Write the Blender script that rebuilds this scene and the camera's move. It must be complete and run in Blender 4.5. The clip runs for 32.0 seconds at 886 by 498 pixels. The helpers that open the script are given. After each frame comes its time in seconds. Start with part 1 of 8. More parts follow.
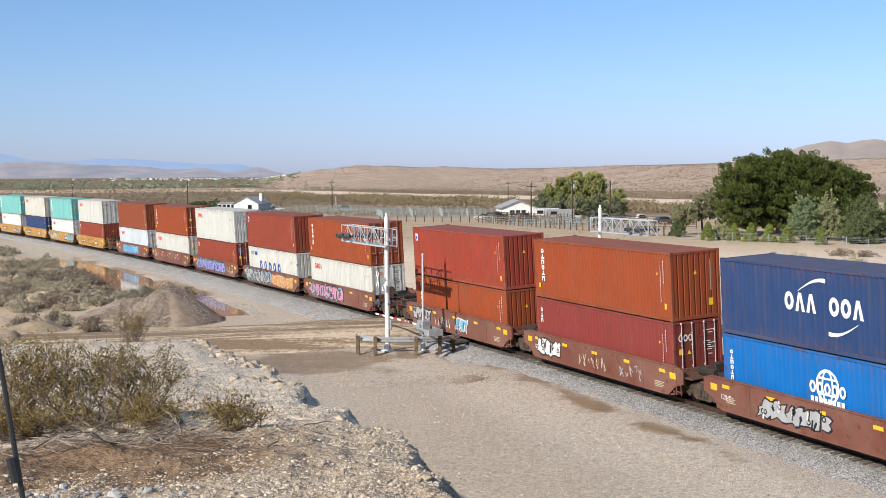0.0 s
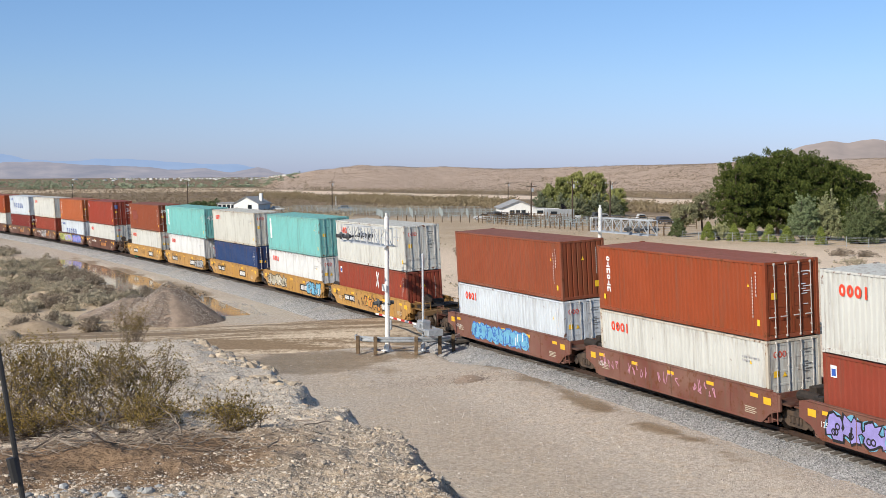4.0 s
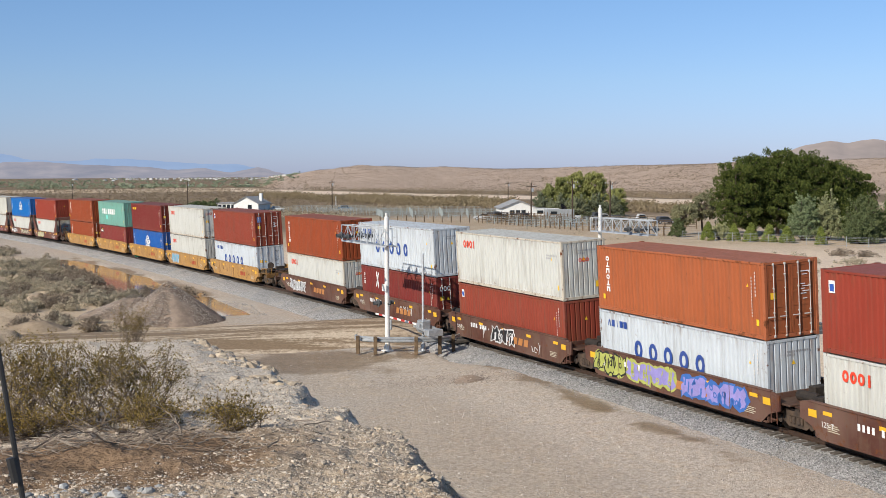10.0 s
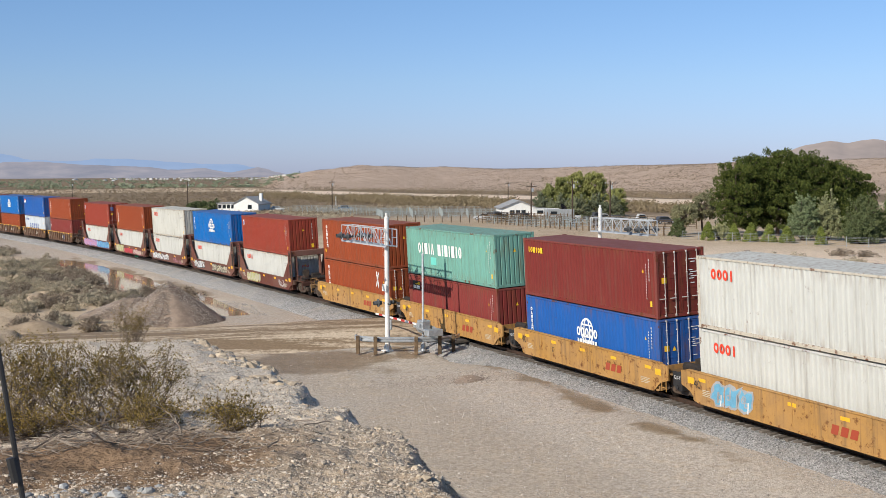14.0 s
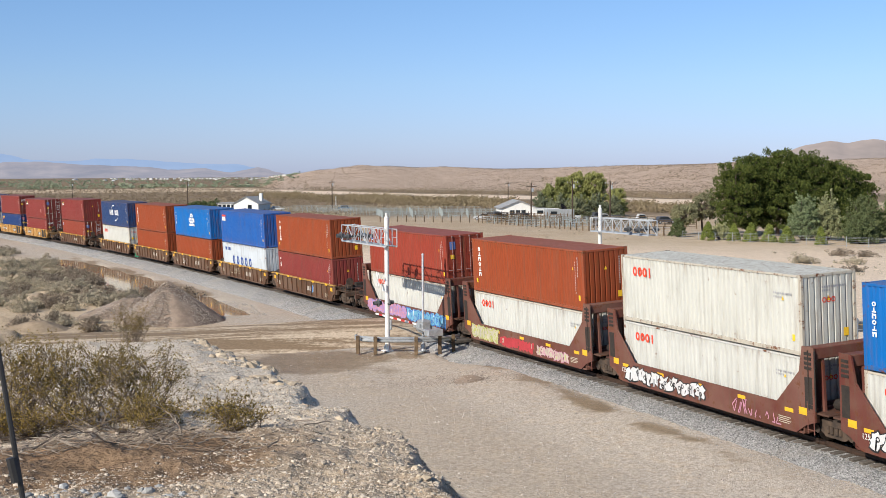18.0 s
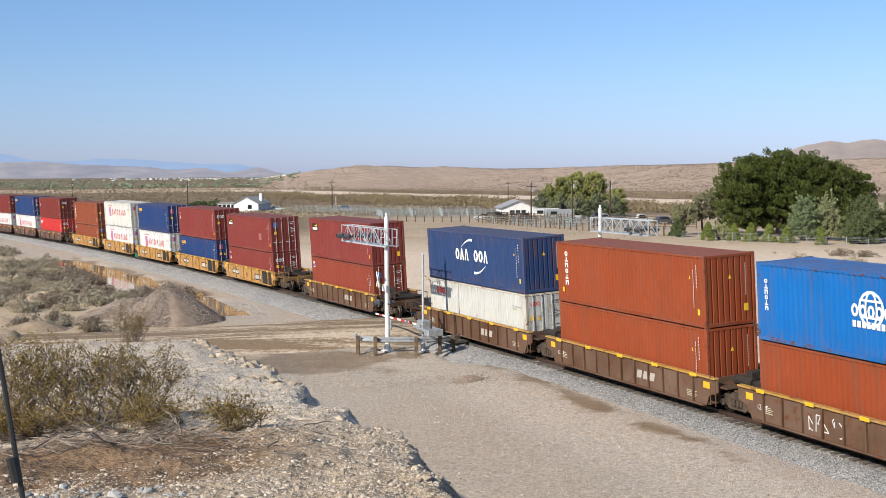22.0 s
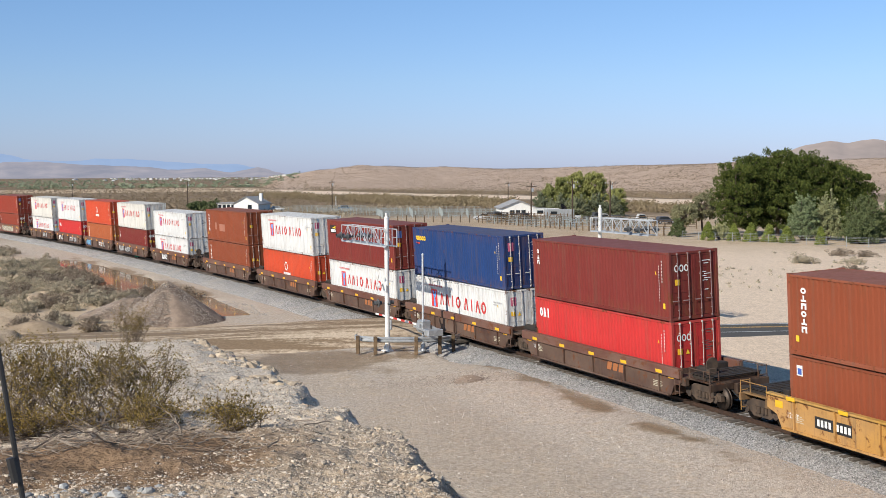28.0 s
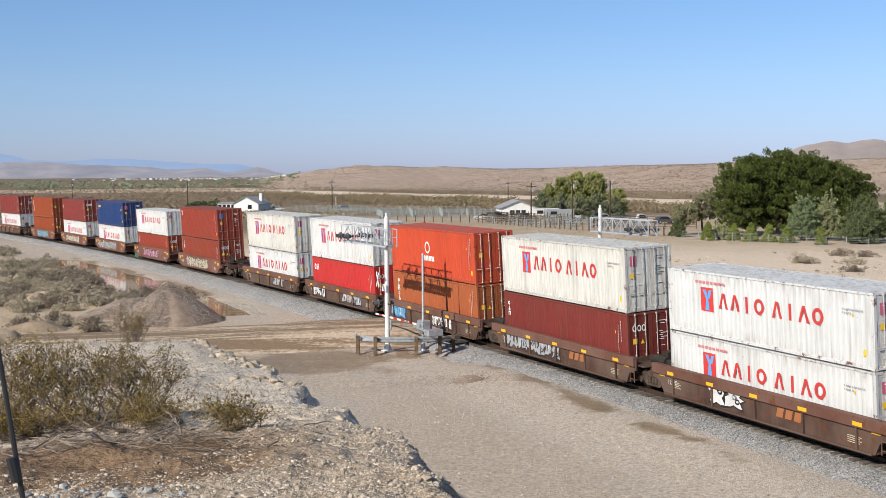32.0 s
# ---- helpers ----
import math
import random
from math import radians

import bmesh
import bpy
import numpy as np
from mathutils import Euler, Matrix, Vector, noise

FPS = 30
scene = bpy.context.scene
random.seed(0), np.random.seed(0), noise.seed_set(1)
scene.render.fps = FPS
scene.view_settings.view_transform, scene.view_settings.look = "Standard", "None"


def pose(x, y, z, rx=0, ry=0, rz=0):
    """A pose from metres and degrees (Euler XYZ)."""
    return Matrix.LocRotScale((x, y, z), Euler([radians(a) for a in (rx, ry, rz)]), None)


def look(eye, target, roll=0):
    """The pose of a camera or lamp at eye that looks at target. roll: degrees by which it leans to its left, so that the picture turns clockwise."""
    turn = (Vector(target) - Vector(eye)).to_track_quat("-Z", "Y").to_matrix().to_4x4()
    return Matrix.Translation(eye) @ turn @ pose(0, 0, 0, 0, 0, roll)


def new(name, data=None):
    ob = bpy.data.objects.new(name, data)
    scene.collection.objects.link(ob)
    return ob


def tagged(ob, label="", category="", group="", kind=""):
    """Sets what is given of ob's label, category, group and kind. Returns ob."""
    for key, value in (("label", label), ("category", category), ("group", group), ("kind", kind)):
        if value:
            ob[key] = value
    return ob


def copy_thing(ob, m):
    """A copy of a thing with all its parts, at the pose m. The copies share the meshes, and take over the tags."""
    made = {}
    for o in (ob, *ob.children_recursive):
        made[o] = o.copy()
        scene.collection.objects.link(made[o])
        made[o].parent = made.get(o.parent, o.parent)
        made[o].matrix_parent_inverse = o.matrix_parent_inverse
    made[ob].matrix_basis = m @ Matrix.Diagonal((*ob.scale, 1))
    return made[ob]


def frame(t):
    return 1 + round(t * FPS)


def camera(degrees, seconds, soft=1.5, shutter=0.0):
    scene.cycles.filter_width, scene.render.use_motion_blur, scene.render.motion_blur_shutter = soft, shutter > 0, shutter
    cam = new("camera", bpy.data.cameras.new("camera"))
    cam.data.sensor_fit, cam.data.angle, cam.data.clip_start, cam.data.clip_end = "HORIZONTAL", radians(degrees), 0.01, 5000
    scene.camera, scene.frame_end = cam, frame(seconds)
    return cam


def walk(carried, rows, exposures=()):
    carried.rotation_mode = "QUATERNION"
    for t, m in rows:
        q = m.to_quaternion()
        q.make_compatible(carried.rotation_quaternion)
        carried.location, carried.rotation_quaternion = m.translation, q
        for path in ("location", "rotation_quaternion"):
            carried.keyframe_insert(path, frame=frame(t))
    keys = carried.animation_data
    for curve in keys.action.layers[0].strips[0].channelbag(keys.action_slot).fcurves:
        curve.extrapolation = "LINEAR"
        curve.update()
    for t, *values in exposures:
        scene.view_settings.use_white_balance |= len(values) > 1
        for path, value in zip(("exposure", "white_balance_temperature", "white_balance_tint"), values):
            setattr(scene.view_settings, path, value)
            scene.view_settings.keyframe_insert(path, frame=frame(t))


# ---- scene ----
# camera on the bank above the railway, standing still
cam = camera(39.12, 32.0, soft=0.82)
EYE = (0.0, 0.0, 9.51)
VIEW = look(EYE, (0.0, 100.0, 9.51 - 100.0 * math.tan(radians(3.573))), -0.30)
walk(cam, [(0.0, VIEW), (32.0, VIEW)], [(0.0, 0.42), (3.0, 0.33), (6.0, 0.22), (9.0, 0.19), (14.0, 0.20), (17.0, 0.36), (20.0, 0.35), (23.0, 0.37), (26.0, 0.32), (29.0, 0.28), (32.0, 0.25)])

# ---- light: clear morning sun from behind and to the left, blue desert sky ----
SUN_EL = radians(31.5)
SUN_DIR = Vector((-0.70 * math.cos(SUN_EL), -0.714 * math.cos(SUN_EL), math.sin(SUN_EL))).normalized()
world = bpy.data.worlds.new("sky")
scene.world = world
world.use_nodes = True
wn = world.node_tree
wn.nodes.clear()
sky = wn.nodes.new("ShaderNodeTexSky")
sky.sky_type = "NISHITA"
sky.sun_disc = False
sky.sun_elevation = SUN_EL
sky.sun_rotation = math.atan2(SUN_DIR.x, SUN_DIR.y)
sky.altitude = 300.0
sky.air_density = 1.0
sky.dust_density = 0.3
sky.ozone_density = 3.5
bg = wn.nodes.new("ShaderNodeBackground")
bg.inputs["Strength"].default_value = 0.091
# dry air: keep the low sky pale blue
tint = wn.nodes.new("ShaderNodeMix")
tint.data_type, tint.blend_type = "RGBA", "MULTIPLY"
tint.inputs[0].default_value = 1.0
wc = wn.nodes.new("ShaderNodeTexCoord")
wsep = wn.nodes.new("ShaderNodeSeparateXYZ")
wmap = wn.nodes.new("ShaderNodeMapRange")
wmap.inputs["From Min"].default_value, wmap.inputs["From Max"].default_value = 0.07, 0.30
wlow = wn.nodes.new("ShaderNodeMapRange")
wlow.inputs["From Min"].default_value, wlow.inputs["From Max"].default_value = -0.01, 0.07
wcol = wn.nodes.new("ShaderNodeMix")
wcol.data_type = "RGBA"
wcol.inputs[7].default_value = (0.80, 0.99, 1.06, 1.0)
whaze = wn.nodes.new("ShaderNodeMix")
whaze.data_type = "RGBA"
whaze.inputs[6].default_value, whaze.inputs[7].default_value = (0.60, 0.70, 1.26, 1.0), (0.735, 0.835, 1.13, 1.0)
wn.links.new(wsep.outputs[2], wlow.inputs["Value"])
wn.links.new(wlow.outputs[0], whaze.inputs[0])
wn.links.new(whaze.outputs[2], wcol.inputs[6])
wn.links.new(wc.outputs["Generated"], wsep.inputs[0])
wn.links.new(wsep.outputs[2], wmap.inputs["Value"])
wn.links.new(wmap.outputs[0], wcol.inputs[0])
wn.links.new(wcol.outputs[2], tint.inputs[7])
wo = wn.nodes.new("ShaderNodeOutputWorld")
wn.links.new(sky.outputs[0], tint.inputs[6])
wn.links.new(tint.outputs[2], bg.inputs[0])
wn.links.new(bg.outputs[0], wo.inputs[0])
sun_lamp = bpy.data.lights.new("sun", "SUN")
sun_lamp.energy = 4.8
sun_lamp.angle = radians(0.53)
sun_lamp.color = (1.0, 0.925, 0.81)
sun = new("sun", sun_lamp)
sun.matrix_world = look(SUN_DIR * 100, (0, 0, 0))


# ---- materials ----
def srgb(r, g, b):
    return tuple(((c / 255 + 0.055) / 1.055) ** 2.4 if c > 10 else c / 3294.6 for c in (r, g, b))


def lin(c):
    return (*c, 1.0)


class Nodes:
    """A small helper round a material's node tree."""

    def __init__(self, name, rough=0.8, metal=0.0, spec=0.5):
        self.mat = bpy.data.materials.new(name)
        self.mat.use_nodes = True
        self.t = self.mat.node_tree
        self.bsdf = self.t.nodes["Principled BSDF"]
        self.bsdf.inputs["Roughness"].default_value = rough
        self.bsdf.inputs["Metallic"].default_value = metal
        self.bsdf.inputs["Specular IOR Level"].default_value = spec
        self.co = self.t.nodes.new("ShaderNodeTexCoord")

    def node(self, kind, **sets):
        n = self.t.nodes.new(kind)
        for k, v in sets.items():
            n.inputs[k].default_value = v
        return n

    def link(self, a, b):
        self.t.links.new(a, b)

    def noise(self, scale, detail=4.0, rough=0.6, stretch=None, seed=None):
        n = self.node("ShaderNodeTexNoise", Scale=scale, Detail=detail, Roughness=rough)
        src = self.co.outputs["Object"]
        if stretch:
            m = self.node("ShaderNodeMapping")
            m.inputs["Scale"].default_value = stretch
            self.link(src, m.inputs["Vector"])
            src = m.outputs[0]
        if seed is not None:
            n.noise_dimensions = "4D"
            mul = self.t.nodes.new("ShaderNodeMath")
            mul.operation = "MULTIPLY"
            mul.inputs[1].default_value = 50.0
            self.link(seed, mul.inputs[0])
            self.link(mul.outputs[0], n.inputs["W"])
        self.link(src, n.inputs["Vector"])
        return n.outputs["Fac"]

    def ramp(self, fac, lo, hi):
        r = self.t.nodes.new("ShaderNodeMapRange")
        r.inputs["From Min"].default_value = lo
        r.inputs["From Max"].default_value = hi
        self.link(fac, r.inputs["Value"])
        return r.outputs[0]

    def mix(self, fac, a, b, blend="MIX"):
        m = self.t.nodes.new("ShaderNodeMix")
        m.data_type = "RGBA"
        m.blend_type = blend
        for sock, val in ((m.inputs[0], fac), (m.inputs[6], a), (m.inputs[7], b)):
            if isinstance(val, (int, float)):
                sock.default_value = val
            elif isinstance(val, tuple):
                sock.default_value = val if len(val) == 4 else (*val, 1.0)
            else:
                self.link(val, sock)
        return m.outputs[2]

    def math(self, op, a, b):
        m = self.t.nodes.new("ShaderNodeMath")
        m.operation = op
        for sock, val in ((m.inputs[0], a), (m.inputs[1], b)):
            if isinstance(val, (int, float)):
                sock.default_value = val
            else:
                self.link(val, sock)
        return m.outputs[0]

    def color(self, out):
        self.link(out, self.bsdf.inputs["Base Color"])
        return self

    def rough(self, out):
        self.link(out, self.bsdf.inputs["Roughness"])
        return self

    def bump(self, fac, strength, distance):
        b = self.node("ShaderNodeBump", Strength=strength, Distance=distance)
        self.link(fac, b.inputs["Height"])
        self.link(b.outputs[0], self.bsdf.inputs["Normal"])
        return self


def plain(name, a, b, scale=3.0, rough=0.7, metal=0.0, grain=40.0, bump=0.2, dist=0.004, spec=0.4, per_object=0.0):
    """Two colours mixed by a coarse noise, darkened a little by a fine one, with fine relief."""
    n = Nodes(name, rough, metal, spec)
    base = n.mix(n.ramp(n.noise(scale), 0.35, 0.65), lin(a), lin(b))
    fine = n.noise(grain, 3.0)
    base = n.mix(0.35, base, n.mix(n.ramp(fine, 0.3, 0.7), lin((0.55, 0.55, 0.55)), lin((1, 1, 1))), "MULTIPLY")
    if per_object:
        info = n.t.nodes.new("ShaderNodeObjectInfo")
        base = n.mix(1.0, base, n.mix(info.outputs["Random"], lin((1 - per_object,) * 3), lin((1.0,) * 3)), "MULTIPLY")
    n.color(base)
    if bump:
        n.bump(fine, bump, dist)
    return n.mat


def painted_steel(name, rust, dirt, fade, rough, from_=0.62, edges=0.0):
    """Paint in the object's own colour, with sun fade, dirt streaks and rust."""
    n = Nodes(name, rough, 0.0, 0.14)
    info = n.t.nodes.new("ShaderNodeObjectInfo")
    col, rnd = info.outputs["Color"], info.outputs["Random"]
    broad = n.noise(0.35, 3.0, 0.55, None, rnd)
    base = n.mix(n.math("MULTIPLY", n.ramp(broad, 0.35, 0.75), fade), col, lin((0.50, 0.38, 0.30)))
    if fade > 0.2:
        base = n.mix(n.math("MULTIPLY", n.ramp(n.noise(1.6, 7.0, 0.7, None, rnd), 0.45, 0.7), 0.4), base, lin((0.17, 0.112, 0.072)))
    streak = n.noise(1.0, 5.0, 0.65, (5.0, 5.0, 0.22), rnd)
    base = n.mix(n.math("MULTIPLY", n.ramp(streak, 0.52, 0.8), dirt), base, lin((0.12, 0.085, 0.06)))
    spots = n.noise(2.6, 8.0, 0.72, None, rnd)
    base = n.mix(n.math("MULTIPLY", n.ramp(spots, from_, from_ + 0.07), rust), base, lin((0.13, 0.045, 0.018)))
    if edges:
        # rust bleeds from the seams along the top and bottom rails and at both ends
        sp = n.t.nodes.new("ShaderNodeSeparateXYZ")
        n.link(n.co.outputs["Object"], sp.inputs[0])
        up = n.ramp(n.math("ABSOLUTE", n.math("SUBTRACT", sp.outputs[2], 1.45), 0.0), 0.85, 1.40)
        end = n.ramp(n.math("ABSOLUTE", sp.outputs[0], 0.0), 5.35, 6.1)
        bleed = n.noise(1.3, 6.0, 0.7, (4.0, 4.0, 0.6), rnd)
        seam = n.math("MULTIPLY", n.math("MAXIMUM", up, end), n.ramp(bleed, 0.47, 0.72))
        base = n.mix(n.math("MULTIPLY", seam, edges), base, lin((0.16, 0.075, 0.034)))
        patchy = n.noise(0.9, 6.0, 0.62, (1.0, 1.0, 0.5), rnd)
        base = n.mix(0.30, base, n.mix(n.ramp(patchy, 0.34, 0.66), lin((0.74, 0.73, 0.72)), lin((1.10, 1.10, 1.10))), "MULTIPLY")
    fine = n.noise(30.0, 3.0)
    base = n.mix(0.2, base, n.mix(n.ramp(fine, 0.3, 0.7), lin((0.6, 0.6, 0.6)), lin((1, 1, 1))), "MULTIPLY")
    n.color(base)
    n.rough(n.ramp(spots, 1.6, -0.4))
    n.bump(spots, 0.12, 0.004)
    return n.mat


CONTAINER = painted_steel("container paint", 0.55, 0.6, 0.018, 0.5, 0.62, 0.75)
RUSTYEDGE = painted_steel("chipped container paint", 1.0, 0.9, 0.1, 0.6, 0.55)
CARPAINT = painted_steel("railcar paint", 0.9, 0.95, 0.22, 0.6, 0.55)
DECAL = plain("decal film", (0.8, 0.8, 0.8), (0.7, 0.7, 0.7), 2.0, 0.5)
CASTING = plain("corner casting steel", (0.16, 0.09, 0.06), (0.09, 0.06, 0.045), 5.0, 0.6, 0.3)
DARK = plain("grimy dark steel", (0.05, 0.038, 0.03), (0.026, 0.022, 0.02), 4.0, 0.75, 0.2)
TRUCK = plain("brown dusty cast steel", (0.11, 0.075, 0.052), (0.045, 0.034, 0.028), 3.0, 0.85, 0.1)
WHEEL = plain("worn wheel steel", (0.09, 0.065, 0.05), (0.04, 0.034, 0.03), 5.0, 0.55, 0.6)
RAILSTEEL = plain("rail steel", (0.10, 0.06, 0.042), (0.06, 0.04, 0.03), 6.0, 0.6, 0.4)
TIEWOOD = plain("weathered tie timber", (0.20, 0.172, 0.148), (0.09, 0.077, 0.066), 2.5, 0.9, 0.0, 25.0, 0.5, 0.01, 0.2, 0.45)
TIMBER = plain("grey brown timber post", (0.22, 0.15, 0.09), (0.10, 0.07, 0.045), 3.0, 0.9, 0.0, 25.0, 0.5, 0.01, 0.2, 0.3)
GALV = plain("galvanised steel", (0.52, 0.54, 0.55), (0.38, 0.40, 0.42), 4.0, 0.42, 0.55, 30.0, 0.1)
WHITEPAINT = plain("white painted wall", (0.78, 0.77, 0.74), (0.70, 0.69, 0.66), 0.8, 0.7, 0.0, 15.0, 0.15)
SILVER = plain("aluminium paint", (0.60, 0.62, 0.64), (0.50, 0.52, 0.54), 4.0, 0.45, 0.3, 25.0, 0.1)
BLACKP = plain("black painted sheet", (0.018, 0.018, 0.02), (0.03, 0.03, 0.03), 3.0, 0.5)
REDP = plain("red reflective paint", (0.50, 0.035, 0.03), (0.42, 0.03, 0.025), 3.0, 0.5)
WHITEP = plain("white reflective paint", (0.78, 0.78, 0.76), (0.68, 0.68, 0.66), 3.0, 0.5)
YELLOWP = plain("yellow reflective film", (0.85, 0.47, 0.03), (0.75, 0.40, 0.02), 3.0, 0.45)
GREENP = plain("green sign paint", (0.02, 0.25, 0.13), (0.02, 0.2, 0.1), 3.0, 0.5)
POTTY = plain("grey moulded plastic", (0.25, 0.275, 0.31), (0.20, 0.225, 0.26), 1.5, 0.5, 0.0, 12.0, 0.15)
ROOFMAT = plain("grey shingle roof", (0.36, 0.36, 0.36), (0.26, 0.26, 0.26), 1.0, 0.9)
WOODPOLE = plain("creosoted pole timber", (0.09, 0.06, 0.042), (0.05, 0.035, 0.025), 2.0, 0.9)
GLASSY = plain("dark window glass", (0.02, 0.025, 0.03), (0.03, 0.035, 0.04), 1.0, 0.12, 0.0, 5.0, 0.0)
RUBBER = plain("tyre rubber", (0.02, 0.02, 0.02), (0.03, 0.03, 0.03), 3.0, 0.9)


# ---- mesh helpers ----
def mesh_of(bm, name, mats, smooth=False):
    me = bpy.data.meshes.new(name)
    bm.to_mesh(me)
    bm.free()
    for m in mats if isinstance(mats, (list, tuple)) else [mats]:
        me.materials.append(m)
    if smooth:
        for f in me.polygons:
            f.use_smooth = True
    return me


def part(name, bm, material, parent, label="", color=None, smooth=False):
    """Links a bmesh, or a mesh made before, as one mesh object under a thing or a part."""
    me = bm if isinstance(bm, bpy.types.Mesh) else mesh_of(bm, name, material, smooth)
    ob = new(name, me)
    ob.parent = parent
    if color:
        ob.color = lin(color)
    if label:
        tagged(ob, label)
    return ob


def box(bm, x0, x1, y0, y1, z0, z1, bevel=0.0, mat=0):
    geom = bmesh.ops.create_cube(bm, size=1.0, matrix=Matrix.Translation(((x0 + x1) / 2, (y0 + y1) / 2, (z0 + z1) / 2)) @ Matrix.Diagonal((x1 - x0, y1 - y0, z1 - z0, 1)))
    vs = geom["verts"]
    fs = {f for v in vs for f in v.link_faces}
    if bevel:
        es = list({e for v in vs for e in v.link_edges})
        r = bmesh.ops.bevel(bm, geom=es, offset=bevel, segments=1, affect="EDGES")
        fs = set(r["faces"]) | {f for f in fs if f.is_valid}
    for f in fs:
        f.material_index = mat
    return vs


def rod(bm, a, b, r0, r1=None, seg=8, caps=True, mat=0):
    """A round bar from a to b."""
    a, b = Vector(a), Vector(b)
    r1 = r0 if r1 is None else r1
    d = b - a
    if d.length < 1e-6:
        return
    q = d.to_track_quat("Z", "Y").to_matrix().to_4x4()
    m = Matrix.Translation((a + b) / 2) @ q
    g = bmesh.ops.create_cone(bm, cap_ends=caps, segments=seg, radius1=r0, radius2=r1, depth=d.length, matrix=m)
    for v in g["verts"]:
        for f in v.link_faces:
            f.material_index = mat


def beam(bm, a, b, w, h, mat=0):
    """A square bar from a to b."""
    a, b = Vector(a), Vector(b)
    d = b - a
    q = d.to_track_quat("X", "Z").to_matrix().to_4x4()
    m = Matrix.Translation((a + b) / 2) @ q @ Matrix.Diagonal((d.length, w, h, 1))
    g = bmesh.ops.create_cube(bm, size=1.0, matrix=m)
    for v in g["verts"]:
        for f in v.link_faces:
            f.material_index = mat


def prism(bm, pts, y0, y1, mat=0):
    """A plate with the outline pts in x and z, from y0 to y1."""
    n = len(pts)
    a = [bm.verts.new((x, y0, z)) for x, z in pts]
    b = [bm.verts.new((x, y1, z)) for x, z in pts]
    fs = [bm.faces.new(a), bm.faces.new(list(reversed(b)))]
    for i in range(n):
        fs.append(bm.faces.new((a[i], b[i], b[(i + 1) % n], a[(i + 1) % n])))
    for f in fs:
        f.material_index = mat
    bmesh.ops.recalc_face_normals(bm, faces=fs)


def thing(name, m=None, label="", category="", group="", kind=""):
    ob = new(name)
    ob.empty_display_size = 0.2
    if m is not None:
        ob.matrix_basis = m
    return tagged(ob, label, category, group, kind)


def fast_mesh(name, verts, faces, mats, smooth=False):
    me = bpy.data.meshes.new(name)
    me.from_pydata([tuple(v) for v in verts], [], [tuple(f) for f in faces])
    for m in mats if isinstance(mats, (list, tuple)) else [mats]:
        me.materials.append(m)
    if smooth:
        me.polygons.foreach_set("use_smooth", [True] * len(me.polygons))
    me.update()
    return me


# ---- the railway's line: a gentle curve, canted towards the bank ----
CANT = 0.0553
_S = np.arange(-1000.0, 1100.01, 1.0)
_U = np.clip(_S, -70.0, 230.0) / 100.0
_H = 0.4302 + 0.1123 * _U - 0.0735 * _U ** 2 / 2 + 0.1029 * _U ** 3 / 6
_dx, _dy = -np.sin(_H), np.cos(_H)
_X = np.concatenate([[0.0], np.cumsum((_dx[1:] + _dx[:-1]) / 2)])
_Y = np.concatenate([[0.0], np.cumsum((_dy[1:] + _dy[:-1]) / 2)])
_X -= np.interp(0.0, _S, _X)
_Y += 76.19 - np.interp(0.0, _S, _Y)
_Z = -0.001085 * np.clip(_S, -100, 300)


def line(s):
    """Place and heading (to the left of +y) at s metres along the railway, counted away from the crossing."""
    return (np.interp(s, _S, _X), np.interp(s, _S, _Y), np.interp(s, _S, _Z), np.interp(s, _S, _H))


def on_track(s, u=0.0, z=0.0):
    """A point u metres to the bank's side of the middle and z above the rails."""
    x, y, z0, h = line(s)
    lat, up = u * math.cos(CANT) + z * math.sin(CANT), -u * math.sin(CANT) + z * math.cos(CANT)
    return (x - math.cos(h) * lat, y - math.sin(h) * lat, z0 + up)


def track_pose(s):
    """The pose of a car on the rails: x forward, z up out of the canted track."""
    x, y, z0, h = line(s)
    c, k = math.cos(CANT), math.sin(CANT)
    fwd = Vector((math.sin(h), -math.cos(h), 0))
    near = Vector((-math.cos(h), -math.sin(h), 0))
    up = near * k + Vector((0, 0, c))
    left = -(near * c - Vector((0, 0, k)))
    m = Matrix((fwd, left, up)).transposed().to_4x4()
    m.translation = (x, y, z0)
    return m


def travelled(t):
    """Metres that the train has gone since 9 s; it speeds up slowly."""
    q = lambda d: 22.762 * d + 0.0544 * d * d / 2
    return q(t - 16.0) - q(-7.0)


def lateral(x, y):
    """Signed distance from the railway (positive on the bank's side) and the place along it, for arrays."""
    x, y = np.asarray(x, float), np.asarray(y, float)
    samples = np.arange(-400.0, 420.0, 10.0)
    px, py, _, h = line(samples)
    arg = np.zeros(x.shape)
    best = np.full(x.shape, 1e18)
    for s, a, b in zip(samples, px, py):
        d = (x - a) ** 2 + (y - b) ** 2
        hit = d < best
        arg[hit] = s
        np.minimum(best, d, out=best)
    px, py, _, h = line(arg)
    arg = arg + (x - px) * -np.sin(h) + (y - py) * np.cos(h)
    px, py, _, h = line(arg)
    return -(x - px) * np.cos(h) - (y - py) * np.sin(h), arg


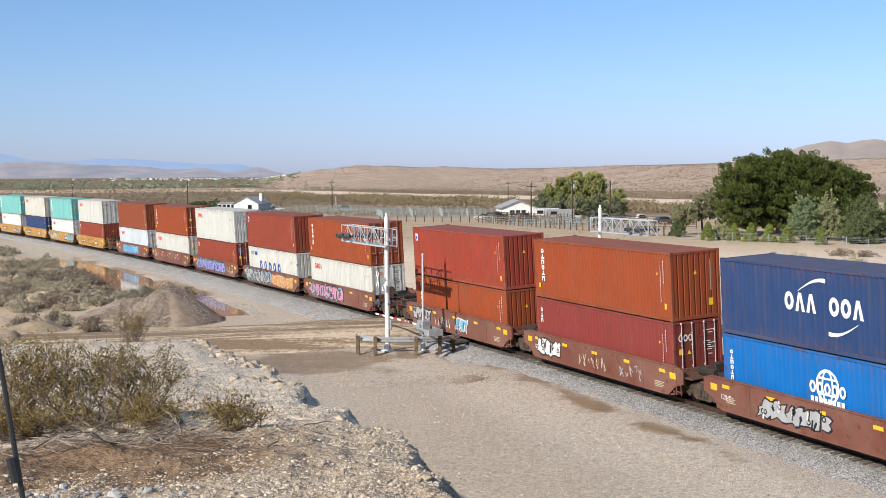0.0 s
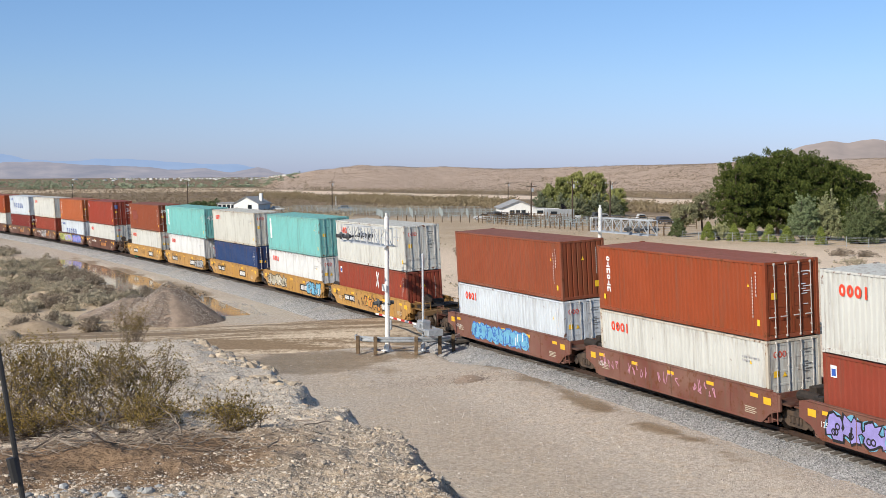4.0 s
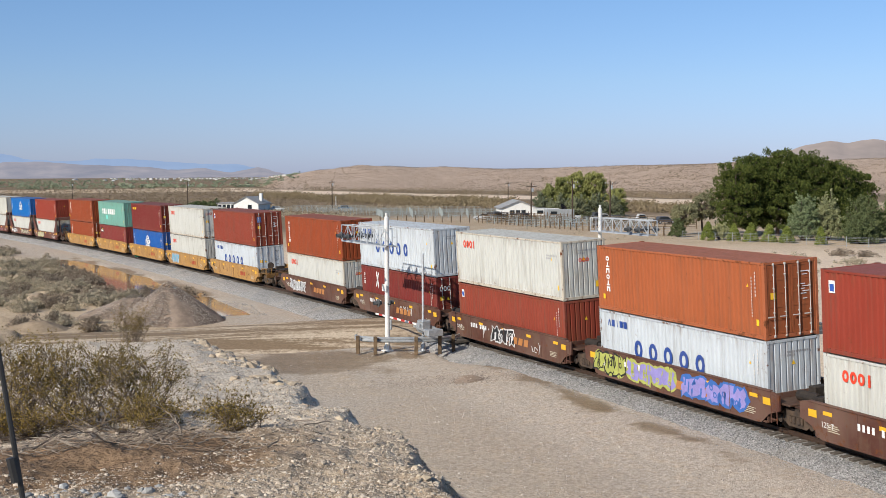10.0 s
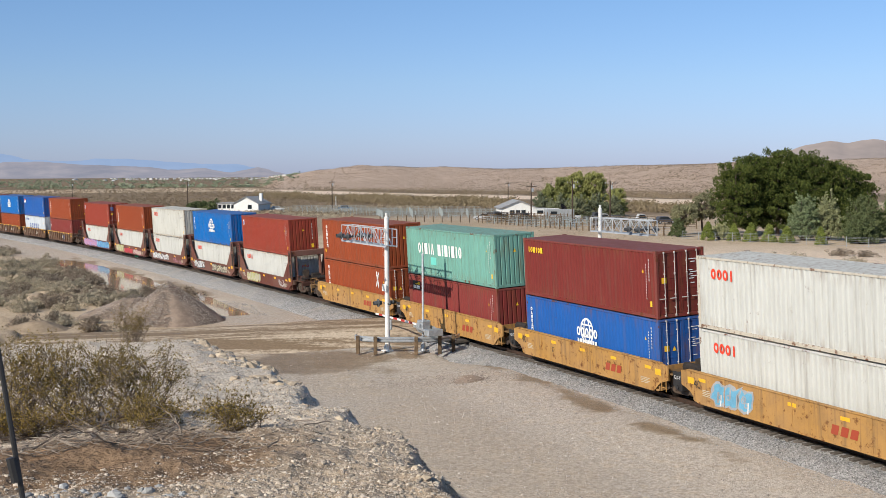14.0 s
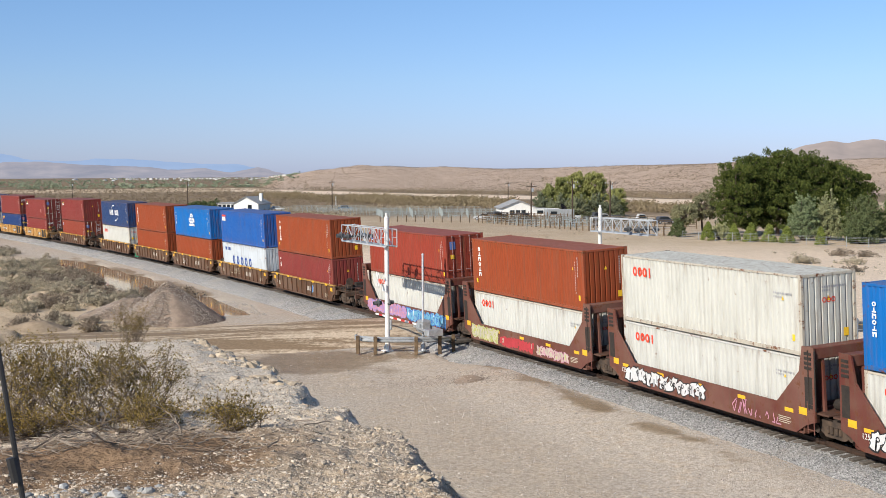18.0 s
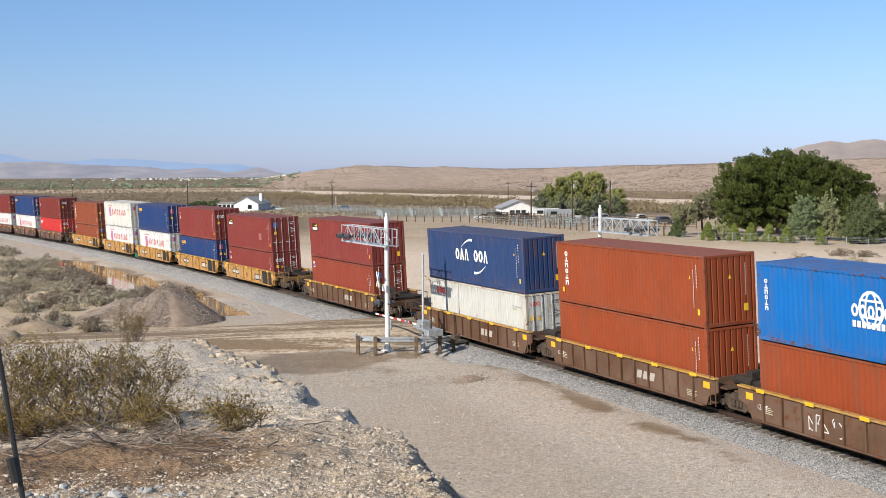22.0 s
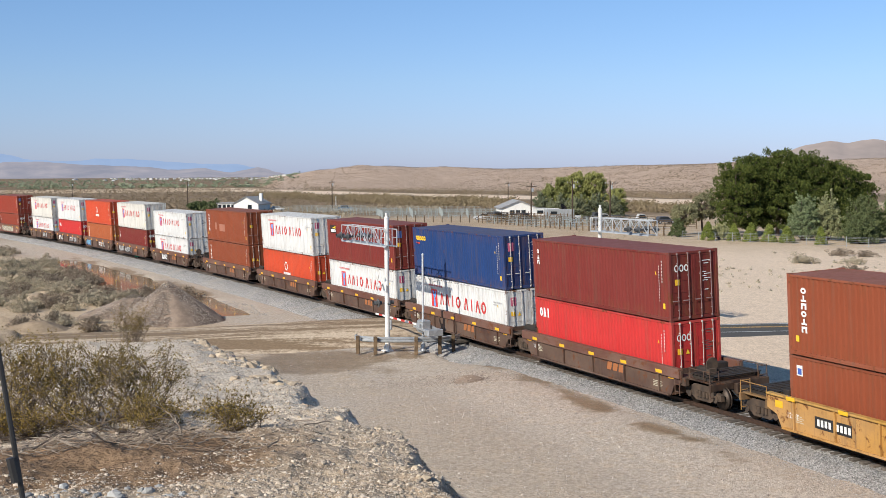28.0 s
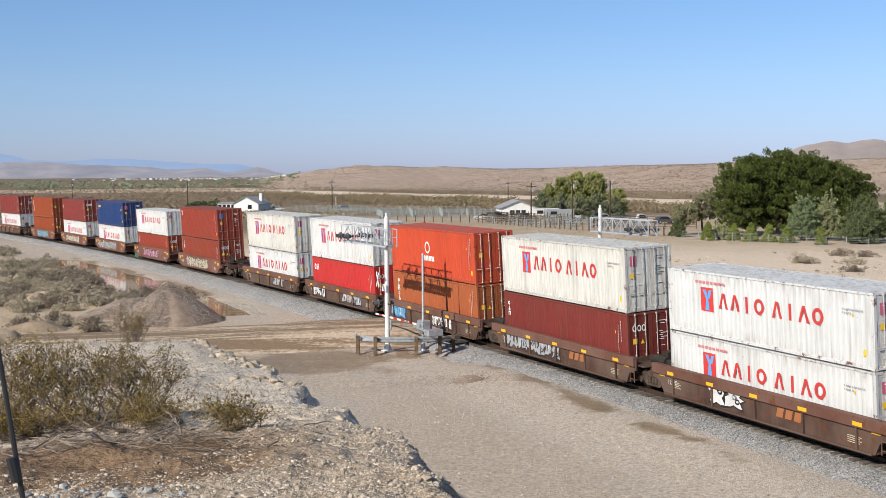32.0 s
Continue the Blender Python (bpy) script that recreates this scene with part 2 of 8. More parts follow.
# ---- ground: one sheet from the bank to the horizon ----
def vnoise(x, y, seed=0):
    """Smooth value noise for arrays, about 0 to 1."""
    xi, yi = np.floor(x).astype(np.int64), np.floor(y).astype(np.int64)
    xf, yf = x - xi, y - yi

    def h(a, b):
        n = (a * 374761393 + b * 668265263 + seed * 1442695041) & 0x7FFFFFFF
        n = ((n ^ (n >> 13)) * 1274126177) & 0x7FFFFFFF
        return ((n ^ (n >> 16)) & 0xFFFF) / 65535.0

    u, v = xf * xf * (3 - 2 * xf), yf * yf * (3 - 2 * yf)
    return (h(xi, yi) * (1 - u) + h(xi + 1, yi) * u) * (1 - v) + (h(xi, yi + 1) * (1 - u) + h(xi + 1, yi + 1) * u) * v


def fbm(x, y, seed=0, octaves=4):
    return sum(vnoise(x * 2 ** k, y * 2 ** k, seed + k) * 0.5 ** (k + 1) for k in range(octaves))


def smooth(a, b, x):
    t = np.clip((x - a) / (b - a), 0, 1)
    return t * t * (3 - 2 * t)


EDGE_Y = (-40.0, -20.0, 0.0, 9.5, 10.9, 12.5, 15.6, 20.9, 30.0, 39.0, 46.0)
EDGE_X = (13.0, 8.0, 3.0, 0.38, 0.08, -0.37, -1.17, -2.52, -4.71, -7.19, -10.5)


def bearing(x, y):
    """Where a direction lies across the view: the tangent of its angle from straight ahead."""
    return np.where(y > 1e-3, x / np.maximum(y, 1e-3), np.where(x < 0, -99.0, 99.0))


def wash_at(b):
    """Distance of the dry river bed for a bearing."""
    return np.interp(b, (-0.16, -0.10, 0.0, 0.07, 0.14, 0.20, 0.26), (1000, 800, 640, 590, 525, 465, 430))


def height(x, y):
    x, y = np.asarray(x, float), np.asarray(y, float)
    d = np.hypot(x, y)
    b = bearing(x, y)
    z = np.interp(d, (0, 160, 300, 420, 800, 2200, 5000), (-0.85, -0.9, -1.4, -2.1, -4.0, -6.0, -9.0))
    z = z + (fbm(x / 7, y / 7, 3) - 0.5) * 0.22 * smooth(20, 60, d) + (fbm(x / 60, y / 60, 5) - 0.5) * 1.2 * smooth(200, 500, d)
    u, s = lateral(x, y)
    flat = smooth(5.0, 12.0, np.abs(u))
    z = np.where(d < 300, z * flat + (1 - flat) * -0.9, z)
    # the service track lies higher beside the rails this side of the crossing
    z = z + 0.38 * smooth(-7, -14, s) * smooth(0.0, 1.2, u) * (1 - smooth(3.4, 8.5, u)) * (d < 120)
    # raised ground round the signal's foot
    z = z + 0.42 * np.exp(-((x + 1.8) / 5.0) ** 2 - ((y - 70.0) / 3.5) ** 2) * (u > 3.5)
    # hill behind the dry river
    d0 = np.interp(b, (-0.15, 0.0, 0.2, 0.5), (980, 930, 720, 650))
    top = np.interp(b, (-0.145, -0.137, -0.12, -0.10, -0.065, -0.01, 0.05, 0.14, 0.225, 0.32, 0.5), (0.0, 3.5, 10.0, 15.5, 19.5, 17.0, 15.5, 16.5, 19.0, 20.0, 24.0))
    rough = (fbm(x / 55, y / 55, 9) - 0.5) * 7.0 + (fbm(x / 16, y / 16, 19) - 0.5) * 3.0
    rise = smooth(0, 330, d - d0)
    z = z + (top + 0.6) * rise * smooth(-0.147, -0.135, b) + rough * rise * (1 - smooth(260, 420, d - d0)) * smooth(-0.147, -0.135, b)
    # the bank on which the camera stands
    plane = 7.93 - 0.095 * d + (fbm(x / 1.7, y / 1.7, 21) - 0.5) * 0.42 * smooth(6, 14, d) + (fbm(x / 0.5, y / 0.5, 22) - 0.5) * 0.17 + (fbm(x / 0.13, y / 0.13, 23, 3) - 0.5) * 0.075 * (1 - smooth(18, 26, d))
    ex = np.interp(y, EDGE_Y, EDGE_X) + (fbm(x * 0 + 3.3, y / 2.2, 31) - 0.5) * 0.9
    ey = 43.0 + (fbm(x / 4.0, y * 0 + 1.7, 32) - 0.5) * 3.0
    out = np.maximum(np.maximum(x - ex, y - ey), -70 - x)
    out = out + (fbm(x / 0.9, y / 0.9, 33) - 0.5) * 0.6 + (fbm(x / 0.22, y / 0.22, 34, 2) - 0.5) * 0.35 * (1 - smooth(24, 30, d))
    bank = plane - np.maximum(out, 0) * 1.25 - 0.12 * smooth(-1.2, 0.4, out)
    near = d < 175
    z = np.where(near, np.maximum(z, bank), z)
    # a hollow beside the ballast holds rain water
    dip = smooth(4.6, 6.4, u + (fbm(x / 3, y / 3, 43) - 0.5) * 2.0) * (1 - smooth(8.8, 11.2, u + (fbm(x / 4, y / 4, 44) - 0.5) * 3.0)) * smooth(17, 24, s) * (1 - smooth(82, 92, s))
    z = np.where(near & (u > 0), z - 0.30 * dip, z)
    # hummocks of blown sand among the brush
    hum = smooth(0.56, 0.72, fbm(x / 5.5, y / 5.5, 41)) * 0.7
    area = smooth(9, 16, u) * smooth(55, 75, d) * (1 - smooth(170, 220, d)) * smooth(0.19, 0.24, -b)
    z = z + hum * area
    return z


def zones(x, y, z):
    """Weights of gravel, wet mud, pale sand and brown scrub litter."""
    d = np.hypot(x, y)
    b = bearing(x, y)
    u, s = lateral(x, y)
    n1, n2 = fbm(x / 9, y / 9, 51), fbm(x / 2.2, y / 2.2, 52)
    gravel = (1 - smooth(7, 12, u + (n1 - 0.5) * 7)) * smooth(-6, 0, u) * (z < 0.6)
    gravel = np.maximum(gravel, (0.72 + 0.28 * smooth(0.45, 0.6, n1)) * (z < 0.4) * (1 - smooth(66, 80, d)) * (u > 0))
    bank_top = smooth(1.0, 2.5, z) * (d < 60)
    gravel = np.maximum(gravel, bank_top * smooth(12.2, 15.0, d + (n2 - 0.5) * 5))
    # wet patches round the crossing and along the ballast's foot
    wet = smooth(0.44, 0.56, n1 * 0.7 + n2 * 0.3) * smooth(4.0, 5.0, u) * (1 - smooth(9, 17, u)) * smooth(54, 62, y) * (1 - smooth(150, 170, y)) * (1 - smooth(7, 11, s) * (1 - smooth(30, 38, s)))
    wet = np.maximum(wet, smooth(0.40, 0.52, n2 * 0.4 + n1 * 0.6) * np.exp(-((x + 11) / 9) ** 2 - ((y - 76) / 6.5) ** 2) * 1.3 * (u > 4))
    wet = np.maximum(wet, 0.72 * np.exp(-((u - np.interp(s, (-30, -12), (3.55, 2.85)) - 1.0 * (fbm(s / 6, s * 0, 56) - 0.5)) / 0.8) ** 2) * smooth(0.22, 0.46, fbm(s / 5, u / 3, 55)) * smooth(-42, -34, s) * (1 - smooth(-12, -6, s)))
    wet = np.maximum(wet, 0.85 * np.exp(-((x + 7.0) / 5.5) ** 2 - ((y - 67.5) / 4.5) ** 2) * (z < 0) * (u > 4))
    sand = smooth(-2.5, -6, u) * (1 - smooth(150, 190, d))
    wd = wash_at(b)
    wash = 1 - smooth(58, 82, np.abs(d - wd) / (wd / 640) + (fbm(x / 60, y / 60, 61) - 0.5) * 50)
    sand = np.maximum(sand, wash * (b > -0.17) * (b < 0.3) * (d > 300))
    hill = smooth(-40, 40, d - np.interp(b, (-0.15, 0.0, 0.2, 0.5), (980, 930, 720, 650))) * smooth(-0.15, -0.14, b)
    sand = np.maximum(sand, hill * (0.35 + 0.4 * smooth(0.4, 0.6, fbm(x / 50, y / 50, 63))))
    scrub = smooth(190, 240, d) * (1 - wash) * (1 - 0.7 * hill)
    scrub = scrub * (1 - 0.8 * smooth(180, 200, d) * (1 - smooth(285, 330, d)) * smooth(-0.12, -0.08, b))
    scrub = np.maximum(scrub, 1.15 * bank_top * np.exp(-(((x + 3.25) / 2.0) ** 2 + ((y - 11.9) / 2.0) ** 2) ** 1.6) * (0.75 + 0.8 * n2))
    return np.clip(np.stack([gravel, wet, sand, scrub, bank_top, hill], -1), 0, 1)


def ground_material():
    n = Nodes("desert ground", 0.95, 0.0, 0.15)
    at = n.t.nodes.new("ShaderNodeAttribute")
    at.attribute_name = "zone"
    sep = n.t.nodes.new("ShaderNodeSeparateColor")
    n.link(at.outputs["Color"], sep.inputs[0])
    grav, wet, sand = sep.outputs
    scrub = at.outputs["Alpha"]
    at2 = n.t.nodes.new("ShaderNodeAttribute")
    at2.attribute_name = "bank"
    bank = at2.outputs["Fac"]
    big = n.noise(0.12, 5.0, 0.6)
    mid = n.noise(1.3, 6.0, 0.65)
    fine = n.noise(14.0, 5.0, 0.7)
    dirt = n.mix(n.ramp(mid, 0.3, 0.7), lin((0.60, 0.465, 0.325)), lin((0.46, 0.345, 0.225)))
    dirt = n.mix(n.ramp(big, 0.35, 0.65), dirt, lin((0.62, 0.495, 0.355)))
    vor = n.node("ShaderNodeTexVoronoi", Scale=15.0)
    n.link(n.co.outputs["Object"], vor.inputs["Vector"])
    vor2 = n.node("ShaderNodeTexVoronoi", Scale=38.0)
    n.link(n.co.outputs["Object"], vor2.inputs["Vector"])
    stone = n.mix(vor.outputs["Color"], lin((0.31, 0.265, 0.225)), lin((0.76, 0.675, 0.585)))
    stone = n.mix(n.ramp(fine, 0.3, 0.7), stone, lin((0.55, 0.475, 0.39)))
    col = n.mix(n.math("MULTIPLY", grav, n.ramp(mid, 0.1, 0.5)), dirt, stone)
    pale = n.mix(n.ramp(mid, 0.35, 0.65), lin((0.86, 0.70, 0.54)), lin((0.76, 0.605, 0.455)))
    col = n.mix(sand, col, pale)
    litter = n.mix(n.ramp(mid, 0.3, 0.7), lin((0.16, 0.11, 0.066)), lin((0.235, 0.172, 0.108)))
    # on the bank: reddish soil, its colour also deepened for the bush's shade
    litter = n.mix(bank, litter, n.mix(n.ramp(mid, 0.3, 0.7), lin((0.15, 0.084, 0.043)), lin((0.25, 0.155, 0.089))))
    col = n.mix(n.math("MULTIPLY", scrub, 0.85), col, litter)
    crust = n.mix(n.ramp(mid, 0.35, 0.62), lin((0.66, 0.52, 0.365)), lin((0.50, 0.375, 0.245)))
    chips = n.mix(vor2.outputs["Color"], lin((0.14, 0.115, 0.09), ), lin((0.72, 0.635, 0.525)))
    crust = n.mix(n.ramp(fine, 0.38, 0.62), crust, chips)
    crust = n.mix(n.ramp(mid, 0.45, 0.7), crust, stone)
    crust = n.mix(grav, n.mix(0.35, crust, lin((0.40, 0.29, 0.19))), n.mix(0.5, stone, n.mix(n.ramp(fine, 0.35, 0.65), lin((0.92, 0.82, 0.69)), lin((0.66, 0.57, 0.46)))))
    col = n.mix(n.math("MULTIPLY", bank, n.math("SUBTRACT", 1.0, scrub)), col, crust)
    at3 = n.t.nodes.new("ShaderNodeAttribute")
    at3.attribute_name = "hill"
    col = n.mix(n.math("MULTIPLY", at3.outputs["Fac"], 0.92), col, n.mix(n.ramp(n.noise(0.03, 6.0), 0.35, 0.65), n.mix(n.ramp(n.noise(0.16, 6.0, 0.75), 0.36, 0.60), lin((0.29, 0.215, 0.165)), lin((0.66, 0.505, 0.40))), lin((0.51, 0.39, 0.305))))
    col = n.mix(n.math("MULTIPLY", n.math("MULTIPLY", at3.outputs["Fac"], 0.7), n.ramp(n.noise(0.45, 5.0, 0.7), 0.52, 0.62)), col, lin((0.30, 0.235, 0.175)))
    smear = n.noise(0.55, 7.0, 0.68, (0.55, 1.0, 1.0))
    mud = n.ramp(n.math("ADD", wet, n.math("MULTIPLY", n.math("SUBTRACT", smear, 0.5), 2.2)), 0.36, 0.62)
    mud = n.math("MULTIPLY", mud, n.ramp(wet, 0.02, 0.2))
    col = n.mix(n.math("MULTIPLY", mud, 0.9), col, n.mix(n.ramp(mid, 0.3, 0.7), lin((0.23, 0.165, 0.10)), lin((0.34, 0.255, 0.165))))
    col = n.mix(0.5, col, n.mix(n.ramp(fine, 0.25, 0.75), lin((0.42, 0.40, 0.38)), lin((1.12, 1.12, 1.12))), "MULTIPLY")
    clod = n.noise(6.0, 7.0, 0.8)
    col = n.mix(0.7, col, n.mix(n.ramp(clod, 0.38, 0.58), lin((0.55, 0.53, 0.51)), lin((1.12, 1.12, 1.12))), "MULTIPLY")
    n.color(col)
    n.rough(n.ramp(mud, 1.9, -0.25))
    hgt = n.math("ADD", n.math("MULTIPLY", vor.outputs["Distance"], 0.4), n.math("ADD", fine, n.math("MULTIPLY", vor2.outputs["Distance"], 0.15)))
    n.bump(hgt, 0.8, 0.045)
    return n.mat


GROUND = ground_material()


def build_ground():
    rings, r = [1.2], 1.2
    while r < 4900:
        r *= 1.035 if r < 7 else 1.0042 if r < 19 else 1.011 if r < 150 else 1.03
        rings.append(r)
    inner = np.linspace(-23.0, 23.0, 440)
    outer = np.linspace(23.0, 337.0, 76)[1:-1]
    ang = np.radians(np.concatenate([inner, outer]))
    R, A = np.meshgrid(np.array(rings), ang, indexing="ij")
    X, Y = R * np.sin(A), R * np.cos(A)
    Z = height(X, Y)
    W = zones(X, Y, Z)
    nr, na = R.shape
    verts = np.stack([X, Y, Z], -1).reshape(-1, 3)
    centre = np.array([[0.0, 0.0, float(height(np.array([0.0]), np.array([0.0]))[0])]])
    verts = np.concatenate([verts, centre])
    i, j = np.meshgrid(np.arange(nr - 1), np.arange(na), indexing="ij")
    k = (j + 1) % na
    faces = np.stack([i * na + j, (i + 1) * na + j, (i + 1) * na + k, i * na + k], -1).reshape(-1, 4)
    me = bpy.data.meshes.new("ground")
    tri = [(nr * na, a, (a + 1) % na) for a in range(na)]
    me.from_pydata(verts.tolist(), [], faces[:, ::-1].tolist() + [t[::-1] for t in tri])
    me.materials.append(GROUND)
    w = np.concatenate([W.reshape(-1, 6), np.zeros((1, 6))])
    z = me.color_attributes.new("zone", "FLOAT_COLOR", "POINT")
    z.data.foreach_set("color", w[:, :4].astype(np.float32).ravel())
    bk = me.attributes.new("bank", "FLOAT", "POINT")
    bk.data.foreach_set("value", w[:, 4].astype(np.float32))
    hl = me.attributes.new("hill", "FLOAT", "POINT")
    hl.data.foreach_set("value", w[:, 5].astype(np.float32))
    me.polygons.foreach_set("use_smooth", [True] * len(me.polygons))
    me.update()
    if me.polygons[1000].normal.z < 0:
        me.flip_normals()
    return tagged(new("ground", me), "pale tan desert ground with gravel, mud and dry scrub", "ground", "", "structure")


ground = build_ground()


def gz(x, y):
    return float(height(np.array([float(x)]), np.array([float(y)]))[0])


# ---- ballast, rails and ties ----
def sweep(name, profile, ss, mat, jitter=0.0, smooth_=True):
    """A strip with the cross-section profile (u, z) along the railway."""
    rng = np.random.RandomState(5)
    verts, faces, m = [], [], len(profile)
    for s in ss:
        for u, z in profile:
            ju, jz = (rng.uniform(-jitter, jitter), rng.uniform(-jitter, jitter) * 0.5) if jitter else (0, 0)
            verts.append(on_track(s, u + ju, z + jz))
    for a in range(len(ss) - 1):
        for c in range(m - 1):
            faces.append((a * m + c, (a + 1) * m + c, (a + 1) * m + c + 1, a * m + c + 1))
    return new(name, fast_mesh(name, verts, faces, mat, smooth_))


def ballast_material():
    n = Nodes("crushed grey ballast", 0.95, 0.0, 0.2)
    vor = n.node("ShaderNodeTexVoronoi", Scale=17.0)
    n.link(n.co.outputs["Object"], vor.inputs["Vector"])
    mid = n.noise(0.5, 4.0)
    stone = n.mix(vor.outputs["Color"], lin((0.085, 0.083, 0.081)), lin((0.52, 0.505, 0.49)))
    stone = n.mix(n.ramp(mid, 0.5, 0.85), stone, lin((0.40, 0.36, 0.31)))
    n.color(stone)
    n.bump(vor.outputs["Distance"], 0.9, 0.05)
    return n.mat


BALLAST = ballast_material()
near_s = np.concatenate([np.arange(-1000, -80, 20.0), np.arange(-80, 190, 0.5), np.arange(190, 1080, 20.0)])
prof = [(4.6, -1.25), (3.9, -0.93), (3.3, -0.66), (2.7, -0.44), (2.1, -0.295), (1.6, -0.25), (1.25, -0.23), (0.0, -0.215), (-1.55, -0.205), (-2.2, -0.26), (-3.0, -0.6), (-4.2, -1.25)]
ballast = tagged(sweep("ballast_bed", prof, near_s, BALLAST, 0.06), "grey crushed stone ballast bed under the track", "ballast", "", "structure")

rail_prof = [(-0.07, -0.17), (-0.07, -0.155), (-0.012, -0.14), (-0.012, -0.045), (-0.036, -0.035), (-0.036, -0.003), (0.036, -0.003), (0.036, -0.035), (0.012, -0.045), (0.012, -0.14), (0.07, -0.155), (0.07, -0.17)]
rail_s = np.concatenate([np.arange(-1000, -80, 20.0), np.arange(-80, 190, 2.0), np.arange(190, 1080, 20.0)])
for side in (0.753, -0.753):
    tagged(sweep("rail", [(u + side, z) for u, z in rail_prof], rail_s, RAILSTEEL, 0, False), "rusty brown steel rail with a worn top", "rail", "rails of the track", "structure")

bm = bmesh.new()
box(bm, -0.115, 0.115, -1.3, 1.3, -0.345, -0.165, 0.012)
tie_mesh = mesh_of(bm, "tie", TIEWOOD)
ties = thing("track_ties", None, "weathered dark timber ties half sunk in grey ballast", "railway ties", "", "structure")
for k in range(230):
    s = -52.0 + k * 0.5
    t = part("tie", tie_mesh, TIEWOOD, ties)
    t.matrix_basis = track_pose(s) @ pose(0, 0.03 * math.sin(k * 7.1), 0.01 * math.sin(k * 3.7), 0, 0, 1.2 * math.sin(k * 5.3))
verts, faces = [], []
for s in np.arange(63.5, 200.0, 0.5):
    c = [on_track(s + a, u, z) for z in (-0.34, -0.165) for a, u in ((-0.11, -1.3), (0.11, -1.3), (0.11, 1.3), (-0.11, 1.3))]
    o = len(verts)
    verts += c
    faces += [(o + 4, o + 5, o + 6, o + 7), (o, o + 1, o + 5, o + 4), (o + 1, o + 2, o + 6, o + 5), (o + 2, o + 3, o + 7, o + 6), (o + 3, o, o + 4, o + 7)]
far_ties = part("far_ties", fast_mesh("far_ties", verts, faces, TIEWOOD), TIEWOOD, ties)
tagged(far_ties, kind="stuff")


# ---- the road over the level crossing ----
def road_material():
    n = Nodes("dusty asphalt", 0.85, 0.0, 0.3)
    big, fine = n.noise(0.35, 5.0, 0.65, (0.25, 1.2, 1.0)), n.noise(40.0, 3.0)
    col = n.mix(n.ramp(fine, 0.3, 0.7), lin((0.055, 0.053, 0.05)), lin((0.10, 0.095, 0.09)))
    # blown dust lies thick on the bank's side of the crossing
    sp = n.t.nodes.new("ShaderNodeSeparateXYZ")
    n.link(n.co.outputs["Object"], sp.inputs[0])
    streak = n.noise(0.5, 7.0, 0.7, (0.10, 1.0, 1.0))
    side = n.ramp(sp.outputs["X"], 5.0, -5.0)
    crumb = n.math("MULTIPLY", n.math("SUBTRACT", n.noise(2.6, 7.0, 0.75), 0.5), 0.34)
    streak, big = n.math("ADD", streak, crumb), n.math("ADD", big, crumb)
    col = n.mix(n.math("MULTIPLY", side, n.ramp(big, 0.28, 0.36)), col, lin((0.235, 0.165, 0.10)))
    col = n.mix(n.math("MULTIPLY", side, n.ramp(streak, 0.48, 0.57)), col, lin((0.56, 0.455, 0.335)))
    col = n.mix(n.math("MULTIPLY", side, n.ramp(streak, 0.36, 0.31)), col, lin((0.16, 0.15, 0.145)))
    pit = n.noise(7.0, 6.0, 0.75)
    col = n.mix(n.math("MULTIPLY", side, 0.6), col, n.mix(n.ramp(pit, 0.36, 0.6), lin((0.55, 0.53, 0.51)), lin((1.15, 1.15, 1.15))), "MULTIPLY")
    n.color(col)
    n.bump(pit, 0.4, 0.02)
    return n.mat


ROAD = road_material()
ROAD_DIR = Vector((33.4, 4.0, 0)).normalized()
ROAD_N = Vector((-ROAD_DIR.y, ROAD_DIR.x, 0))
CROSS = Vector((-1.0, 78.3, 0))


def road_pt(a, w, dz=0.0):
    q = CROSS + ROAD_DIR * a + ROAD_N * w
    rise = math.exp(-(a / (17.0 if a < 0 else 9.0)) ** 2) * 0.80
    return (q.x, q.y, -0.80 + rise * (1.0 if abs(w) < 3.6 else 0.0) + dz)


def strip(name, a0, a1, w0, w1, mat, dz, step=1.0):
    aa = np.arange(a0, a1 + 1e-6, step)
    verts, faces = [], []
    for a in aa:
        verts += [road_pt(a, w0, dz), road_pt(a, w1, dz)]
    for k in range(len(aa) - 1):
        faces.append((2 * k, 2 * k + 2, 2 * k + 3, 2 * k + 1))
    return new(name, fast_mesh(name, verts, faces, mat))


aa = np.arange(-34.0, 140.0, 1.0)
cols = (-7.5, -3.4, -1.0, 1.0, 3.0, 7.0)
drop = (-0.25, 0.0, 0.05, 0.05, 0.0, -0.25)
verts = [road_pt(a, w * float(np.interp(a, (4, 12), (1.0, 0.65))), dz) for a in aa for w, dz in zip(cols, drop)]
faces = [(k * 6 + c, k * 6 + 6 + c, k * 6 + 7 + c, k * 6 + c + 1) for k in range(len(aa) - 1) for c in range(5)]
road = tagged(new("road", fast_mesh("road", verts, faces, ROAD, True)), "grey asphalt road, dusty and muddy near the level crossing", "road", "", "structure")
for name, w, wid, mat in (("road_line", 0.15, 0.06, YELLOWP), ("road_line", -0.15, 0.06, YELLOWP), ("road_line", -1.95, 0.07, WHITEP), ("road_line", 1.72, 0.07, WHITEP)):
    dz = 0.056 if abs(w) < 1 else 0.022
    tagged(strip(name, 12.0, 130.0, w - wid, w + wid, mat, dz), "worn painted line along the asphalt road", "road line", "road lines", "structure")
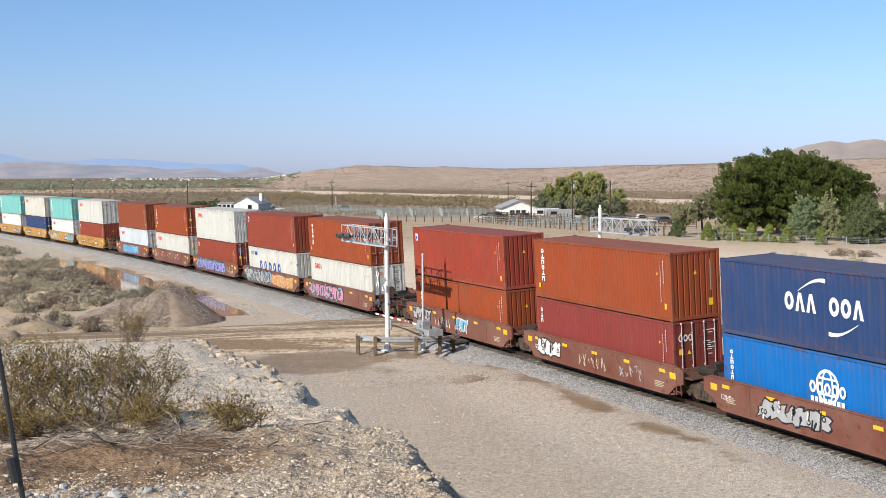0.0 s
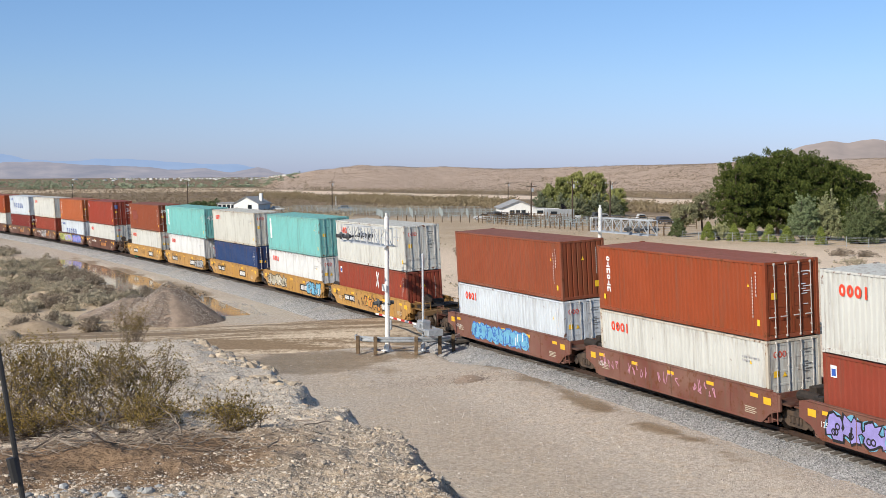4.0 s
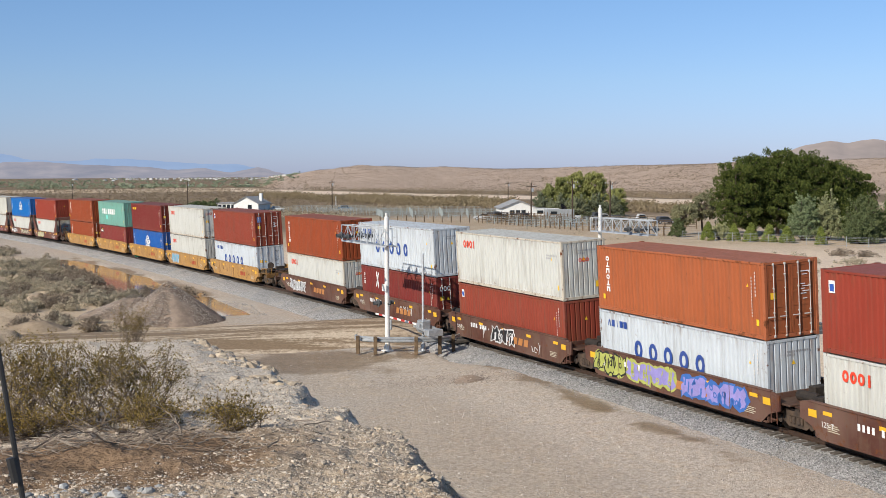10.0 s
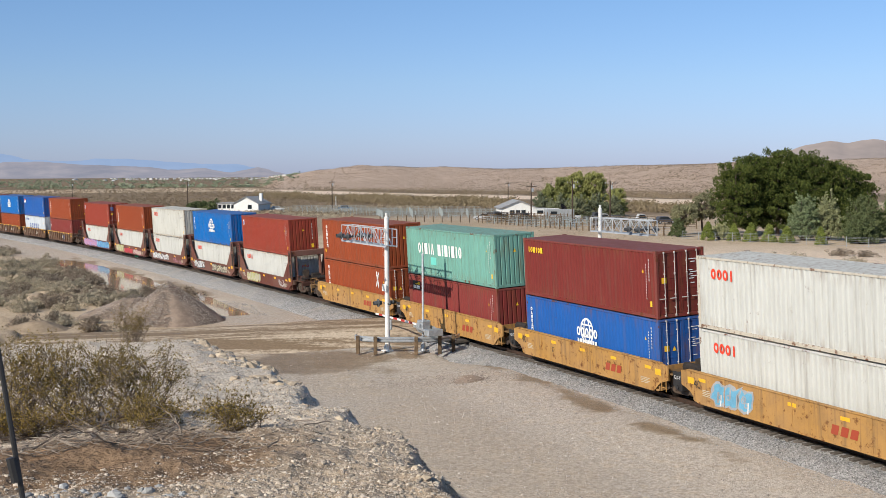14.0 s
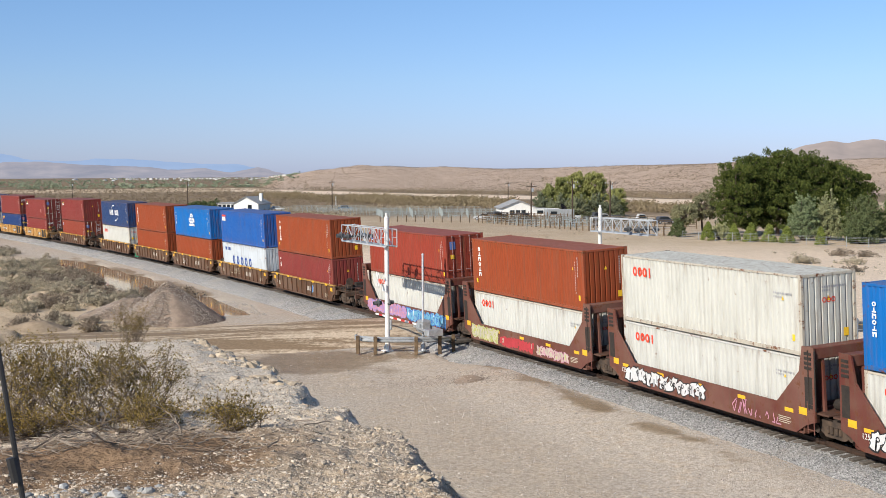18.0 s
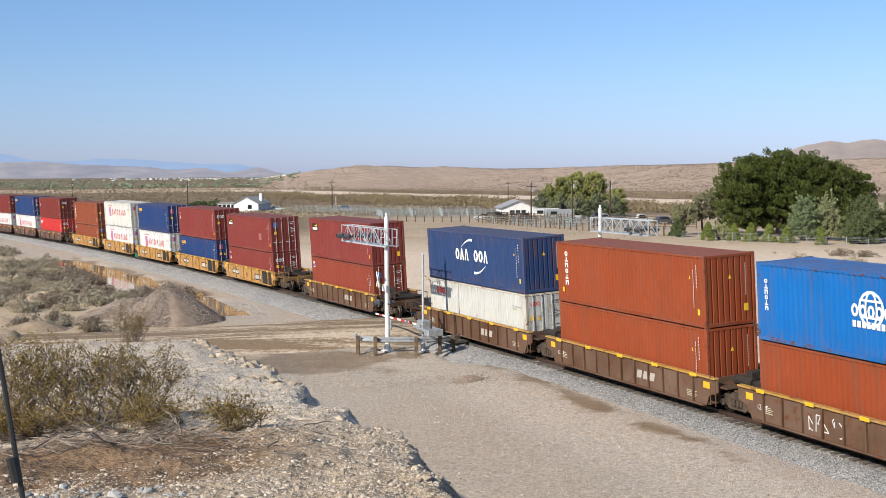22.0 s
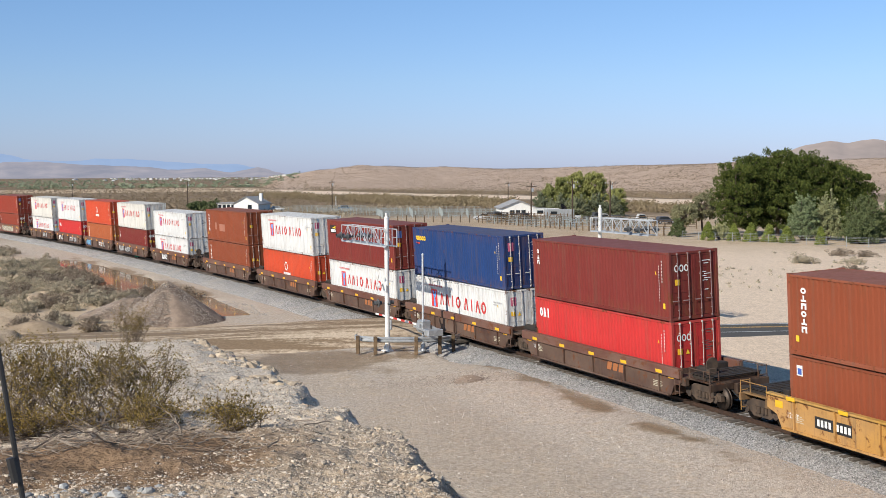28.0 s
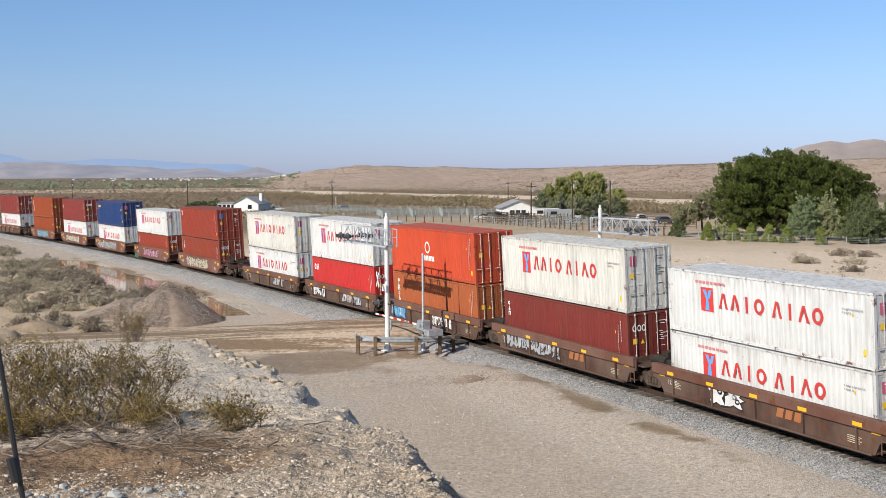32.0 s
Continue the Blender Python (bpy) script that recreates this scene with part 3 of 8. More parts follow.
# rubber and timber panels between the rails
panel = thing("crossing_panels", None, "dark muddy crossing panels between the rails", "level crossing", "", "structure")
for u0, u1 in ((-1.9, -0.86), (-0.64, 0.64), (0.86, 1.9)):
    for k in range(4):
        bm = bmesh.new()
        box(bm, -1.1, 1.1, u0, u1, -0.16, -0.012, 0.015)
        p_ = part("panel", bm, TIEWOOD, panel)
        p_.matrix_basis = track_pose(-1.3 + (k - 1.5) * 2.24)


# ---- the train: containers stacked two high in articulated well cars ----
DECALP = painted_steel("container decal", 0.35, 0.3, 0.06, 0.5)
CL, CW, CH = 12.192, 2.438, 2.896
MOVING = []

RUST_OR = (0.27, 0.056, 0.02)
BRICK = (0.245, 0.048, 0.029)
RED = (0.27, 0.044, 0.027)
MAROON = (0.175, 0.029, 0.025)
BROWN = (0.235, 0.06, 0.028)
WINE = (0.21, 0.038, 0.034)
BRIGHTRED = (0.50, 0.035, 0.035)
CREAM = (0.52, 0.525, 0.492)
GREYCREAM = (0.52, 0.52, 0.475)
WHITE = (0.605, 0.615, 0.61)
IVORY = (0.60, 0.595, 0.555)
COOLWHITE = (0.51, 0.555, 0.595)
NAVY = (0.022, 0.052, 0.145)
DEEPBLUE = (0.014, 0.045, 0.155)
BLUE = (0.014, 0.10, 0.36)
SKYBLUE = (0.003, 0.13, 0.42)
TEAL = (0.17, 0.44, 0.42)
SEAGREEN = (0.16, 0.36, 0.30)
ORANGE = (0.36, 0.10, 0.038)
REDORANGE = (0.52, 0.07, 0.03)
L_WHITE, L_RED, L_BLUE, L_YELLOW, L_BLACK = (0.8, 0.8, 0.78), (0.68, 0.06, 0.03), (0.025, 0.07, 0.28), (0.85, 0.52, 0.03), (0.02, 0.02, 0.02)


def corrugated(length, z0, z1, pitch, depth, face, axis="x", cut=(0.02, 0.36, 0.54, 0.84)):
    """A wall with upright trapezoid folds; face is the outer plane's place, outward negative."""
    n = int(round(length / pitch))
    pitch = length / n
    xs, ds = [], []
    for k in range(n):
        a = -length / 2 + k * pitch
        xs += [a + c * pitch for c in cut]
        ds += [0, 0, depth, depth]
    xs = [-length / 2] + xs + [length / 2]
    ds = [0] + ds + [0]
    bm = bmesh.new()
    lo = [bm.verts.new((x, face + d, z0) if axis == "x" else (-face - d, x, z0)) for x, d in zip(xs, ds)]
    hi = [bm.verts.new((x, face + d, z1) if axis == "x" else (-face - d, x, z1)) for x, d in zip(xs, ds)]
    for k in range(len(xs) - 1):
        bm.faces.new((lo[k], lo[k + 1], hi[k + 1], hi[k]))
    return bm


def container_meshes():
    m = {}
    m["side"] = mesh_of(corrugated(CL - 0.3, 0.16, CH - 0.10, 0.278, 0.045, -1.207), "side_panel", CONTAINER)
    m["end"] = mesh_of(corrugated(CW - 0.24, 0.16, CH - 0.12, 0.27, 0.045, -CL / 2 + 0.02, "y", (0.0, 0.66, 0.72, 0.92)), "end_wall", CONTAINER)
    bm = bmesh.new()
    n = 58
    prev = None
    for k in range(n * 2 + 1):
        x = -CL / 2 + 0.1 + (CL - 0.2) * k / (2 * n)
        z = CH - 0.035 + (0.014 if k % 2 else 0.0)
        row = [bm.verts.new((x, -1.16, CH - 0.05)), bm.verts.new((x, -1.10, z)), bm.verts.new((x, 1.10, z)), bm.verts.new((x, 1.16, CH - 0.05))]
        if prev:
            for c in range(3):
                bm.faces.new((prev[c], row[c], row[c + 1], prev[c + 1]))
        prev = row
    m["roof"] = mesh_of(bm, "roof_panel", CONTAINER)
    bm = bmesh.new()
    for sx in (-1, 1):
        for sy in (-1, 1):
            box(bm, *sorted((sx * CL / 2, sx * (CL / 2 - 0.16))), *sorted((sy * 1.217, sy * 1.09)), 0.1, CH - 0.1, 0.012)
            for z in (0.0, CH - 0.118):
                box(bm, *sorted((sx * CL / 2, sx * (CL / 2 - 0.178))), *sorted((sy * 1.219, sy * 1.057)), z, z + 0.118, 0.01, 1)
    for sy in (-1, 1):
        box(bm, -CL / 2 + 0.17, CL / 2 - 0.17, *sorted((sy * 1.217, sy * 1.15)), 0.02, 0.17, 0.01)
        box(bm, -CL / 2 + 0.17, CL / 2 - 0.17, *sorted((sy * 1.215, sy * 1.15)), CH - 0.11, CH - 0.03, 0.01)
    for sx in (-1, 1):
        box(bm, *sorted((sx * (CL / 2 - 0.005), sx * (CL / 2 - 0.12))), -1.06, 1.06, 0.02, 0.17, 0.01)
        box(bm, *sorted((sx * (CL / 2 - 0.005), sx * (CL / 2 - 0.12))), -1.06, 1.06, CH - 0.13, CH - 0.02, 0.01)
    m["frame"] = mesh_of(bm, "frame", [RUSTYEDGE, CASTING])
    bm = bmesh.new()
    box(bm, -CL / 2 + 0.1, CL / 2 - 0.1, -1.15, 1.15, 0.1, 0.15)
    m["floor"] = mesh_of(bm, "floor_panel", CASTING)
    for tag, y0, y1 in (("door_a", -1.10, -0.006), ("door_b", 0.006, 1.10)):
        bm = bmesh.new()
        xo = CL / 2 - 0.02
        box(bm, xo - 0.05, xo - 0.012, y0, y1, 0.18, CH - 0.14)
        for a, b in ((y0, y0 + 0.09), (y1 - 0.09, y1)):
            box(bm, xo - 0.015, xo, a, b, 0.18, CH - 0.14, 0.005)
        for k in range(6):
            z = 0.18 + k * (CH - 0.32 - 0.09) / 5
            box(bm, xo - 0.015, xo - 0.002, y0 + 0.09, y1 - 0.09, z, z + 0.09, 0.006)
        m[tag] = mesh_of(bm, "door", CONTAINER)
    bm = bmesh.new()
    rod(bm, (0.05, 0, 0.08), (0.05, 0, CH - 0.06), 0.016, None, 6)
    for z in (0.12, CH - 0.10):
        box(bm, 0.0, 0.07, -0.032, 0.032, z - 0.04, z + 0.04, 0.008)
    for z in (0.45, 1.0, 1.9, 2.4):
        box(bm, 0.0, 0.065, -0.028, 0.028, z - 0.022, z + 0.022, 0.004)
    box(bm, 0.055, 0.085, -0.30, 0.02, 0.83, 0.87, 0.006)
    m["rod"] = mesh_of(bm, "lock_rod", CONTAINER)
    return m


CM = container_meshes()
_shapes = {}


def flat(bm, pts, y, mat=0):
    """One face from points in x and z, facing the bank."""
    f = bm.faces.new([bm.verts.new((x, y, z)) for x, z in pts])
    f.material_index = mat
    f.normal_update()
    if f.normal.y > 0:
        f.normal_flip()
    return f


def oblong(bm, x0, x1, z0, z1, y, mat=0):
    flat(bm, [(x0, z0), (x1, z0), (x1, z1), (x0, z1)], y, mat)


def ring(bm, cx, cz, rx, rz, w, y, a0=0.0, a1=360.0, mat=0, seg=14):
    pts = [radians(a0 + (a1 - a0) * k / seg) for k in range(seg + 1)]
    for a, b in zip(pts[:-1], pts[1:]):
        q = [(cx + r * math.cos(t), cz + q_ * math.sin(t)) for t, r, q_ in ((a, rx, rz), (b, rx, rz), (b, rx - w, rz - w), (a, rx - w, rz - w))]
        flat(bm, q, y, mat)


def shapes(code, x, z, w, h, gap, stroke, y=-1.2115):
    """A row of plain shapes, one mesh each: o ring, i bar, b block, w wedge, ' ' space."""
    key = (code, x, z, w, h, gap, stroke, y)
    if key in _shapes:
        return _shapes[key]
    made = []
    for ch in code:
        bm = bmesh.new()
        cx, cz = x + w / 2, z + h / 2
        if ch == "o":
            ring(bm, cx, cz, w / 2, h / 2, stroke, y)
        elif ch == "i":
            oblong(bm, cx - stroke / 2, cx + stroke / 2, z, z + h, y)
        elif ch == "b":
            oblong(bm, x, x + w, z, z + h, y)
        elif ch == "w":
            flat(bm, [(x, z), (x + stroke, z), (x + w / 2, z + h * 0.75), (x + w - stroke, z), (x + w, z), (x + w / 2 + stroke / 2, z + h), (x + w / 2 - stroke / 2, z + h)], y)
        if ch == " ":
            bm.free()
        else:
            bmesh.ops.remove_doubles(bm, verts=bm.verts[:], dist=0.0005)
            made.append(mesh_of(bm, "emblem", DECALP))
        x += w + gap
    _shapes[key] = made
    return made


def cached(key, fill):
    """A decal mesh made once by fill(bm)."""
    if key not in _shapes:
        bm = bmesh.new()
        fill(bm)
        bmesh.ops.remove_doubles(bm, verts=bm.verts[:], dist=0.0005)
        _shapes[key] = mesh_of(bm, "decal", DECALP)
    return _shapes[key]


X0 = -CL / 2
YD = -1.2115


def column(key, x, z1, z0, w, n):
    """An upright row of plain shapes, one mesh each."""
    h = (z1 - z0) / n
    made = []
    for k in range(n):
        top, low = z1 - k * h, z1 - (k + 0.8) * h

        def fill(bm, k=k, top=top, low=low):
            if k % 3 == 0:
                ring(bm, x, (top + low) / 2, w / 2, (top - low) / 2, w * 0.24, YD, 0, 360, 0, 10)
            elif k % 3 == 1:
                m, t, q = w / 2, w * 0.14, low + (top - low) * 0.3
                flat(bm, [(x - m, low), (x + m, low), (x + m, q), (x + t, q), (x + t, top), (x - t, top), (x - t, q), (x - m, q)], YD)
            else:
                m, t, q = w / 2, w * 0.2, low + (top - low) * 0.62
                flat(bm, [(x - m, low), (x - t, low), (x - t, q), (x + t, q), (x + t, low), (x + m, low), (x + m, top), (x - m, top)], YD)
        made.append(cached((key, k), fill))
    return made


def globe(bm, cx, cz, r):
    ring(bm, cx, cz, r, r, r * 0.16, YD)
    ring(bm, cx, cz, r * 0.5, r, r * 0.14, YD - 0.002)
    for dz in (-0.45, 0.45):
        oblong(bm, cx - r * 0.85, cx + r * 0.85, cz + dz * r - r * 0.06, cz + dz * r + r * 0.06, YD - 0.004)


def swoosh(bm, cx, cz, up):
    pts = []
    for k in range(9):
        a = k / 8
        pts.append((cx - 0.75 + 1.5 * a, cz + up * (0.42 * math.sin(a * 1.9) - 0.2)))
    for k in range(8):
        w0, w1 = 0.02 + 0.13 * k / 8, 0.02 + 0.13 * (k + 1) / 8
        (xa, za), (xb, zb) = pts[k], pts[k + 1]
        flat(bm, [(cx * 2 - xa if up < 0 else xa, za), (cx * 2 - xb if up < 0 else xb, zb), (cx * 2 - xb if up < 0 else xb, zb + up * w1), (cx * 2 - xa if up < 0 else xa, za + up * w0)], YD)


def front_decal(key, fill, parent, color):
    """A decal on the leading end; fill draws in y (as x) and z."""
    me = cached(("front", key), fill)
    ob = part("door_label", me, DECALP, parent, "", color)
    ob.matrix_basis = Matrix.Translation((CL / 2 - 0.014, 0, 0)) @ pose(0, 0, 0, 0, 0, 90) @ Matrix.Translation((0, -YD - 0.004, 0))
    return ob


def brand(thing_, code):
    """The owner's colours as plain shapes on the side that faces the bank."""
    def add(me, col, label="", name="emblem"):
        for one in me if isinstance(me, list) else [me]:
            part(name, one, DECALP, thing_, label, col)

    if code == "O":
        add(shapes("oooi", X0 + 0.95, 2.02, 0.34, 0.42, 0.05, 0.11), L_RED, "red ring-shaped owner's emblem")
    elif code == "C":
        add(shapes("ooooo", X0 + 2.9, 1.0, 0.66, 0.82, 0.50, 0.19), L_BLUE, "large dark blue ring-shaped emblem")
        add(shapes("wbibb", X0 + 0.7, 2.2, 0.26, 0.3, 0.08, 0.06), L_BLUE, "small blue marks")
    elif code == "S":
        add(cached("globe", lambda bm: globe(bm, X0 + 6.1, 1.72, 0.62)), L_WHITE, "white globe-shaped emblem")
        add(shapes("ooooo", X0 + 5.15, 1.42, 0.34, 0.44, 0.05, 0.1, YD - 0.008), L_WHITE, "", "emblem")
        add(shapes("bbbbbbbb", X0 + 5.2, 1.08, 0.17, 0.22, 0.06, 0.06, YD - 0.008), L_WHITE, "", "emblem")
        add(column("colS", X0 + 0.55, 2.3, 1.1, 0.2, 6), L_WHITE, "", "vertical_mark")
    elif code == "M":
        add(shapes("oww oow", X0 + 3.9, 1.3, 0.52, 0.66, 0.08, 0.16), L_WHITE, "white block-shaped emblem row")
        add(cached("sw1", lambda bm: swoosh(bm, X0 + 5.4, 2.2, 1)), L_WHITE, "", "swoosh")
        add(cached("sw2", lambda bm: swoosh(bm, X0 + 7.0, 0.95, -1)), L_WHITE, "", "swoosh")
    elif code == "Y":
        add(cached("ysq", lambda bm: oblong(bm, X0 + 2.35, X0 + 3.2, 1.15, 2.2, YD)), (0.6, 0.05, 0.05), "red square emblem")
        add(cached("ysq2", lambda bm: (flat(bm, [(X0 + 2.5, 2.1), (X0 + 2.72, 2.1), (X0 + 2.85, 1.75), (X0 + 2.92, 1.2), (X0 + 2.65, 1.2), (X0 + 2.72, 1.7)], YD - 0.004), flat(bm, [(X0 + 3.1, 2.1), (X0 + 2.92, 2.1), (X0 + 2.8, 1.75), (X0 + 2.96, 1.72)], YD - 0.004))), (0.12, 0.35, 0.75), "blue mark on the square")
        add(shapes("wwio", X0 + 3.55, 1.36, 0.60, 0.68, 0.15, 0.15), (0.52, 0.045, 0.045), "red bar-shaped emblem row")
        add(shapes("wiwo", X0 + 6.85, 1.36, 0.60, 0.68, 0.15, 0.15), (0.52, 0.045, 0.045), "", "emblem")
        add(shapes("bbbbbbbb", X0 + 2.0, 2.36, 0.2, 0.12, 0.05, 0.05), (0.55, 0.2, 0.2), "", "small_mark")
    elif code == "T":
        add(column("colT", X0 + 0.90, 2.45, 0.80, 0.30, 6), L_WHITE, "white vertical owner's mark")
        add(cached("yelT", lambda bm: oblong(bm, X0 + 0.42, X0 + 0.6, 0.5, 0.72, YD)), L_YELLOW, "", "warning_label")
    elif code == "X":
        add(column("colX", X0 + 0.55, 2.4, 1.6, 0.22, 3), L_WHITE, "white vertical owner's mark")
    elif code == "B":
        add(cached("bra", lambda bm: oblong(bm, X0 + 0.6, X0 + 1.75, 1.95, 2.5, YD)), L_BLACK, "black and yellow owner's plate")
        add(cached("bra2", lambda bm: flat(bm, [(X0 + 1.0, 2.3), (X0 + 1.7, 2.46), (X0 + 1.7, 2.28)], YD - 0.004)), L_YELLOW, "", "plate_mark")
        add(shapes("bbbb", X0 + 0.72, 2.02, 0.2, 0.2, 0.05, 0.05, YD - 0.004), L_WHITE, "", "plate_mark")
    elif code == "F":
        add(cached("flo", lambda bm: oblong(bm, X0 + 0.4, X0 + 0.72, 2.1, 2.52, YD)), L_WHITE, "small white and blue owner's plate")
        add(cached("flo2", lambda bm: oblong(bm, X0 + 0.45, X0 + 0.67, 2.15, 2.4, YD - 0.004)), (0.03, 0.1, 0.4), "", "plate_mark")
    elif code == "E":
        add(shapes("ooooo", X0 + 0.5, 2.12, 0.26, 0.3, 0.03, 0.09), L_YELLOW, "yellow owner's emblem")
        add(shapes("bbb", X0 + 0.5, 1.92, 0.14, 0.09, 0.04, 0.05), L_RED, "", "small_mark")
    elif code == "A":
        add(shapes("bbb", X0 + 0.4, 1.95, 0.3, 0.36, 0.05, 0.1), L_WHITE, "white owner's emblem")
        add(cached("apl", lambda bm: oblong(bm, X0 + 0.4, X0 + 1.5, 2.34, 2.5, YD)), L_RED, "", "emblem_bar")
    elif code == "H":
        add(shapes("oibiw bibibio", X0 + 1.8, 1.35, 0.42, 0.66, 0.06, 0.14), L_WHITE, "white block-shaped emblem row")
        add(cached("chp", lambda bm: oblong(bm, X0 + 3.6, X0 + 4.4, 0.75, 1.2, YD)), (0.15, 0.6, 0.52), "", "repaired_patch")
    elif code == "D":
        add(cached("dfp", lambda bm: oblong(bm, X0 + 0.7, X0 + 1.08, 0.95, 2.55, YD)), L_WHITE, "white vertical owner's panel")
        add(column("dfc", X0 + 0.89, 2.35, 1.05, 0.2, 8), (0.1, 0.4, 0.35), "", "panel_mark")
    elif code == "G":
        add(cached("mag", lambda bm: ring(bm, X0 + 5.7, 1.75, 0.36, 0.36, 0.1, YD)), L_WHITE, "white round owner's emblem")
        add(shapes("bbbbbbbb", X0 + 5.0, 0.95, 0.16, 0.3, 0.05, 0.08), L_WHITE, "", "emblem")
    elif code == "I":
        add(shapes("owi", X0 + 0.45, 1.95, 0.3, 0.45, 0.06, 0.12), L_WHITE, "white owner's emblem")
    elif code == "L":
        add(shapes("iobiob", X0 + 0.5, 2.2, 0.22, 0.28, 0.04, 0.08), L_YELLOW, "yellow owner's emblem")


def front_brand(thing_, code, doors):
    if not doors and code == "O":
        for k in range(3):
            front_decal("P%d" % k, lambda bm: ring(bm, -0.2 + k * 0.2, 1.92, 0.095, 0.1, 0.04, YD), thing_, L_RED)
    if not doors:
        return
    if code == "O":
        for k in range(3):
            front_decal("O%d" % k, lambda bm: ring(bm, -0.85 + k * 0.2, 2.35, 0.09, 0.12, 0.035, YD), thing_, L_RED)
    if code in "XI":
        for k in range(3):
            front_decal("X%d" % k, lambda bm: ring(bm, -0.85 + k * 0.24, 2.2, 0.11, 0.15, 0.05, YD), thing_, L_WHITE)
    if code in "FB":
        front_decal("F", lambda bm: oblong(bm, -0.98, -0.62, 2.05, 2.5, YD), thing_, (0.1, 0.16, 0.38))
    if code in "YE":
        front_decal("Y", lambda bm: oblong(bm, -0.95, -0.62, 2.05, 2.5, YD), thing_, (0.5, 0.12, 0.2))


_count = {"n": 0}


def container(color, code, doors, s_front, lift, words, low=1.0, long=1.0):
    _count["n"] += 1
    k = _count["n"]
    ob = thing("shipping_container", None, words, "container", "containers on the train")
    part("side_panel", CM["side"], None, ob, "", color)
    far = part("side_panel", CM["side"], None, ob, "", color)
    far.matrix_basis = pose(0, 0, 0, 0, 0, 180)
    part("roof_panel", CM["roof"], None, ob, "dusty sun-faded roof", tuple(c * 0.98 if color[1] > 0.4 else c * 0.75 + 0.045 for c in color))
    edge = {CREAM: (0.50, 0.455, 0.375), GREYCREAM: (0.45, 0.415, 0.345)}.get(color, tuple(c * 0.86 for c in color))
    part("frame", CM["frame"], None, ob, "", edge if k % 3 else color)
    part("floor_panel", CM["floor"], None, ob)
    back = part("end_wall", CM["end"], None, ob, "", color)
    back.matrix_basis = pose(0, 0, 0, 0, 0, 180)
    if doors:
        for tag, ys in (("door_a", (-0.82, -0.30)), ("door_b", (0.30, 0.82))):
            d = part("door", CM[tag], None, ob, "", tuple(c * (1.06 if color[1] > 0.4 else 0.9) for c in color))
            for y in ys:
                r = part("lock_rod", CM["rod"], None, d, "pale steel lock rod", (0.55, 0.53, 0.5) if k % 4 else tuple(0.5 * c + 0.18 for c in color))
                r.matrix_basis = Matrix.Translation((CL / 2 - 0.02, y, 0))
        front_decal("ylw", lambda bm: oblong(bm, -0.95, -0.70, 1.5, 1.74, YD), ob, L_YELLOW)
        rows_ = front_decal("txt%d" % (k % 3), lambda bm: [oblong(bm, 0.42 + 0.08 * (r % 2), 0.42 + 0.08 * (r % 2) + w, z, z + 0.032, YD) for r, (z, w) in enumerate(((2.42, 0.42), (2.30, 0.24), (1.95, 0.2), (1.86, 0.30), (1.77, 0.2), (1.68, 0.32), (1.59, 0.26), (1.4 - 0.1 * (k % 3), 0.2)))], ob, tuple(0.75 if color[0] < 0.5 else 0.12 for _ in range(3)))
        tagged(rows_, kind="stuff")
        if k % 2:
            front_decal("tri", lambda bm: flat(bm, [(-0.55, 1.5), (-0.35, 1.5), (-0.45, 1.7)], YD), ob, L_YELLOW)
    else:
        part("end_wall", CM["end"], None, ob, "", color)
        front_decal("ylw2", lambda bm: oblong(bm, 0.62, 0.84, 0.55, 0.85, YD), ob, L_YELLOW)
        front_decal("ylw3", lambda bm: flat(bm, [(-0.1, 1.9), (0.08, 1.9), (-0.01, 2.08)], YD), ob, L_YELLOW)
        if color[0] > 0.5 and color[1] > 0.4:
            rows_ = front_decal("id3", lambda bm: [oblong(bm, -0.3 + q * 0.1, -0.235 + q * 0.1, z, z + 0.075, YD) for z, n in ((2.35, 11), (2.22, 4)) for q in range(n)], ob, (0.3, 0.3, 0.32))
        else:
            rows_ = front_decal("id2", lambda bm: [oblong(bm, 0.72, 0.765, 1.2 + q * 0.11, 1.265 + q * 0.11, YD) for q in range(12)], ob, (0.6, 0.58, 0.55))
        tagged(rows_, kind="stuff")
    if color[0] > 0.51 and color[1] > 0.4:
        idrow = part("marking", cached("idrow", lambda bm: [oblong(bm, 4.55 + q * 0.095, 4.61 + q * 0.095, z, z + 0.075, YD) for z, n in ((2.12, 11), (1.98, 5)) for q in range(n)]), None, ob, "", (0.36, 0.36, 0.37))
    else:
        idrow = part("marking", cached("idcol", lambda bm: [oblong(bm, 5.28, 5.325, 0.8 + q * 0.12, 0.868 + q * 0.12, YD) for q in range(13)] + [oblong(bm, 5.50, 5.555, 1.6 + q * 0.14, 1.68 + q * 0.14, YD) for q in range(7)]), None, ob, "", (0.62, 0.6, 0.57))
    tagged(idrow, kind="stuff")
    part("warning_label", cached("warn", lambda bm: oblong(bm, 5.55, 5.70, 0.5, 0.74, YD)), None, ob, "", L_YELLOW)
    part("warning_label", cached("warn2", lambda bm: flat(bm, [(5.0, 1.92), (5.13, 1.92), (5.065, 2.06)], YD)), None, ob, "", L_YELLOW)
    toprow = part("marking", cached("hitop", lambda bm: [flat(bm, [(5.25 + q * 0.09, 2.8), (5.29 + q * 0.09, 2.8), (5.33 + q * 0.09, 2.86), (5.29 + q * 0.09, 2.86)], YD) for q in range(7)]), None, ob, "yellow height stripes", L_YELLOW)
    tagged(toprow, kind="stuff")
    brand(ob, code)
    front_brand(ob, code, doors)
    ob.scale = (long, 1.0, low)
    MOVING.append((ob, s_front + CL / 2, lift))
    return ob


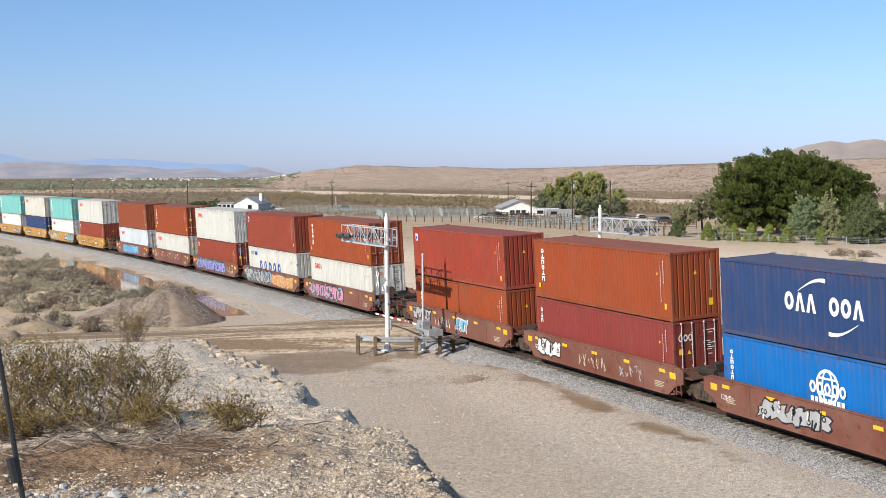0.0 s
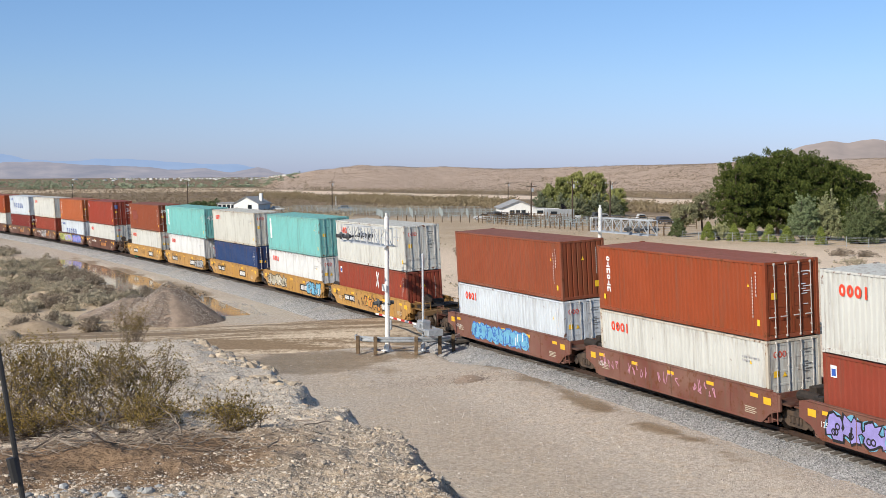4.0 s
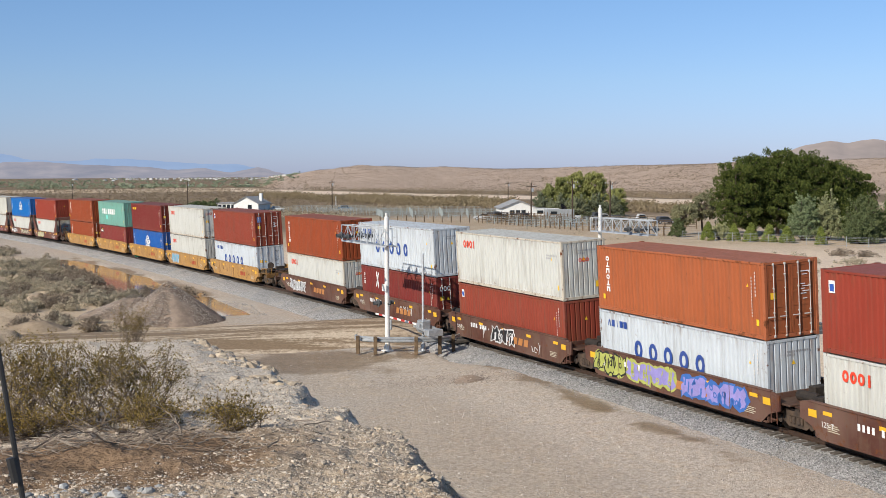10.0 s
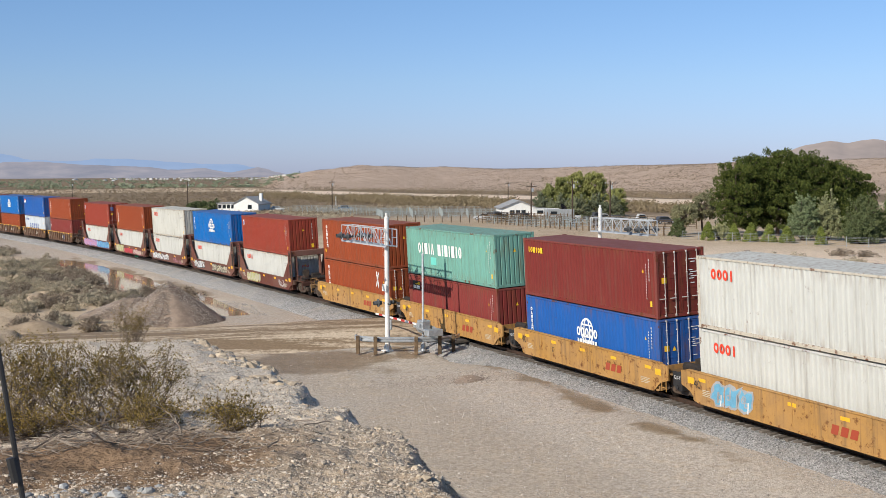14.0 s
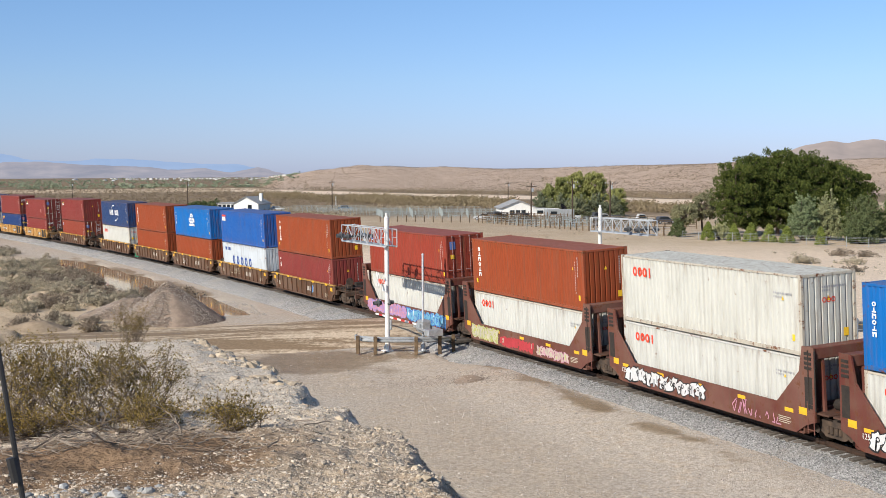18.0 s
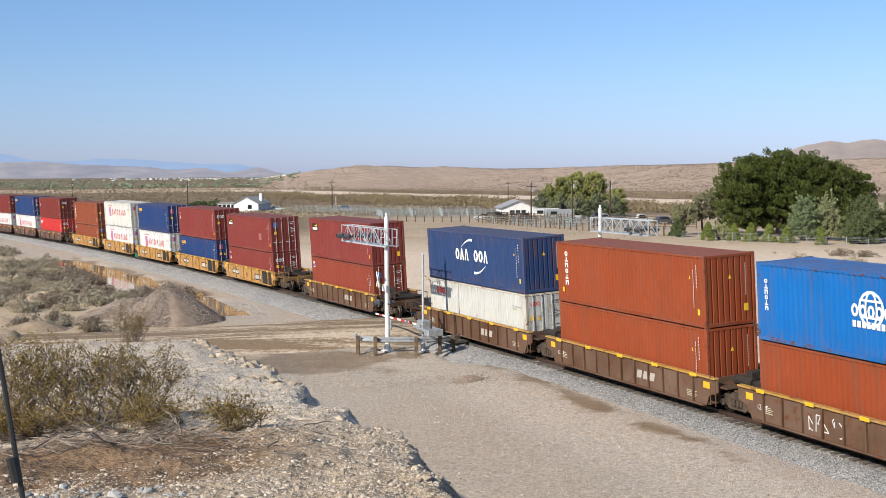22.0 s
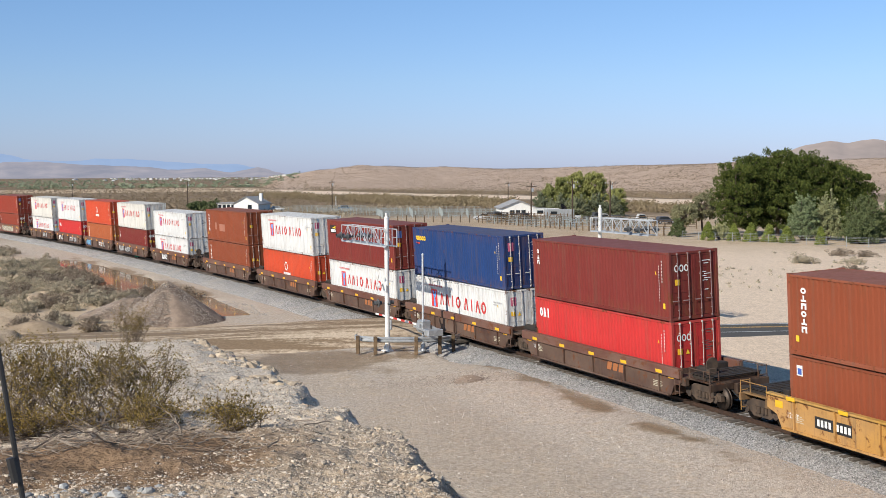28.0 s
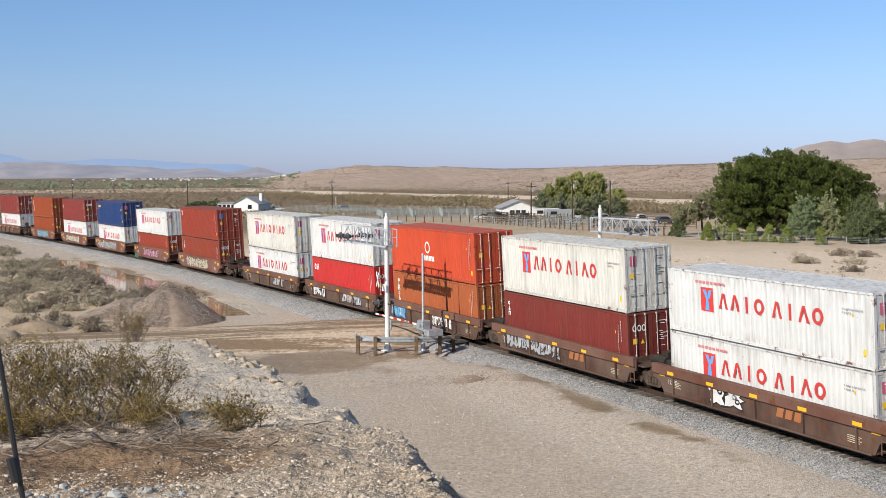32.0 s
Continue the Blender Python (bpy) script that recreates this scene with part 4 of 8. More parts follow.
# ---- well cars ----
YELLOWCAR = (0.43, 0.23, 0.055)
BROWNCAR = (0.08, 0.028, 0.021)
REDBROWN = (0.15, 0.05, 0.038)
CSXCAR = (0.115, 0.03, 0.024)
RUSTCAR = (0.088, 0.043, 0.025)


def text_mesh(body, size, mat):
    cu = bpy.data.curves.new("lettering", "FONT")
    cu.body, cu.size, cu.extrude = body, size, 0.0
    cu.resolution_u = 2
    ob = bpy.data.objects.new("lettering", cu)
    me = bpy.data.meshes.new_from_object(ob)
    bpy.data.objects.remove(ob)
    me.materials.append(mat)
    return me


def side_outline(kind):
    if kind == "tall":
        return [(-7.0, 0.8), (-7.0, 3.42), (-6.4, 3.42), (-6.2, 2.5), (-4.9, 1.22), (4.9, 1.22), (6.2, 2.5), (6.4, 3.42), (7.0, 3.42), (7.0, 0.8), (6.5, 0.62), (5.95, 0.27), (-5.95, 0.27), (-6.5, 0.62)]
    if kind == "flush":
        return [(-7.1, 0.85), (-7.1, 1.42), (-6.75, 1.50), (6.75, 1.50), (7.1, 1.42), (7.1, 0.85), (6.5, 0.66), (6.0, 0.26), (-6.0, 0.26), (-6.5, 0.66)]
    return [(-7.1, 0.9), (-7.1, 1.40), (7.1, 1.40), (7.1, 0.9), (6.55, 0.72), (6.3, 0.28), (-6.3, 0.28), (-6.55, 0.72)]


def car_meshes():
    m = {}
    for kind in ("tall", "flush", "ribbed"):
        bm = bmesh.new()
        prism(bm, side_outline(kind), -1.50, -1.43)
        if kind == "flush":
            box(bm, -6.6, 6.6, -1.54, -1.38, 1.49, 1.54, 0.01)
            box(bm, -5.9, 5.9, -1.52, -1.36, 0.24, 0.31, 0.01)
            for x in (-4.1, 0.0, 4.1):
                box(bm, x - 0.02, x + 0.02, -1.515, -1.45, 0.3, 1.48)
        m["side_" + kind] = mesh_of(bm, "side_sill", CARPAINT)
    bm = bmesh.new()
    box(bm, -7.05, 7.05, -1.60, -1.36, 1.395, 1.47, 0.015)
    m["chord"] = mesh_of(bm, "top_chord", CARPAINT)
    bm = bmesh.new()
    box(bm, -7.05, 7.05, -1.60, -1.36, 1.06, 1.47, 0.02)
    m["chordJ"] = mesh_of(bm, "top_chord", CARPAINT)
    bm = bmesh.new()
    box(bm, -6.2, 6.2, -1.58, -1.38, 0.24, 0.32, 0.01)
    m["foot"] = mesh_of(bm, "bottom_chord", CARPAINT)
    bm = bmesh.new()
    box(bm, -0.04, 0.04, -1.585, -1.50, 0.32, 1.395)
    m["rib"] = mesh_of(bm, "rib", CARPAINT)
    bm = bmesh.new()
    for x in (-5.7, -2.0, 2.0, 5.7):
        box(bm, x - 0.25, x + 0.25, -1.45, 1.45, 0.26, 0.345)
    for y in (-1.3, 1.3):
        box(bm, -6.3, 6.3, y - 0.15, y + 0.15, 0.27, 0.35)
    for sx in (-1, 1):
        box(bm, *sorted((sx * 6.28, sx * 6.36)), -1.44, 1.44, 0.3, 1.32)
    m["well"] = mesh_of(bm, "well_floor", CARPAINT)
    bm = bmesh.new()
    box(bm, 6.36, 7.55, -1.38, 1.38, 1.06, 1.13, 0.015)
    box(bm, 6.36, 7.75, -0.28, 0.28, 0.62, 1.06, 0.02)
    box(bm, 6.36, 6.9, -1.43, -1.2, 0.75, 1.06, 0.02)
    box(bm, 6.36, 6.9, 1.2, 1.43, 0.75, 1.06, 0.02)
    m["endplate"] = mesh_of(bm, "end_platform", CARPAINT)
    bm = bmesh.new()
    box(bm, 6.36, 8.95, -1.30, 1.30, 1.06, 1.13, 0.015)
    box(bm, 6.36, 9.2, -0.30, 0.30, 0.60, 1.06, 0.02)
    box(bm, 8.85, 9.0, -1.42, 1.42, 0.80, 1.10, 0.02)
    box(bm, 6.36, 7.3, -1.46, -1.25, 0.78, 1.12, 0.02)
    box(bm, 6.36, 7.3, 1.25, 1.46, 0.78, 1.12, 0.02)
    m["endcoup"] = mesh_of(bm, "end_platform", CARPAINT)
    bm = bmesh.new()
    box(bm, 9.15, 9.55, -0.12, 0.12, 0.72, 0.98, 0.03)
    box(bm, 9.5, 9.95, -0.18, 0.14, 0.68, 1.02, 0.05)
    m["coupler"] = mesh_of(bm, "coupler", DARK)
    for tag, g in (("rail_a", -1), ("rail_b", 1)):
        bm = bmesh.new()
        for y in (1.38, 0.95):
            rod(bm, (8.9, g * y, 0.45), (8.9, g * y, 1.6), 0.022)
        for z in (0.55, 0.85, 1.2, 1.56):
            rod(bm, (8.9, g * 0.95, z), (8.9, g * 1.38, z), 0.018)
        rod(bm, (8.9, g * 1.3, 1.55), (7.4, g * 1.3, 1.55), 0.02)
        for x in (7.4, 8.4):
            rod(bm, (x, g * 1.3, 1.13), (x, g * 1.3, 1.55), 0.02)
        m[tag] = mesh_of(bm, "handrail", CARPAINT)
    bm = bmesh.new()
    ringv = bmesh.ops.create_cone(bm, cap_ends=True, segments=16, radius1=0.28, radius2=0.28, depth=0.05, matrix=Matrix.Translation((8.2, -0.75, 1.75)) @ pose(0, 0, 0, 0, 90, 0))
    rod(bm, (8.15, -0.75, 1.12), (8.15, -0.75, 1.75), 0.05)
    box(bm, 8.05, 8.25, -0.95, -0.55, 1.3, 1.6, 0.03)
    m["brake"] = mesh_of(bm, "brake_wheel", TRUCK)
    bm = bmesh.new()
    rod(bm, (7.0, -0.5, 1.32), (8.1, -0.5, 1.32), 0.2, None, 12)
    box(bm, 6.6, 7.0, 0.2, 0.9, 1.13, 1.5, 0.03)
    for k in range(5):
        rod(bm, (6.5 + k * 0.3, 1.0 - 0.1 * k, 1.15), (6.9 + k * 0.3, 0.4, 1.28 + 0.03 * k), 0.025)
    m["gear"] = mesh_of(bm, "brake_gear", DARK)
    bm = bmesh.new()
    for k in range(6):
        box(bm, 7.35 + k * 0.25, 7.52 + k * 0.25, -1.22, 1.22, 1.30, 1.335, 0.005)
    for y in (-1.1, 1.1):
        box(bm, 7.35, 8.8, y - 0.03, y + 0.03, 1.13, 1.30)
    m["grate"] = mesh_of(bm, "walkway_grate", DARK)
    bm = bmesh.new()
    for y in (-0.42, 0.38):
        pts = [Vector((9.0, y, 0.78)), Vector((9.25, y, 0.66)), Vector((9.5, y * 0.9, 0.5)), Vector((9.75, y * 0.8, 0.48))]
        for a, b in zip(pts[:-1], pts[1:]):
            rod(bm, a, b, 0.03, None, 6)
    m["hose"] = mesh_of(bm, "air_hose", RUBBER)
    for tag, w, h in (("strip", 0.24, 0.07), ("patch", 0.22, 0.13)):
        bm = bmesh.new()
        oblong(bm, -w, w, -h, h, 0.0)
        m[tag] = mesh_of(bm, "reflector", YELLOWP)
    # bogie
    bm = bmesh.new()
    outline = [(-1.22, 0.42), (-1.22, 0.66), (-0.95, 0.72), (-0.55, 0.92), (0.55, 0.92), (0.95, 0.72), (1.22, 0.66), (1.22, 0.42), (0.72, 0.40), (0.5, 0.26), (-0.5, 0.26), (-0.72, 0.40)]
    prism(bm, outline, -1.10, -0.94)
    for sx in (-1, 1):
        rod(bm, (sx * 0.89, -1.16, 0.47), (sx * 0.89, -0.9, 0.47), 0.15, None, 12)
        rod(bm, (sx * 0.13, -1.13, 0.42), (sx * 0.13, -1.13, 0.66), 0.075, None, 8)
        rod(bm, (sx * 0.32, -1.13, 0.42), (sx * 0.32, -1.13, 0.66), 0.06, None, 8)
    m["frame"] = mesh_of(bm, "side_frame", TRUCK)
    bm = bmesh.new()
    box(bm, -0.2, 0.2, -1.0, 1.0, 0.45, 0.72, 0.03)
    box(bm, -0.3, 0.3, -0.3, 0.3, 0.7, 0.85, 0.03)
    m["bolster"] = mesh_of(bm, "bolster", TRUCK)
    bm = bmesh.new()
    for y in (-0.76, 0.76):
        s = 1 if y > 0 else -1
        rod(bm, (0, y - 0.065, 0.46), (0, y + 0.065, 0.46), 0.457, 0.452, 24)
        rod(bm, (0, y - s * 0.09, 0.46), (0, y - s * 0.06, 0.46), 0.485, None, 24)
        rod(bm, (0, y + s * 0.05, 0.46), (0, y + s * 0.10, 0.46), 0.16, None, 12)
    rod(bm, (0, -0.9, 0.46), (0, 0.9, 0.46), 0.085, None, 10)
    m["wheelset"] = mesh_of(bm, "wheelset", WHEEL, True)
    # tall end frame of the older cars
    bm = bmesh.new()
    box(bm, 6.45, 6.95, -1.44, 1.44, 2.98, 3.40, 0.03)
    for y in (-1.0, 1.0):
        prism(bm, [(6.5, 0.9), (7.0, 0.9), (6.9, 3.0), (6.55, 3.0)], y - 0.05, y + 0.05)
    box(bm, 6.5, 6.7, -1.43, 1.43, 1.0, 1.2)
    m["bulkhead"] = mesh_of(bm, "end_frame", CARPAINT)
    # no holes are cut: dark plates give the shade inside the frame's openings
    bm = bmesh.new()
    box(bm, 6.50, 6.90, -1.515, -1.49, 1.25, 2.35, 0.01)
    for q in range(4):
        box(bm, 6.52, 6.88, -1.52, -1.49, 2.62 + q * 0.17, 2.72 + q * 0.17)
    m["slot"] = mesh_of(bm, "frame_slot", DARK)
    bm = bmesh.new()
    for y in (-1.47,):
        for x in (7.02,):
            rod(bm, (x, y, 1.2), (x, y, 3.3), 0.025)
            rod(bm, (x - 0.3, y - 0.05, 1.2), (x - 0.3, y - 0.05, 3.3), 0.02)
            for z in np.arange(1.3, 3.3, 0.35):
                rod(bm, (x, y, z), (x - 0.3, y - 0.05, z), 0.016)
    m["ladder"] = mesh_of(bm, "ladder", DARK)
    # interbox connectors and ladder beside the container's foot
    bm = bmesh.new()
    for x in (6.62, 6.95):
        rod(bm, (x, -1.5, 0.35), (x, -1.5, 1.5), 0.022)
    for z in (0.5, 0.8, 1.1, 1.4):
        rod(bm, (6.62, -1.5, z), (6.95, -1.5, z), 0.018)
    m["step"] = mesh_of(bm, "step_ladder", CARPAINT)
    bm = bmesh.new()
    prism(bm, [(-7.78, 0.72), (-7.78, 1.22), (-7.12, 1.30), (-7.12, 0.52), (-7.55, 0.55)], -1.46, -1.15)
    box(bm, -7.76, -7.14, -1.475, -1.42, 1.22, 1.30, 0.01)
    rod(bm, (-7.45, -1.50, 0.66), (-7.45, -1.44, 0.66), 0.09, None, 10)
    m["block"] = mesh_of(bm, "bearing_block", BLACKP)
    return m


KM = car_meshes()
GRAF = {}
for nm, c in (("white", (0.72, 0.72, 0.72)), ("black", (0.02, 0.02, 0.022)), ("cyan", (0.16, 0.42, 0.6)), ("violet", (0.32, 0.28, 0.62)), ("lime", (0.45, 0.48, 0.12)), ("pink", (0.58, 0.28, 0.38)), ("orange", (0.62, 0.27, 0.06)), ("blue", (0.05, 0.16, 0.5)), ("silver", (0.4, 0.41, 0.42)), ("cream", (0.55, 0.5, 0.38)), ("red", (0.5, 0.05, 0.06))):
    GRAF[nm] = plain("spray paint " + nm, c, tuple(v * 0.8 for v in c), 3.0, 0.55)


def graffiti(parent, x0, x1, z0, z1, fill, edge, accent, seed, back=None, y=-1.508):
    """Sprayed bubble shapes in a row, each a part with its outline and accents."""
    rng = random.Random(seed)
    n = max(2, int((x1 - x0) / ((z1 - z0) * 0.78)))
    step = (x1 - x0) / n
    for k in range(n):
        bm = bmesh.new()
        cx, cz = x0 + (k + 0.5) * step, (z0 + z1) / 2 + rng.uniform(-0.05, 0.05)
        w, h = step * 0.70, (z1 - z0) / 2
        lean = rng.uniform(0.1, 0.4)
        if back:
            pts = [(cx + step * 0.7 * math.cos(t) * rng.uniform(0.8, 1.1), cz + h * 1.05 * math.sin(t) * rng.uniform(0.8, 1.0)) for t in [q * math.tau / 11 for q in range(11)]]
            flat(bm, pts, y, 3)
        pts = []
        for q in range(16):
            t = q * math.tau / 16
            r = rng.uniform(0.52, 1.08)
            m_ = max(abs(math.cos(t)), abs(math.sin(t)))
            pts.append((cx + w * r * math.cos(t) / m_ * 0.95, min(max(cz + h * r * math.sin(t) / m_, z0 - 0.02), z1 + 0.02)))
        pts = [(a + lean * (b - cz), b) for a, b in pts]
        flat(bm, pts, y - 0.003 - 0.0004 * (k % 2), 1)
        flat(bm, [(cx + (a - cx) * 0.82, cz + (b - cz) * 0.82) for a, b in pts], y - 0.006 - 0.0004 * (k % 2), 0)
        for q in range(rng.randint(2, 4)):
            ax, az = cx + rng.uniform(-0.35, 0.35) * w, cz + rng.uniform(-0.45, 0.45) * h
            if rng.random() < 0.45:
                ring(bm, ax, az, w * 0.22, h * 0.25, w * 0.1, y - 0.009, 0, 360, 1, 8)
            else:
                bw = w * 0.08
                flat(bm, [(ax - bw, az - h * 0.45), (ax + bw, az - h * 0.45), (ax + bw * 2.5, az + h * 0.4), (ax + bw * 0.5, az + h * 0.4)], y - 0.009, 1 if rng.random() < 0.6 else 2)
        part("graffiti", mesh_of(bm, "graffiti", [GRAF[fill], GRAF[edge], GRAF[accent], GRAF[back or "white"]]), None, parent, "sprayed graffiti in %s and %s" % (fill, edge))


def scribble(parent, x0, x1, z0, z1, tone, seed, y=-1.508):
    """A thin sprayed tag: a looping line that cannot be read."""
    rng = random.Random(seed)
    bm = bmesh.new()
    strokes, step = [], (z1 - z0) * 0.55
    for k in range(max(2, int((x1 - x0) / step))):
        cx, tall = x0 + k * step, (z1 - z0) * rng.uniform(0.5, 1.0)
        p_ = [(cx + rng.uniform(0, step * 0.9), z0 + tall * rng.choice((0.0, 0.15, 0.5, 0.85, 1.0))) for _ in range(rng.randint(4, 6))]
        strokes += list(zip(p_[:-1], p_[1:]))
    for (a, b), (c, d) in strokes:
        l = math.hypot(c - a, d - b) or 1
        ox, oz = -(d - b) / l * 0.022, (c - a) / l * 0.022
        flat(bm, [(a - ox, b - oz), (c - ox, d - oz), (c + ox, d + oz), (a + ox, b + oz)], y)
    return part("graffiti_tag", mesh_of(bm, "graffiti_tag", GRAF[tone]), None, parent, "thin %s sprayed tag" % tone)


TEXT40 = text_mesh("40", 0.5, BLACKP)
TEXT53 = text_mesh("53'", 0.5, BLACKP)
TEXT125 = text_mesh("125-T", 0.28, WHITEP)
TEXTD = text_mesh("D", 0.35, BLACKP)


def lettering(parent, me, x, z, y=-1.512):
    ob = part("lettering", me, None, parent)
    ob.matrix_basis = Matrix.Translation((x, y, z)) @ pose(0, 0, 0, 90, 0, 0)
    return ob


def bogie(parent, x, color=None):
    b = new("bogie")
    b.parent = parent
    b.matrix_basis = Matrix.Translation((x, 0, 0))
    part("side_frame", KM["frame"], None, b)
    o = part("side_frame", KM["frame"], None, b)
    o.matrix_basis = pose(0, 0, 0, 0, 0, 180)
    part("bolster", KM["bolster"], None, b)
    for dx in (-0.89, 0.89):
        w = part("wheelset", KM["wheelset"], None, b)
        w.matrix_basis = Matrix.Translation((dx, 0, 0))
    return b


def plates(parent, seed, kind, style):
    """Yellow reflectors and small stencilled rows along the side."""
    rng = random.Random(seed)
    zt = {"tall": 1.02, "flush": 1.22, "ribbed": 1.43 if style != "J" else 1.2}[kind]
    yy = -1.507 if kind != "ribbed" else -1.607
    for x in np.arange(-5.6, 5.7, 2.8):
        ob = part("reflector", KM["strip"], None, parent)
        ob.matrix_basis = Matrix.Translation((x, yy, zt))
    for x in (6.37, -6.4):
        ob = part("reflector", KM["patch"], None, parent)
        ob.matrix_basis = Matrix.Translation((x, -1.507, 1.11))
    bm = bmesh.new()
    for r in range(4):
        oblong(bm, -5.6, -5.0 - 0.1 * (r % 2), 0.62 + r * 0.07, 0.65 + r * 0.07, -1.508)
        oblong(bm, 5.0, 5.6 + 0.1 * (r % 2), 0.5 + r * 0.07, 0.53 + r * 0.07, -1.508)
    tagged(part("stencil", mesh_of(bm, "stencil", GRAF["cream"]), None, parent), kind="stuff")


def number_panel(parent, x, z, dark=True, w=2.2):
    """A row of plain bars for a number, on a black panel or straight on the side."""
    holder = parent
    if dark:
        bm = bmesh.new()
        oblong(bm, x, x + w, z, z + 0.42, -1.509)
        holder = part("number_panel", mesh_of(bm, "number_panel", BLACKP), None, parent, "black panel with white bars")
    key = ("bar", dark)
    if key not in _shapes:
        bm = bmesh.new()
        oblong(bm, 0.0, 0.13, 0.0, 0.24, 0.0)
        _shapes[key] = mesh_of(bm, "number_bar", WHITEP if dark else DECAL)
    for k in range(9):
        if k != 4:
            bar = part("number_bar", _shapes[key], None, holder)
            bar.matrix_basis = Matrix.Translation((x + 0.12 + k * w * 0.105, -1.512, z + 0.09))


def owner_block(parent, x, z, color, w, h, n=3):
    """The owner's initials as plain blocks."""
    for k in range(n):
        a, b = x + k * w / n, x + (k + 0.74) * w / n
        bm = bmesh.new()
        flat(bm, [(a, z), (b, z), (b + h * 0.3, z + h), (a + h * 0.3, z + h)], -1.512)
        part("owner_mark", mesh_of(bm, "owner_mark", DECALP), None, parent, "", color)


def well_car(s_mid, style, front, rear, seed, words):
    """One well of an articulated car. front, rear: 'art' where the next well shares a bogie, 'coup' at a coupler."""
    kind = {"Y": "flush", "E": "flush", "B": "flush", "N": "flush", "M": "tall", "R": "ribbed", "S": "ribbed", "J": "ribbed"}[style]
    col = {"Y": YELLOWCAR, "E": (0.42, 0.225, 0.062), "B": BROWNCAR, "N": REDBROWN, "M": CSXCAR, "R": RUSTCAR, "S": (0.45, 0.24, 0.065), "J": (0.062, 0.034, 0.028)}[style]
    ob = thing("well_car", None, words, "rail car", "well cars of the train")
    for r in (0, 180):
        sill = part("side_sill", KM["side_" + kind], None, ob, "", col)
        sill.matrix_basis = pose(0, 0, 0, 0, 0, r)
        if kind == "ribbed":
            top = part("top_chord", KM["chordJ" if style == "J" else "chord"], None, ob, "", (0.43, 0.245, 0.055) if style in "RS" else (0.115, 0.046, 0.036))
            top.matrix_basis = pose(0, 0, 0, 0, 0, r)
            low = part("bottom_chord", KM["foot"], None, ob, "", col)
            low.matrix_basis = pose(0, 0, 0, 0, 0, r)
            if r == 0:
                for x in np.arange(-5.5, 5.6, 1.1 if style == "R" else 2.2 if style == "S" else 2.75):
                    rb = part("rib", KM["rib"], None, sill, "", col)
                    rb.matrix_basis = Matrix.Translation((x, 0, 0))
    part("well_floor", KM["well"], None, ob, "", tuple(c * 0.8 for c in col))
    for end, r in ((front, 0), (rear, 180)):
        # end platforms take the car's colour cut to about a third
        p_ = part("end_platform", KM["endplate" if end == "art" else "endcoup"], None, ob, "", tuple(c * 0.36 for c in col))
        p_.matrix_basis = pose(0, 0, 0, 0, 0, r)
        g = part("brake_gear", KM["gear"], None, ob)
        g.matrix_basis = pose(0, 0, 0, 0, 0, r)
        if end == "coup":
            for nm in ("coupler", "rail_a", "rail_b", "brake", "grate", "hose"):
                q = part({"coupler": "coupler", "rail_a": "handrail", "rail_b": "handrail", "brake": "brake_wheel", "grate": "walkway_grate", "hose": "air_hose"}[nm], KM[nm], None, ob, "", tuple(c * 0.7 for c in col))
                q.matrix_basis = pose(0, 0, 0, 0, 0, r)
        if kind == "tall":
            e = part("end_frame", KM["bulkhead"], None, ob, "", col)
            e.matrix_basis = pose(0, 0, 0, 0, 0, r)
            sl = part("frame_slot", KM["slot"], None, e, "dark plates for the end frame's shaded openings")
            if r:
                sl.matrix_basis = pose(0, 0, 0, 0, 0, 180) @ Matrix.Diagonal((-1, 1, 1, 1))
    st = part("step_ladder", KM["step"], None, ob, "", col)
    if kind == "tall":
        part("ladder", KM["ladder"], None, ob)
    if front == "coup":
        bogie(ob, 8.0)
    bogie(ob, -8.0 if rear == "coup" else -7.8)
    plates(ob, seed, kind, style)
    if style in "YES":
        lettering(ob, TEXT40, -6.2, 0.85) if style != "S" else lettering(ob, TEXT40, -0.5, 0.6)
        owner_block(ob, 2.05, 0.6, (0.62, 0.62, 0.6) if style != "E" else (0.35, 0.06, 0.03), 1.45, 0.34, 5 if style != "E" else 3)
        if style == "E":
            lettering(ob, TEXTD, -3.0, 0.75)
    if style in "YS":
        number_panel(ob, -4.4, 0.62, True, 1.9)
        bm = bmesh.new()
        oblong(bm, 1.9, 3.6, 0.5, 1.02, -1.5095)
        part("black_panel", mesh_of(bm, "black_panel", DARK), None, ob, "black patch behind white marks")
    if style == "S":
        bm = bmesh.new()
        oblong(bm, 3.9, 6.25, 0.33, 1.38, -1.5085)
        part("black_panel", mesh_of(bm, "black_panel", DARK), None, ob, "black panel at the end of the side")
    if style in "RJ":
        owner_block(ob, 1.2, 0.65, (0.42, 0.38, 0.33) if style == "R" else (0.35, 0.13, 0.05), 1.5, 0.35)
    if style == "B":
        number_panel(ob, -4.2, 0.85, False)
        owner_block(ob, 0.4, 0.62, (0.42, 0.18, 0.06), 2.4, 0.36, 4)
    if style in "YES" and rear == "art":
        blk = part("bearing_block", KM["block"], None, ob, "black connector block between two wells")
        t125 = part("lettering", TEXT125, None, blk)
        t125.matrix_basis = Matrix.Translation((-7.72, -1.466, 0.98)) @ pose(0, 0, 0, 90, 0, 0) @ Matrix.Diagonal((0.74, 0.74, 1, 1))
    else:
        t125 = part("lettering", TEXT125, None, ob)
        t125.matrix_basis = Matrix.Translation((-5.95, -1.512, 0.72)) @ pose(0, 0, 0, 90, 0, 0)
    MOVING.append((ob, s_mid, 0.0))
    return ob


